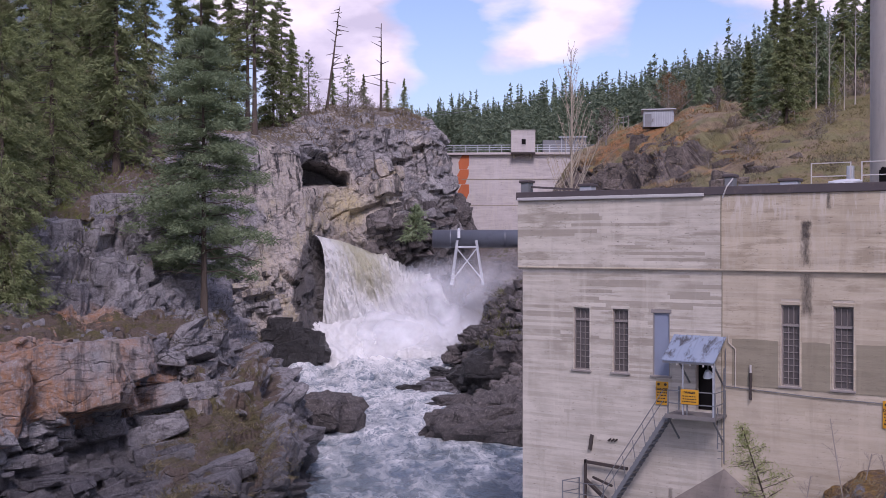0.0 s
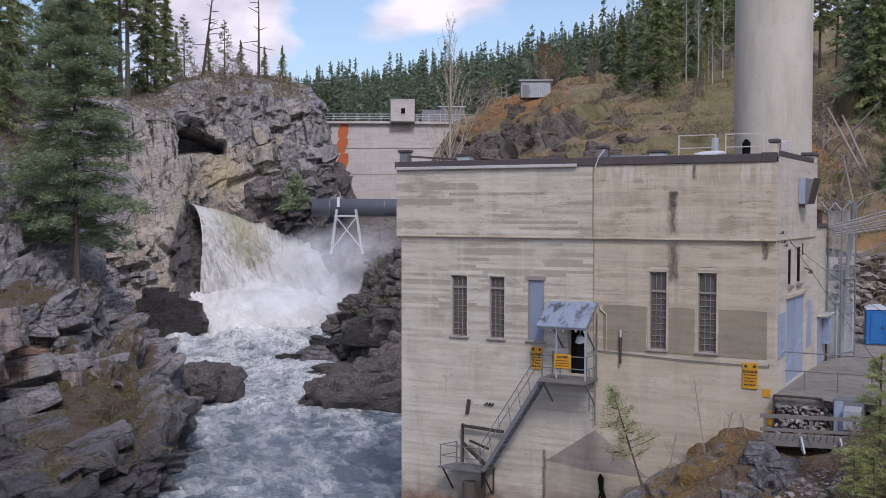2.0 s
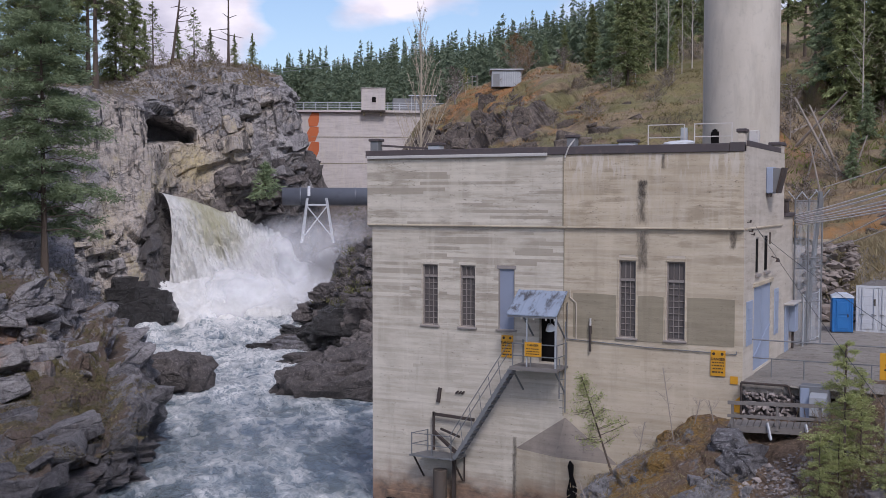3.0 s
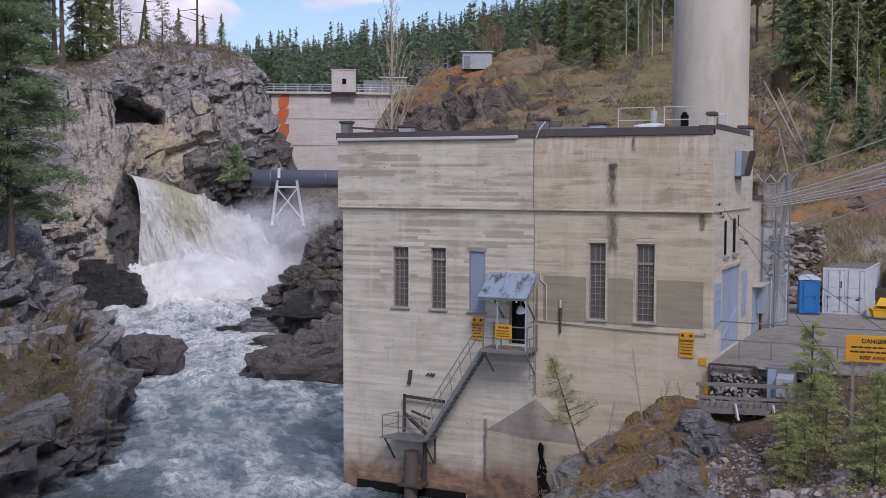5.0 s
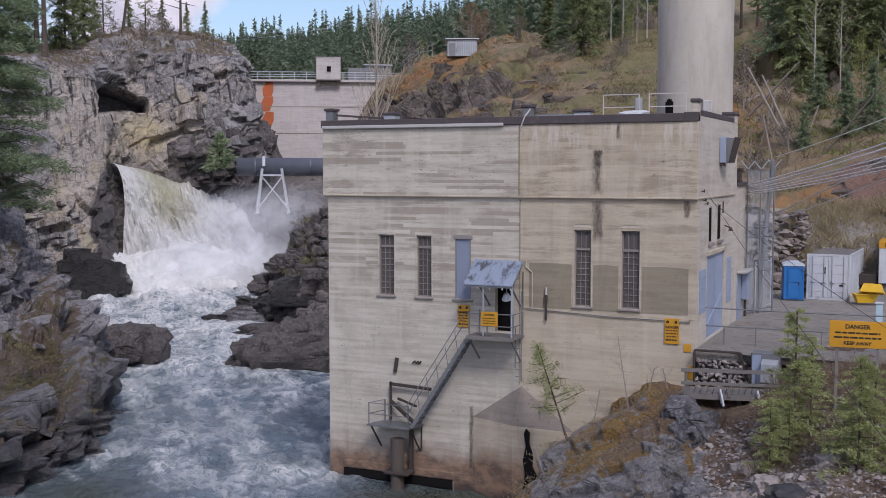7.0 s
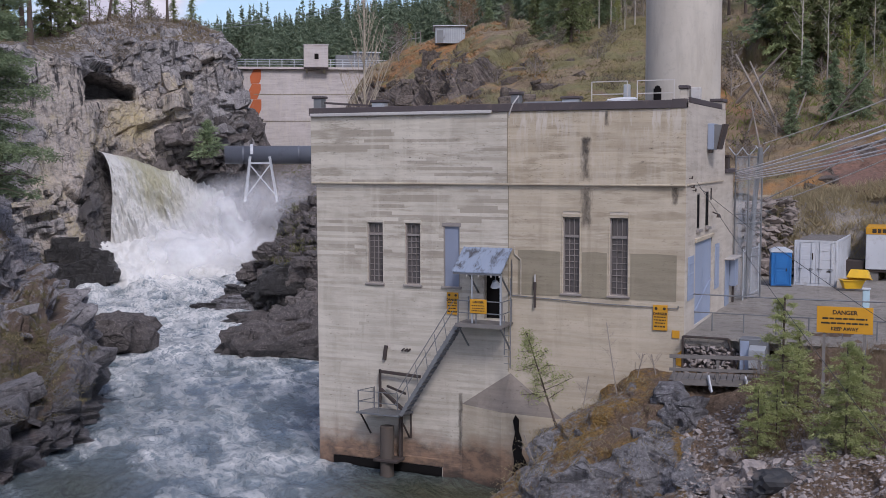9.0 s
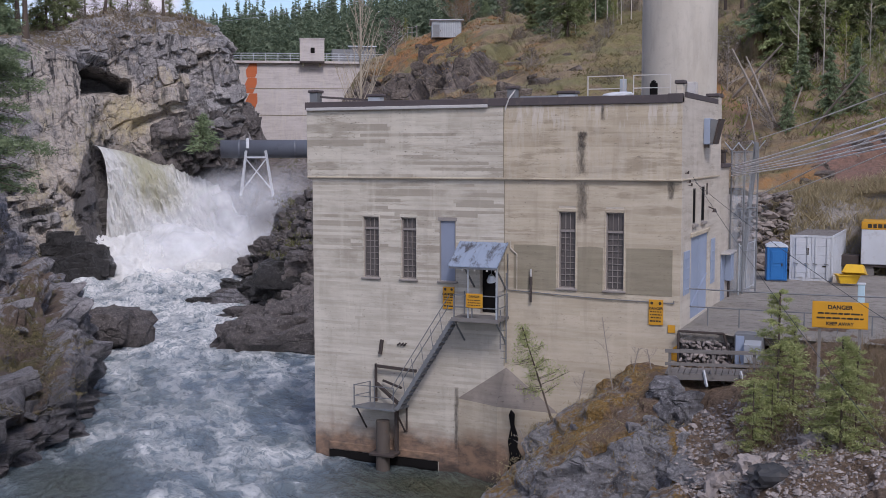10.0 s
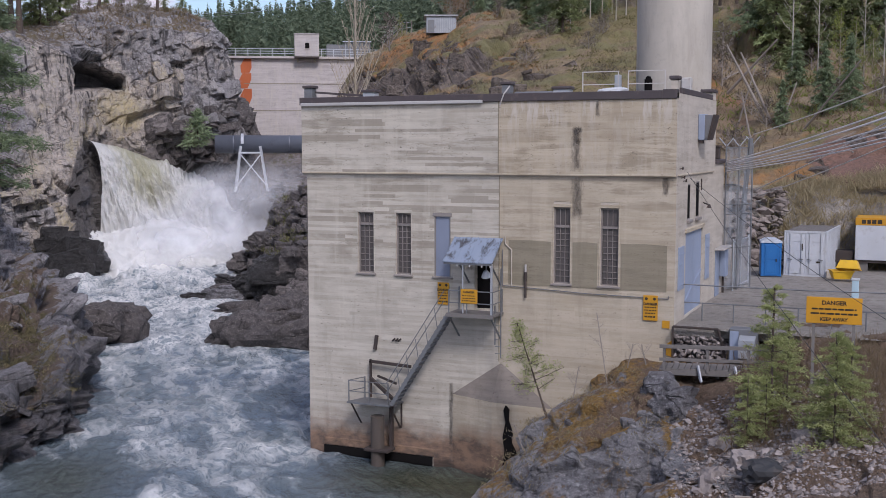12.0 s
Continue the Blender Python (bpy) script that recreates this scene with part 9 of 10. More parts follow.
# the pine on the ledge and its neighbours
pine = conifer("pine_tree", 22.6, 3.4, 6.3, 11, M_PINE, "tall green pine standing on a rock ledge", 150, 480, 0.165, 0.22, 0.5, 0.16, 0.22, 0.26, limb=90, tufts=6)
pine.matrix_basis = Matrix.Translation(at(46.75, 88, 9.2))
fir_a = conifer("fir_tree", 24.0, 1.5, 4.2, 21, M_FIR, "dense dark fir on the rocky slope", 170, 116, 0.23, 0.42, 0.75, 0.05, 0.1, 0.28, tufts=6)
fir_near = conifer("fir_tree", 22.0, 0.6, 4.2, 26, M_FIR, "drooping dark green fir beside the rock bank", 200, 310, 0.115, 0.55, 0.7, 0.08, 0.1, 0.24, limb=90, tufts=7)
fir_b = conifer("fir_tree", 19.0, 0.8, 3.6, 22, M_FIR, "bushy green fir on the rocky slope", 160, 116, 0.22, 0.35, 0.7, 0.05, 0.08, 0.22, tufts=6)
tall = conifer("pine_tree", 25.0, 9.0, 4.2, 23, M_FIR, "tall bare-stemmed pine with dark foliage high up", 64, 170, 0.23, 0.25, 0.45, 0.1, 0.35, 0.36, limb=46, tufts=4)
small = conifer("fir_tree", 8.0, 0.6, 1.7, 24, M_FIR, "young slender fir on the cliff top", 100, 26, 0.2, 0.3, 0.95, 0.05, 0.08, 0.10, limb=24)
sparse = conifer("pine_tree", 9.0, 1.5, 2.2, 25, M_FIR, "thin sparse pine on the cliff top", 40, 26, 0.2, 0.1, 0.7, 0.05, 0.35, 0.12, limb=36)
for b, d, m, s in [(51.0, 107, fir_a, 1.2), (52.2, 113, fir_a, 1.1), (54.0, 98, fir_near, 1.05), (56.2, 76, fir_near, 0.95), (57.6, 78, fir_near, 1.1),
                   (55.4, 90, fir_b, 0.8), (53.2, 120, fir_b, 1.3), (49.6, 128, fir_a, 0.95), (47.9, 134, fir_a, 0.9),
                   (46.6, 152, fir_b, 1.1), (43.3, 151, fir_b, 0.85), (42.4, 158, fir_b, 0.7), (45.4, 150, fir_a, 0.9), (51.6, 150, fir_a, 1.2), (55.0, 130, fir_a, 1.2), (58.6, 76, fir_b, 1.2), (60.5, 84, fir_a, 1.2)]:
    plant(m, b, d, on(b, d, [T_LEFT, T_BLUFF], 0.4, 24).z, 37 * b, s)
for b, d, s in [(44.25, 140, 1.0), (44.6, 147, 0.9), (42.9, 162, 0.75), (46.9, 146, 1.05)]:
    plant(tall, b, d, on(b, d, [T_BLUFF], 0.3, 29).z, 91 * b, s)
for b, d, z, s in [(39.5, 165, 34.4, 0.95), (37.5, 165, 34.4, 0.62), (41.5, 166, 34.0, 1.1), (38.7, 172, 35.2, 0.7), (36.6, 172, 34.0, 0.7), (40.3, 175, 35.5, 0.8), (41.9, 172, 35.0, 0.95)]:
    plant(sparse if b in (39.5, 41.5) else small, b, d, on(b, d, [T_BLUFF], 0.2, z).z, 53 * b, s)
for m in (fir_a, fir_b, fir_near, tall, sparse, small):
    bury(m)


def snag(b, d, z, height, lean, seed, twigs, label):
    ob = holder("dead_tree", at(b, d, z), label, "dead tree")
    bm = bmesh.new()
    trunk_mesh(bm, height, 0.22, 0.05, seed, lean, 7, 9)
    part("trunk", bm, M_BARK, ob)
    r = random.Random(seed)
    for i in range(twigs):
        t = r.uniform(0.3, 0.98)
        a, L = r.random() * 6.28, r.uniform(0.5, 1.6) * (1.15 - t) * 2.2 + 0.5
        p = Vector((lean[0] * t * height, lean[1] * t * height, t * height))
        bm = bmesh.new()
        rod(bm, p, p + Vector((math.cos(a) * L, math.sin(a) * L, r.uniform(-0.25, 0.35) * L)), 0.07, 0.03, n=4)
        part("branch", bm, M_BARK, ob)
    return ob


snag(40.6, 160, on(40.6, 160, [T_BLUFF], 0.3, 33.8).z, 15.0, (0.10, 0.08), 5, 26, "leaning bare dead tree on the cliff top")
snag(37.8, 160, on(37.8, 160, [T_BLUFF], 0.3, 33.8).z, 12.9, (0.004, 0.0), 6, 12, "straight bare dead trunk on the cliff top")

# far woods on the ridge: one mass of simple conifers
V0, F0 = crown(77, 1.0, 0.02, 0.165, 70, 2, 0.060, 0.45, 0.95, 0.0, 0.0, flat=0.5, taper=0.62, triangles=True)
r = np.random.default_rng(99)
VV, FF, k = [], [], 0
FB = np.array([s[0] for s in FAR_GROUND][::-1], float)
FD = np.array([[p[0] for p in s[1:]] for s in FAR_GROUND][::-1], float)
FZ = np.array([[p[1] for p in s[1:]] for s in FAR_GROUND][::-1], float)
for i in range(4300):
    b = r.uniform(12, 41) if i < 3500 else r.uniform(33, 38.5)
    d = r.uniform(196, 350) if r.random() < 0.7 else r.uniform(310, 345)
    if b > 33.5 and d < 290 or 24 < b < 36 and d < 235:
        continue
    fd = [np.interp(b, FB, FD[:, j]) for j in range(5)]
    fz = [np.interp(b, FB, FZ[:, j]) for j in range(5)]
    h = r.uniform(8, 14.5) * (1.0 if r.random() < 0.88 else 1.3) * (1.0 if b < 36.5 else 0.8)
    p = at(b, d, np.interp(d, fd, fz) - 0.8)
    a = r.uniform(0, 6.28)
    wide = h * r.uniform(0.8, 1.15)
    c, s_ = math.cos(a) * wide, math.sin(a) * wide
    W_ = np.stack([V0[:, 0] * c - V0[:, 1] * s_, V0[:, 0] * s_ + V0[:, 1] * c, V0[:, 2] * h], -1) + np.array(p)
    VV.append(W_)
    FF.append(F0 + k)
    k += len(V0)
woods = mesh_np("far_woods", np.concatenate(VV), np.concatenate(FF), M_FIR_HAZED)
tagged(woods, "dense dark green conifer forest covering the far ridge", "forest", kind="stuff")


# ---- woods and brush on the right-hand hill ----
hill_fir = conifer("fir_tree", 17.0, 0.6, 3.3, 31, M_FIR, "dense green fir at the edge of the wood", 150, 92, 0.25, 0.4, 0.75, 0.05, 0.08, 0.2, tufts=5)
hill_fir2 = conifer("fir_tree", 13.0, 0.3, 3.0, 32, M_PINE, "bushy green fir at the edge of the wood", 140, 92, 0.25, 0.35, 0.7, 0.05, 0.06, 0.16, tufts=5)
lean_fir = conifer("fir_tree", 22.0, 6.0, 2.6, 33, M_FIR, "tall slim fir in the wood", 100, 70, 0.25, 0.35, 0.6, 0.05, 0.15, 0.2, tufts=4)
WOODS = [(17.4, 128, hill_fir, 0.85), (18.3, 135, hill_fir2, 0.8), (19.2, 150, hill_fir, 0.62), (16.8, 138, hill_fir, 0.9), (20.6, 168, hill_fir, 0.45), (15.8, 146, hill_fir2, 0.9), (21.6, 176, hill_fir2, 0.42), (7.6, 117, hill_fir2, 1.0), (6.9, 114, hill_fir, 1.0), (6.2, 121, lean_fir, 0.9), (5.2, 116, hill_fir, 1.1), (4.3, 121, lean_fir, 1.0), (3.4, 117, hill_fir, 1.05), (2.2, 120, hill_fir, 1.1), (1.2, 112, hill_fir2, 1.0), (8.3, 131, lean_fir, 0.9), (7.0, 133, lean_fir, 1.0), (5.6, 131, lean_fir, 1.0), (3.0, 131, lean_fir, 1.1), (9.6, 140, lean_fir, 0.9)]
WOODS += [(11.0, 142, hill_fir, 0.8), (12.6, 146, hill_fir, 0.9), (14.2, 150, lean_fir, 0.8), (0.4, 124, lean_fir, 1.1), (-1.5, 118, hill_fir, 1.1), (5.9, 106, hill_fir2, 0.42), (4.6, 97, hill_fir2, 0.48), (3.4, 98, hill_fir2, 0.5), (6.5, 96, hill_fir2, 0.32), (10.4, 152, lean_fir, 0.9), (8.8, 148, lean_fir, 1.0), (6.4, 146, lean_fir, 1.0), (4.4, 144, lean_fir, 1.0), (2.0, 142, lean_fir, 1.0), (13.4, 165, hill_fir, 0.9), (17.9, 170, hill_fir, 0.85), (16.2, 172, hill_fir, 0.9), (14.8, 176, hill_fir, 1.0)]
for b, d, m, s in WOODS:
    plant(m, b, d, on(b, d, [T_HILL], 0.3, 25).z, 61 * b, s)


def bare_tree(name, height, spread, seed, bark, label, count=40, upward=0.9, base=0.15, twig=0.012, r0=0.11, leaves=None, leaf_n=0, leaf_size=0.15):
    """A leafless tree: trunk, limbs and twigs, with a few buds if leaves are given."""
    ob = holder(name, (0, 0, 0), label, "tree")
    r = random.Random(seed)
    bm = bmesh.new()
    trunk_mesh(bm, height, r0, 0.02, seed, (0, 0), 7, 8)
    part("trunk", bm, bark, ob)
    bm = bmesh.new()
    tips = []
    for i in range(count):
        u = base + (1 - base) * (i + r.random()) / count
        a = r.random() * 6.283
        L = spread * (1.15 - u) * r.uniform(0.6, 1.1)
        p = Vector((0, 0, u * height))
        q = p + Vector((math.cos(a) * L * 0.5, math.sin(a) * L * 0.5, upward * L * 0.45))
        e = q + Vector((math.cos(a + r.uniform(-0.4, 0.4)) * L * 0.5, math.sin(a + r.uniform(-0.4, 0.4)) * L * 0.5, upward * L * 0.65))
        rod(bm, p, q, r0 * 0.35 * (1.1 - u), r0 * 0.22 * (1.1 - u) + 0.006, n=5)
        rod(bm, q, e, r0 * 0.22 * (1.1 - u) + 0.006, twig * 0.6, n=4)
        for k in range(5):
            t = r.uniform(0.2, 1.0)
            s0 = p.lerp(q, t * 2) if t < 0.5 else q.lerp(e, t * 2 - 1)
            dv = Vector((r.gauss(0, 1), r.gauss(0, 1), upward * 0.9 + r.gauss(0, 0.5))).normalized() * L * r.uniform(0.15, 0.4)
            rod(bm, s0, s0 + dv, twig, twig * 0.5, n=3)
            tips += [s0 + dv * r.random() for _ in range(leaf_n)]
    part("branchwork", bm, bark, ob)["kind"] = "stuff"
    if leaves and tips:
        g = np.random.default_rng(seed)
        P = np.array([t[:] for t in tips]) + g.normal(0, 0.12, (len(tips), 3))
        D = g.normal(0, 1, P.shape)
        D /= np.linalg.norm(D, axis=1, keepdims=True)
        S = np.cross(D, g.normal(0, 1, P.shape))
        S /= np.linalg.norm(S, axis=1, keepdims=True) + 1e-6
        k = leaf_size * g.uniform(0.6, 1.3, (len(P), 1))
        V = np.stack([P - D * k, P + S * k * 0.25, P + D * k, P - S * k * 0.25], 1).reshape(-1, 3)
        mesh_np("leaves", V, np.arange(len(V)).reshape(-1, 4), leaves).parent = ob
    return ob


poplar = bare_tree("bare_tree", 21.0, 3.0, 41, M_PALE_BARK, "bare pale poplar just coming into bud behind the powerhouse", 60, 2.2, 0.22, 0.026, 0.17, M_DRY, 1, 0.10)
poplar.matrix_basis = Matrix.Translation(at(28.0, 100, max(ground(at(28.0, 100), [T_RIGHT], 10), 10.0) - 0.3))
rust = bare_tree("bare_tree", 7.0, 3.6, 42, M_SNAG, "rust-brown leafless tree on the hill beside the shed", 40, 0.7, 0.2, 0.02, 0.12, M_RUSTLEAF, 6, 0.16)
for b, d, s in ((23.1, 172, 1.0), (22.4, 176, 0.8), (22.8, 185, 0.9)):
    plant(rust, b, d, on(b, d, [T_HILL], 0.2, 33).z, b * 77, s)
green = bare_tree("budding_tree", 7.5, 2.0, 43, M_PALE_BARK, "slender tree with fresh yellow-green leaves at the wood's edge", 34, 1.0, 0.1, 0.015, 0.07, M_SHRUB, 5, 0.17)
for b, d, s in ((3.9, 105, 1.0), (3.2, 103, 0.85), (14.9, 140, 0.8), (15.1, 128, 0.6), (25.7, 170, 0.55), (2.4, 105, 0.7)):
    plant(green, b, d, on(b, d, [T_HILL], 0.2, 24).z, b * 77, s)
birch = bare_tree("birch_tree", 12.0, 1.6, 44, painted("white_birch_bark", (0.45, 0.41, 0.36), 0.8, 0.0, (0.15, 0.13, 0.11), 0.6, 4.0), "slim leafless white-barked birch on the hill", 22, 1.2, 0.3, 0.014, 0.075)
for b, d, s in ((16.0, 137, 0.9), (15.4, 139, 1.0), (14.7, 136, 0.75), (14.2, 138, 0.95), (17.0, 131, 0.6), (8.0, 119, 1.1), (4.9, 108, 0.9), (1.6, 104, 0.9), (2.8, 106, 0.8), (1.9, 101, 0.7), (6.1, 111, 1.1)):
    plant(birch, b, d, on(b, d, [T_HILL], 0.2, 26).z, b * 177, s)
for m in (hill_fir, hill_fir2, lean_fir, rust, green, birch):
    bury(m)


def tuft_cloud(name, spots, material_, blades, height, spread, seed, label, category, width=0.10, lean=0.35):
    """Many thin blades or twigs as one mass."""
    g = np.random.default_rng(seed)
    P = np.repeat(np.array(spots), blades, 0)
    P[:, :2] += g.normal(0, spread, (len(P), 2))
    T = np.stack([g.normal(0, lean, len(P)), g.normal(0, lean, len(P)), g.uniform(0.45, 1.0, len(P))], -1) * height * g.uniform(0.5, 1.2, (len(P), 1))
    S = np.cross(T, g.normal(0, 1, T.shape))
    S /= np.linalg.norm(S, axis=1, keepdims=True) + 1e-6
    S *= width * g.uniform(0.5, 1.2, (len(P), 1))
    V = np.stack([P - S, P + S, P + T + S * 0.25, P + T - S * 0.25], 1).reshape(-1, 3)
    return tagged(mesh_np(name, V, np.arange(len(V)).reshape(-1, 4), material_), label, category, kind="stuff")


def scatter(count, b0, b1, d0, d1, trees, seed, keep=None):
    g = random.Random(seed)
    out = []
    while len(out) < count:
        b, d = g.uniform(b0, b1), g.uniform(d0, d1)
        p = at(b, d)
        z = ground(p, trees, -99)
        if z < -50 or (keep and not keep(b, d, z)):
            count -= 1 if g.random() < 0.2 else 0
            continue
        out.append((p.x, p.y, z - 0.05))
    return out


M_OLIVE = leaf_material("olive_brush", (0.15, 0.13, 0.06), (0.27, 0.235, 0.105))
M_MOSS_OLIVE = leaf_material("olive_bank_brush", (0.10, 0.10, 0.045), (0.19, 0.18, 0.075), through=0.3)
M_MOSS = leaf_material("brown_moss", (0.12, 0.10, 0.055), (0.215, 0.18, 0.09), through=0.2)
M_STRAW = leaf_material("bleached_straw", (0.40, 0.33, 0.20), (0.60, 0.51, 0.34))
M_BRUSH = leaf_material("grey_brown_brush", (0.10, 0.08, 0.065), (0.20, 0.165, 0.13))
shrub_bare = bare_tree("bare_shrub", 3.2, 2.4, 46, M_SNAG, "tangled leafless grey shrub on the hillside", 26, 0.7, 0.02, 0.02, 0.06, M_BRUSH, 3, 0.14)
g = random.Random(47)
for i in range(26):
    b, d = g.uniform(9, 27), g.uniform(98, 165)
    plant(shrub_bare, b, d, on(b, d, [T_HILL], 0.15, 24).z, g.uniform(0, 360), g.uniform(0.5, 1.2))
for i in range(16):
    b, d = g.uniform(-1, 9), g.uniform(84, 112)
    plant(shrub_bare, b, d, on(b, d, [T_HILL], 0.15, 24).z, g.uniform(0, 360), g.uniform(0.4, 0.9))
for i in range(14):
    b, d = g.uniform(37, 46), g.uniform(146, 166)
    plant(shrub_bare, b, d, on(b, d, [T_BLUFF], 0.15, 30).z, g.uniform(0, 360), g.uniform(0.4, 0.9), "leafless grey shrub on the cliff top")
bury(shrub_bare)
wave2 = lambda b, d: noise.noise(Vector((b * 0.55, d * 0.07, 3.0)))
tuft_cloud("hill_brush", scatter(900, 8, 29, 88, 176, [T_HILL], 51, lambda b, d, z: wave2(b, d) > 0.12), M_BRUSH, 18, 0.8, 0.55, 52, "grey-brown leafless brush on the hillside", "brush", 0.018, 0.45)
tuft_cloud("hill_grass", scatter(1500, 7, 29, 84, 172, [T_HILL], 53, lambda b, d, z: wave2(b + 30, d) > 0.0), M_GRASS, 14, 0.28, 0.6, 54, "tufts of dry straw grass on the hillside", "grass", 0.03, 0.4)
tuft_cloud("rust_brush", scatter(330, 17, 28, 110, 172, [T_HILL], 55, lambda b, d, z: wave2(b + 60, d) > 0.1), M_RUSTLEAF, 16, 0.3, 0.6, 56, "rust-coloured bracken on the hillside", "bracken", 0.06, 0.5)
tuft_cloud("slope_brush", scatter(560, -3, 11, 80, 130, [T_HILL], 57, lambda b, d, z: not (0.5 < b < 5.5 and 12.6 < z < 16)), M_DRY, 12, 0.9, 0.6, 58, "brown brush and slash on the slope above the yard", "brush", 0.035, 0.5)
tuft_cloud("hill_olive", scatter(520, 11, 21, 92, 150, [T_HILL], 157, lambda b, d, z: wave2(b + 45, d) > -0.05), M_OLIVE, 18, 0.3, 0.8, 158, "olive-green low brush on the hillside", "brush", 0.05, 0.7)
tuft_cloud("slope_green", scatter(420, -3, 11, 92, 130, [T_HILL], 59, lambda b, d, z: wave2(b + 90, d) > 0.05), M_SHRUB, 10, 0.6, 0.7, 60, "low green undergrowth on the slope", "undergrowth", 0.07, 0.6)
tuft_cloud("bank_grass", scatter(620, -4, 7.2, 73, 79, [T_YARD, T_HILL], 61), M_STRAW, 22, 0.75, 0.4, 62, "long dry straw grass on the bank behind the yard", "grass", 0.035, 0.45)
tuft_cloud("bluff_brush", scatter(260, 36, 48, 143, 172, [T_BLUFF], 63), M_DRY, 14, 0.9, 0.8, 64, "dry brush along the cliff top", "brush", 0.05, 0.5)
tuft_cloud("ledge_grass", scatter(420, 44, 57, 64, 100, [T_LEFT], 65, lambda b, d, z: 6.5 < z < 12 and wave2(b * 2, d) > 0), M_MOSS, 14, 0.12, 0.5, 66, "olive moss and short grass on the rock ledges", "grass", 0.03, 0.7)
tuft_cloud("ledge_moss", scatter(1000, 42.5, 49.5, 55, 72, [T_LEFT], 165, lambda b, d, z: 1.9 < z < 5.2 and wave2(b * 1.5, d * 2) > -0.15), M_MOSS, 16, 0.09, 0.35, 166, "olive-brown moss and short grass on the low rock ledge", "moss", 0.035, 0.8)
tuft_cloud("ledge_straw", scatter(110, 42.5, 49.5, 55, 72, [T_LEFT], 167, lambda b, d, z: 1.9 < z < 5.2 and wave2(b * 1.5 + 9, d * 2) > 0.05), M_GRASS, 12, 0.2, 0.35, 168, "dry straw on the low rock ledge", "grass", 0.03, 0.7)
tuft_cloud("left_undergrowth", scatter(220, 50, 60, 74, 118, [T_LEFT], 67, lambda b, d, z: z > 11), M_SHRUB, 10, 0.6, 0.7, 68, "low green undergrowth under the trees", "undergrowth", 0.06, 0.6)
tuft_cloud("right_bank_brush", scatter(170, 30.6, 33, 97, 116, [T_RIGHT], 69, lambda b, d, z: z > 3.6), M_MOSS_OLIVE, 14, 0.45, 0.8, 70, "olive brush on the boulder bank", "brush", 0.05, 0.5)

# logs and dead poles on the slope above the yard
for b, d, L, tilt, turn, rr in [(7.2, 97, 7.5, 62, 200, 0.16), (7.0, 97, 6.5, 66, 195, 0.14), (6.6, 96, 4.0, 70, 30, 0.10), (5.6, 94, 8.0, 42, -40, 0.10), (9.2, 104, 7.0, 40, -30, 0.15), (9.4, 107, 6.0, 12, 80, 0.10), (9.0, 103, 4.0, 25, 150, 0.09), (8.6, 98, 5.0, 75, 10, 0.09), (7.9, 92, 4.5, 78, 190, 0.10), (4.0, 93, 5.0, 10, 60, 0.10), (2.0, 110, 7.0, 4, 90, 0.1), (5.4, 88, 4.0, 25, 10, 0.08), (3.3, 88, 3.5, 15, 130, 0.08)]:
    p = on(b, d, [T_HILL], 0.1, 16)
    v = Vector((math.cos(radians(tilt)) * math.cos(radians(turn)), math.cos(radians(tilt)) * math.sin(radians(turn)), math.sin(radians(tilt))))
    bm = bmesh.new()
    rod(bm, p - v * 0.4, p + v * L, rr, rr * 0.5, n=7)
    tagged(part("fallen_log", bm, M_SNAG if rr < 0.2 else M_BARK), "bleached fallen log leaning on the cut slope", "log", "logs on the slope")

# rocks beside the portable toilet and in the slope
stones = []
for k in range(8):
    g = random.Random(300 + k)
    bm = bmesh.new()
    for _ in range(13):
        v = Vector((g.gauss(0, 1), g.gauss(0, 1), g.gauss(0, 1))).normalized() * g.uniform(0.75, 1.05)
        bm.verts.new((v.x, v.y, v.z * 0.72))
    got = bmesh.ops.convex_hull(bm, input=bm.verts[:])
    bmesh.ops.delete(bm, geom=[v for v in bm.verts if not v.link_faces], context="VERTS")
    me = bpy.data.meshes.new("stone")
    bm.to_mesh(me)
    bm.free()
    stones.append(me)


def stone_material(name, a, b, c):
    m = material(name, a, 0.9)
    n = Nodes(m)
    x = n.mix(n.each(), a, b)
    x = n.mix(n.ramp(n.noise(3.0, 6, 0.7), 0.52, 0.72), x, c)
    n.colour(x)
    n.bump(n.noise(8, 6, 0.7), 0.6, 0.04)
    return m


M_STONE = stone_material("loose_grey_stone", (0.16, 0.135, 0.125), (0.36, 0.315, 0.295), (0.09, 0.073, 0.064))
M_STONE_WARM = stone_material("pinkish_quarry_stone", (0.14, 0.115, 0.10), (0.30, 0.255, 0.23), (0.08, 0.062, 0.052))
for me in stones:
    me.materials.append(M_STONE)
warm = []
for me in stones:
    c = me.copy()
    c.materials.clear()
    c.materials.append(M_STONE_WARM)
    warm.append(c)


def lay_stones(parent, spots, r0, r1, seed, meshes, group=""):
    g = random.Random(seed)
    for p in spots:
        ob = new("stone", g.choice(meshes))
        ob.parent = parent
        s = r0 + (r1 - r0) * g.random() ** 2.2
        ob.matrix_basis = Matrix.Translation(Vector(p) + Vector((0, 0, 0.25 * s))) @ pose(0, 0, 0, g.uniform(-25, 25), g.uniform(-25, 25), g.uniform(0, 360)) @ Matrix.Diagonal((s * g.uniform(0.8, 1.5), s, s * g.uniform(0.6, 1.0), 1))


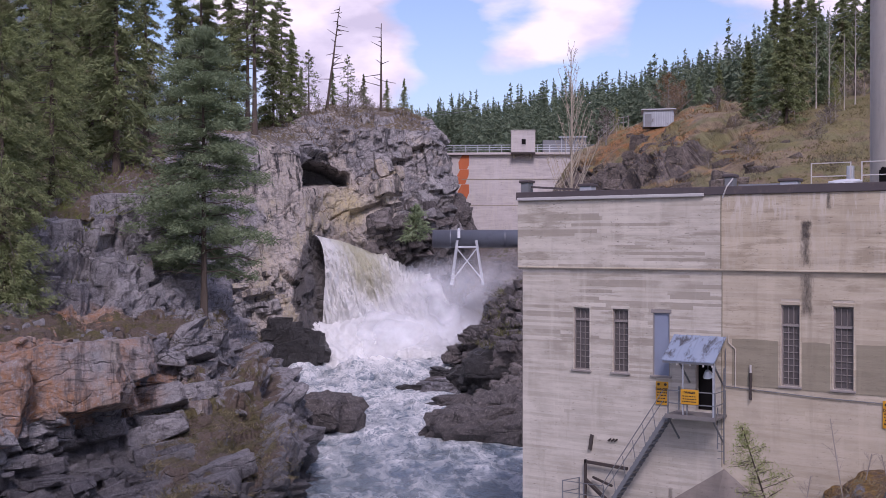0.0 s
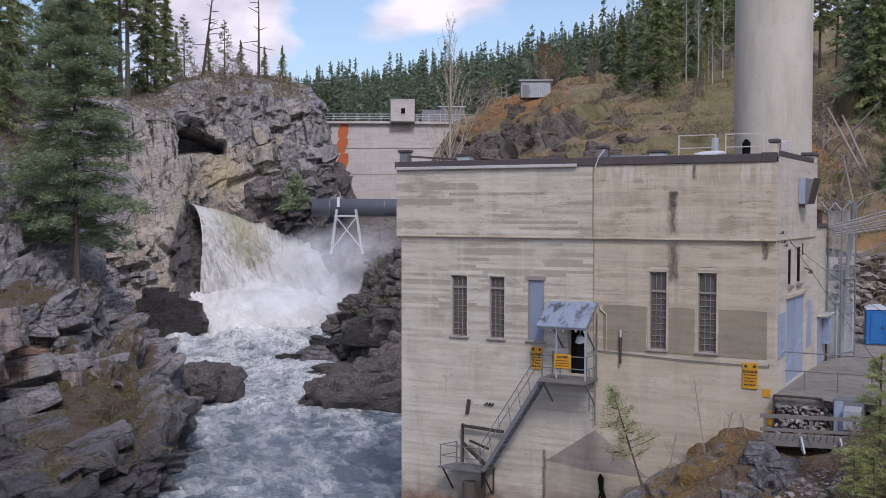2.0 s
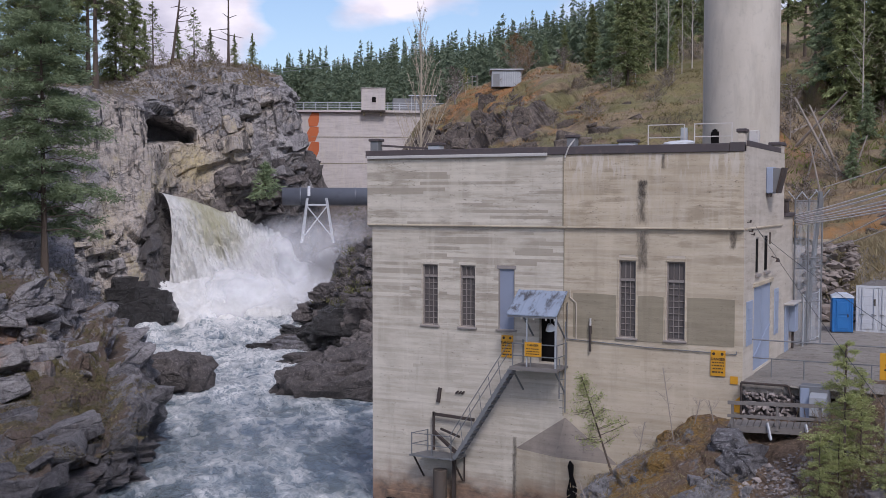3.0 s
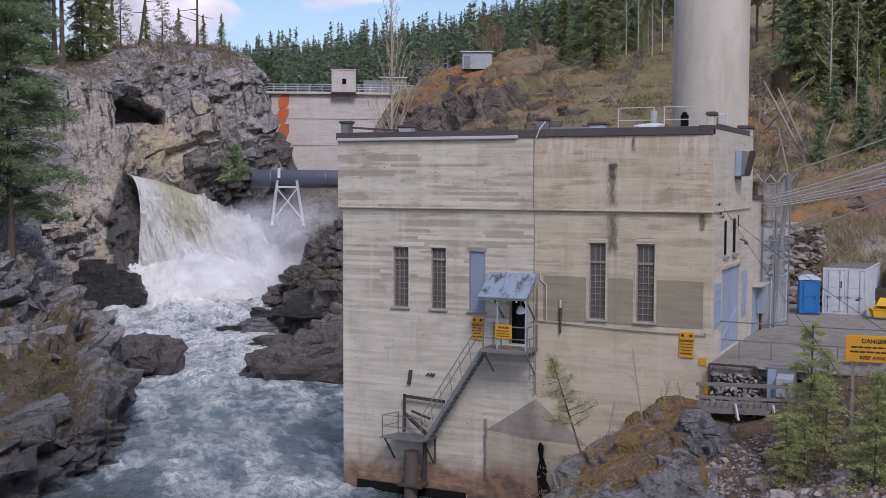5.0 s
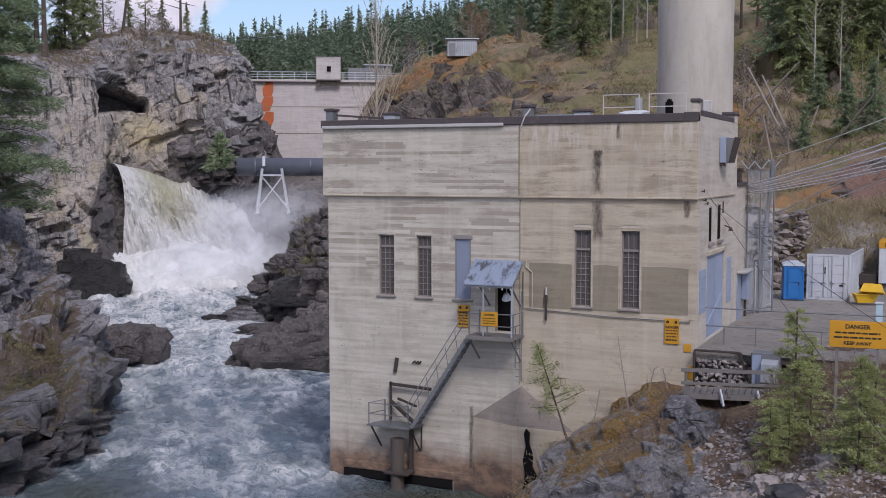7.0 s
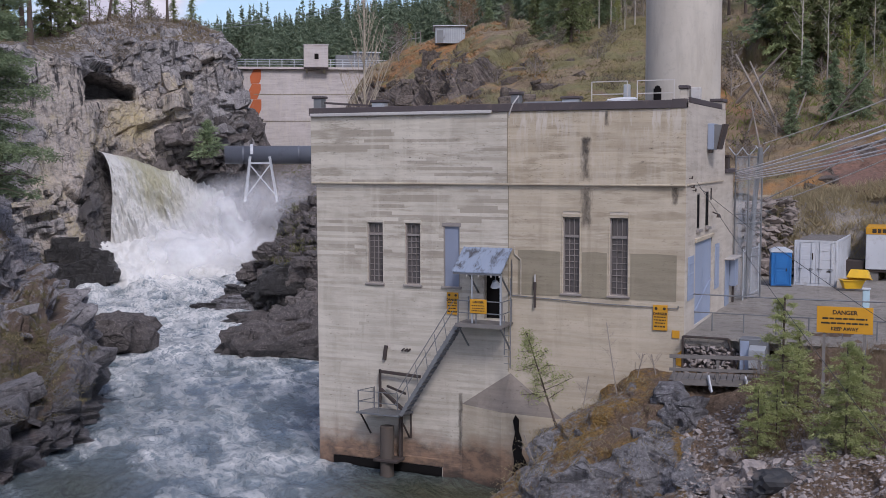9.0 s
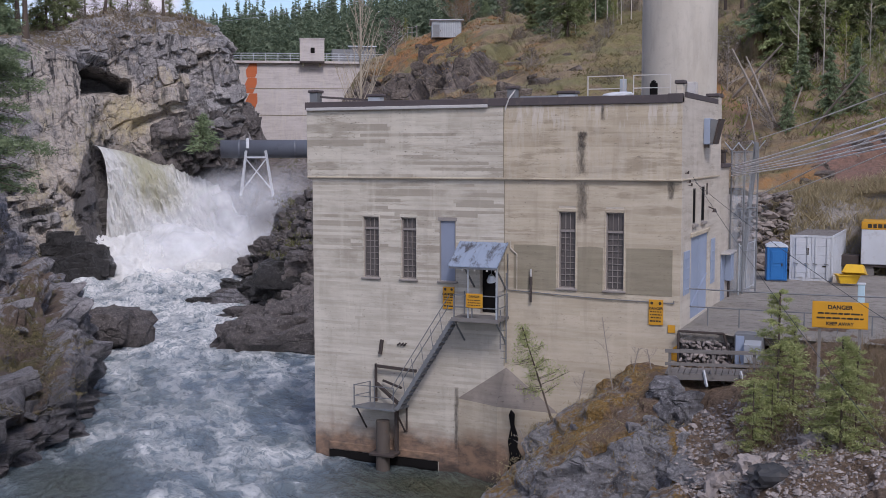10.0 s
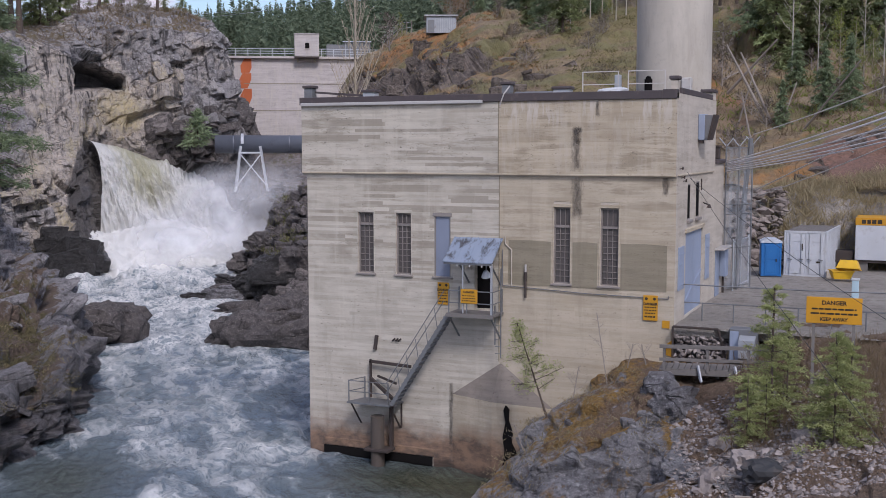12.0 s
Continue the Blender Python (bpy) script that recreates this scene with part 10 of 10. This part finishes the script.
scar = holder("rock_scar", (0, 0, 0), "broken pinkish rock face blasted behind the portable toilet", "rock face", kind="structure")
g = random.Random(9)
lay_stones(scar, [tuple(at(8.6 - 2.4 * g.random(), 71.2 + 4 * t, 7.7 + 4.6 * t)) for t in [g.random() for _ in range(240)]], 0.16, 0.6, 3, warm)
rubble = holder("rubble", (0, 0, 0), "loose broken stones tumbled below the walkway", "rubble", kind="structure")
lay_stones(rubble, scatter(290, 0.2, 11.3, 33, 42.5, [T_FORE], 71, lambda b, d, z: True), 0.05, 0.24, 4, stones)
g = np.random.default_rng(5)
spots = scatter(5200, -1, 11.6, 31, 43.5, [T_FORE], 73)
small_v, small_f, k = [], [], 0
oct_v = np.array([(1, 0, 0), (-1, 0, 0), (0, 1, 0), (0, -1, 0), (0, 0, 0.7), (0, 0, -0.7)], float)
oct_f = np.array([(0, 2, 4), (2, 1, 4), (1, 3, 4), (3, 0, 4), (2, 0, 5), (1, 2, 5), (3, 1, 5), (0, 3, 5)])
for p in spots:
    s = 0.03 + 0.11 * g.random() ** 2
    small_v.append(oct_v * s * g.uniform(0.5, 1.3, (6, 1)) * g.uniform(0.7, 1.3, (1, 3)) + np.array(p) + (0, 0, 0.05))
    small_f.append(oct_f + k)
    k += 6
M_CHIP = material("stone_chips", (0.3, 0.27, 0.25), 0.9)
n = Nodes(M_CHIP)
n.colour(n.mix(n.island(), (0.11, 0.09, 0.082), (0.36, 0.315, 0.295)))
tagged(mesh_np("stone_chips", np.concatenate(small_v), np.concatenate(small_f), M_CHIP), "small grey and pink stone chips", "gravel", kind="stuff")

wall_spots = []
g = random.Random(4)
for i in range(12):
    for j in range(9):
        wall_spots.append((0.17 + i * 0.185 + (0.09 if j % 2 else 0) + g.uniform(-0.05, 0.05), -0.36 + g.uniform(-0.05, 0.05), 5.62 + j * 0.195 + g.uniform(-0.05, 0.05)))
for p in wall_spots:
    ob = new("stone", g.choice(stones))
    ob.parent = stone_wall
    s = g.uniform(0.10, 0.18)
    ob.matrix_basis = Matrix.Translation(p) @ pose(0, 0, 0, g.uniform(-20, 20), g.uniform(-180, 180), 0) @ Matrix.Diagonal((s * 1.1, s, s * 1.1, 1))

tyre = boulder(on(6.9, 35.0, [T_FORE], -0.15), 0.5, M_RUBBER, 77, "dark slumped rubber sheet lying in the rubble", (1.3, 0.9, 0.75), 20, "rubber_sheet", 3)
tyre["category"] = "debris"
for b, d, s, sd in ((9.4, 36, 0.6, 81), (7.9, 36.5, 0.55, 82), (5.0, 36.8, 0.4, 83), (4.5, 37.4, 0.35, 84), (8.7, 39.2, 0.6, 85), (11.4, 43.5, 1.0, 86), (12.2, 44.5, 0.9, 87)):
    boulder(on(b, d, [T_FORE], 0.15), s, M_OUTCROP if s > 0.8 else M_STONE, sd, "angular broken block among the rubble", (1.2, 0.8, 0.8), 30 * sd, "rock", 3)
for b, d, L, turn in ((9.0, 35.4, 2.4, 12), (8.3, 34.6, 3.2, 6), (9.6, 37, 1.8, -30), (7.4, 34.9, 2.2, 5)):
    p = on(b, d, [T_FORE], -0.12)
    bm = bmesh.new()
    rod(bm, p, p + Vector((L * math.cos(radians(turn)), L * math.sin(radians(turn)), 0.1)), 0.05, 0.03, n=6)
    tagged(part("driftwood_pole", bm, M_SNAG), "bleached stick lying on the rubble", "stick", "sticks in the rubble")

# ---- young firs and saplings in the foreground ----
bush = conifer("young_fir", 4.0, 0.1, 1.35, 91, M_YOUNG, "young green fir growing in front of the yard", 62, 130, 0.055, 0.25, 0.55, 0.3, 0.2, 0.035, limb=40, tufts=5)
bush2 = conifer("young_fir", 3.2, 0.0, 1.15, 92, M_YOUNG, "bushy young fir among the rubble", 64, 120, 0.055, 0.25, 0.5, 0.25, 0.15, 0.035, limb=36, tufts=5)
for b, d, m, s, dz in ((6.65, 40, bush, 1.22, 0.2), (5.9, 40.6, bush, 0.8, 0.1), (7.8, 38.2, bush2, 0.8, 0.1), (3.6, 36, bush2, 1.15, 0.1), (2.9, 36.6, bush2, 0.95, 0.1), (4.3, 37.2, bush2, 0.6, 0.1), (6.9, 39.0, bush2, 0.6, 0.1)):
    plant(m, b, d, on(b, d, [T_FORE], dz, 6).z, 97 * b * d, s)
bury(bush)
bury(bush2)
tuft_cloud("fore_brush", scatter(260, 0.3, 8.0, 37.5, 45.5, [T_FORE], 93), M_DRY, 12, 0.8, 0.4, 94, "grey-brown leafless scrub around the young firs", "brush", 0.014, 0.45)
tuft_cloud("fore_brush_tall", scatter(70, -0.5, 3.2, 36, 44, [T_FORE], 95), M_DRY, 10, 1.9, 0.5, 96, "tall leafless scrub beside the yard", "brush", 0.012, 0.25)
tuft_cloud("outcrop_grass", scatter(320, 11.5, 21, 40.5, 47.5, [T_FORE], 97, lambda b, d, z: z > 1.2), M_GRASS, 12, 0.16, 0.35, 98, "short dry grass and moss on the outcrop", "grass", 0.02, 0.6)

sap = bare_tree("sapling", 4.3, 2.0, 99, M_BARK, "leaning sapling with small fresh green leaves beside the wall", 34, 0.12, 0.3, 0.010, 0.05, M_YOUNG, 12, 0.075)
sap.matrix_basis = Matrix.Translation(at(18.0, 46.4, ground(at(18.0, 46.4), [T_FORE], 4) - 0.1)) @ pose(0, 0, 0, 0, -19, 0)
for b, d, h, ry in ((14.9, 47.2, 3.2, -9), (16.7, 46.6, 1.6, 10), (19.2, 45.5, 1.3, -20), (13.9, 47.2, 1.2, 12), (12.9, 47.2, 1.0, -14)):
    tw = bare_tree("sapling", h, 0.8, int(b * 10), M_SNAG, "thin leafless sapling on the rocks by the wall", 8, 0.8, 0.3, 0.008, 0.025)
    tw.matrix_basis = Matrix.Translation(at(b, d, ground(at(b, d), [T_FORE], 5) - 0.1)) @ pose(0, 0, 0, 0, ry, 0)
shrub = conifer("juniper_bush", 4.6, 0.0, 2.3, 101, M_PINE, "dark green bush clinging under the bluff", 90, 16, 0.34, 0.2, 0.5, 0.2, 0.1, 0.08)
shrub.matrix_basis = Matrix.Translation(at(36.0, 142, 15.3))
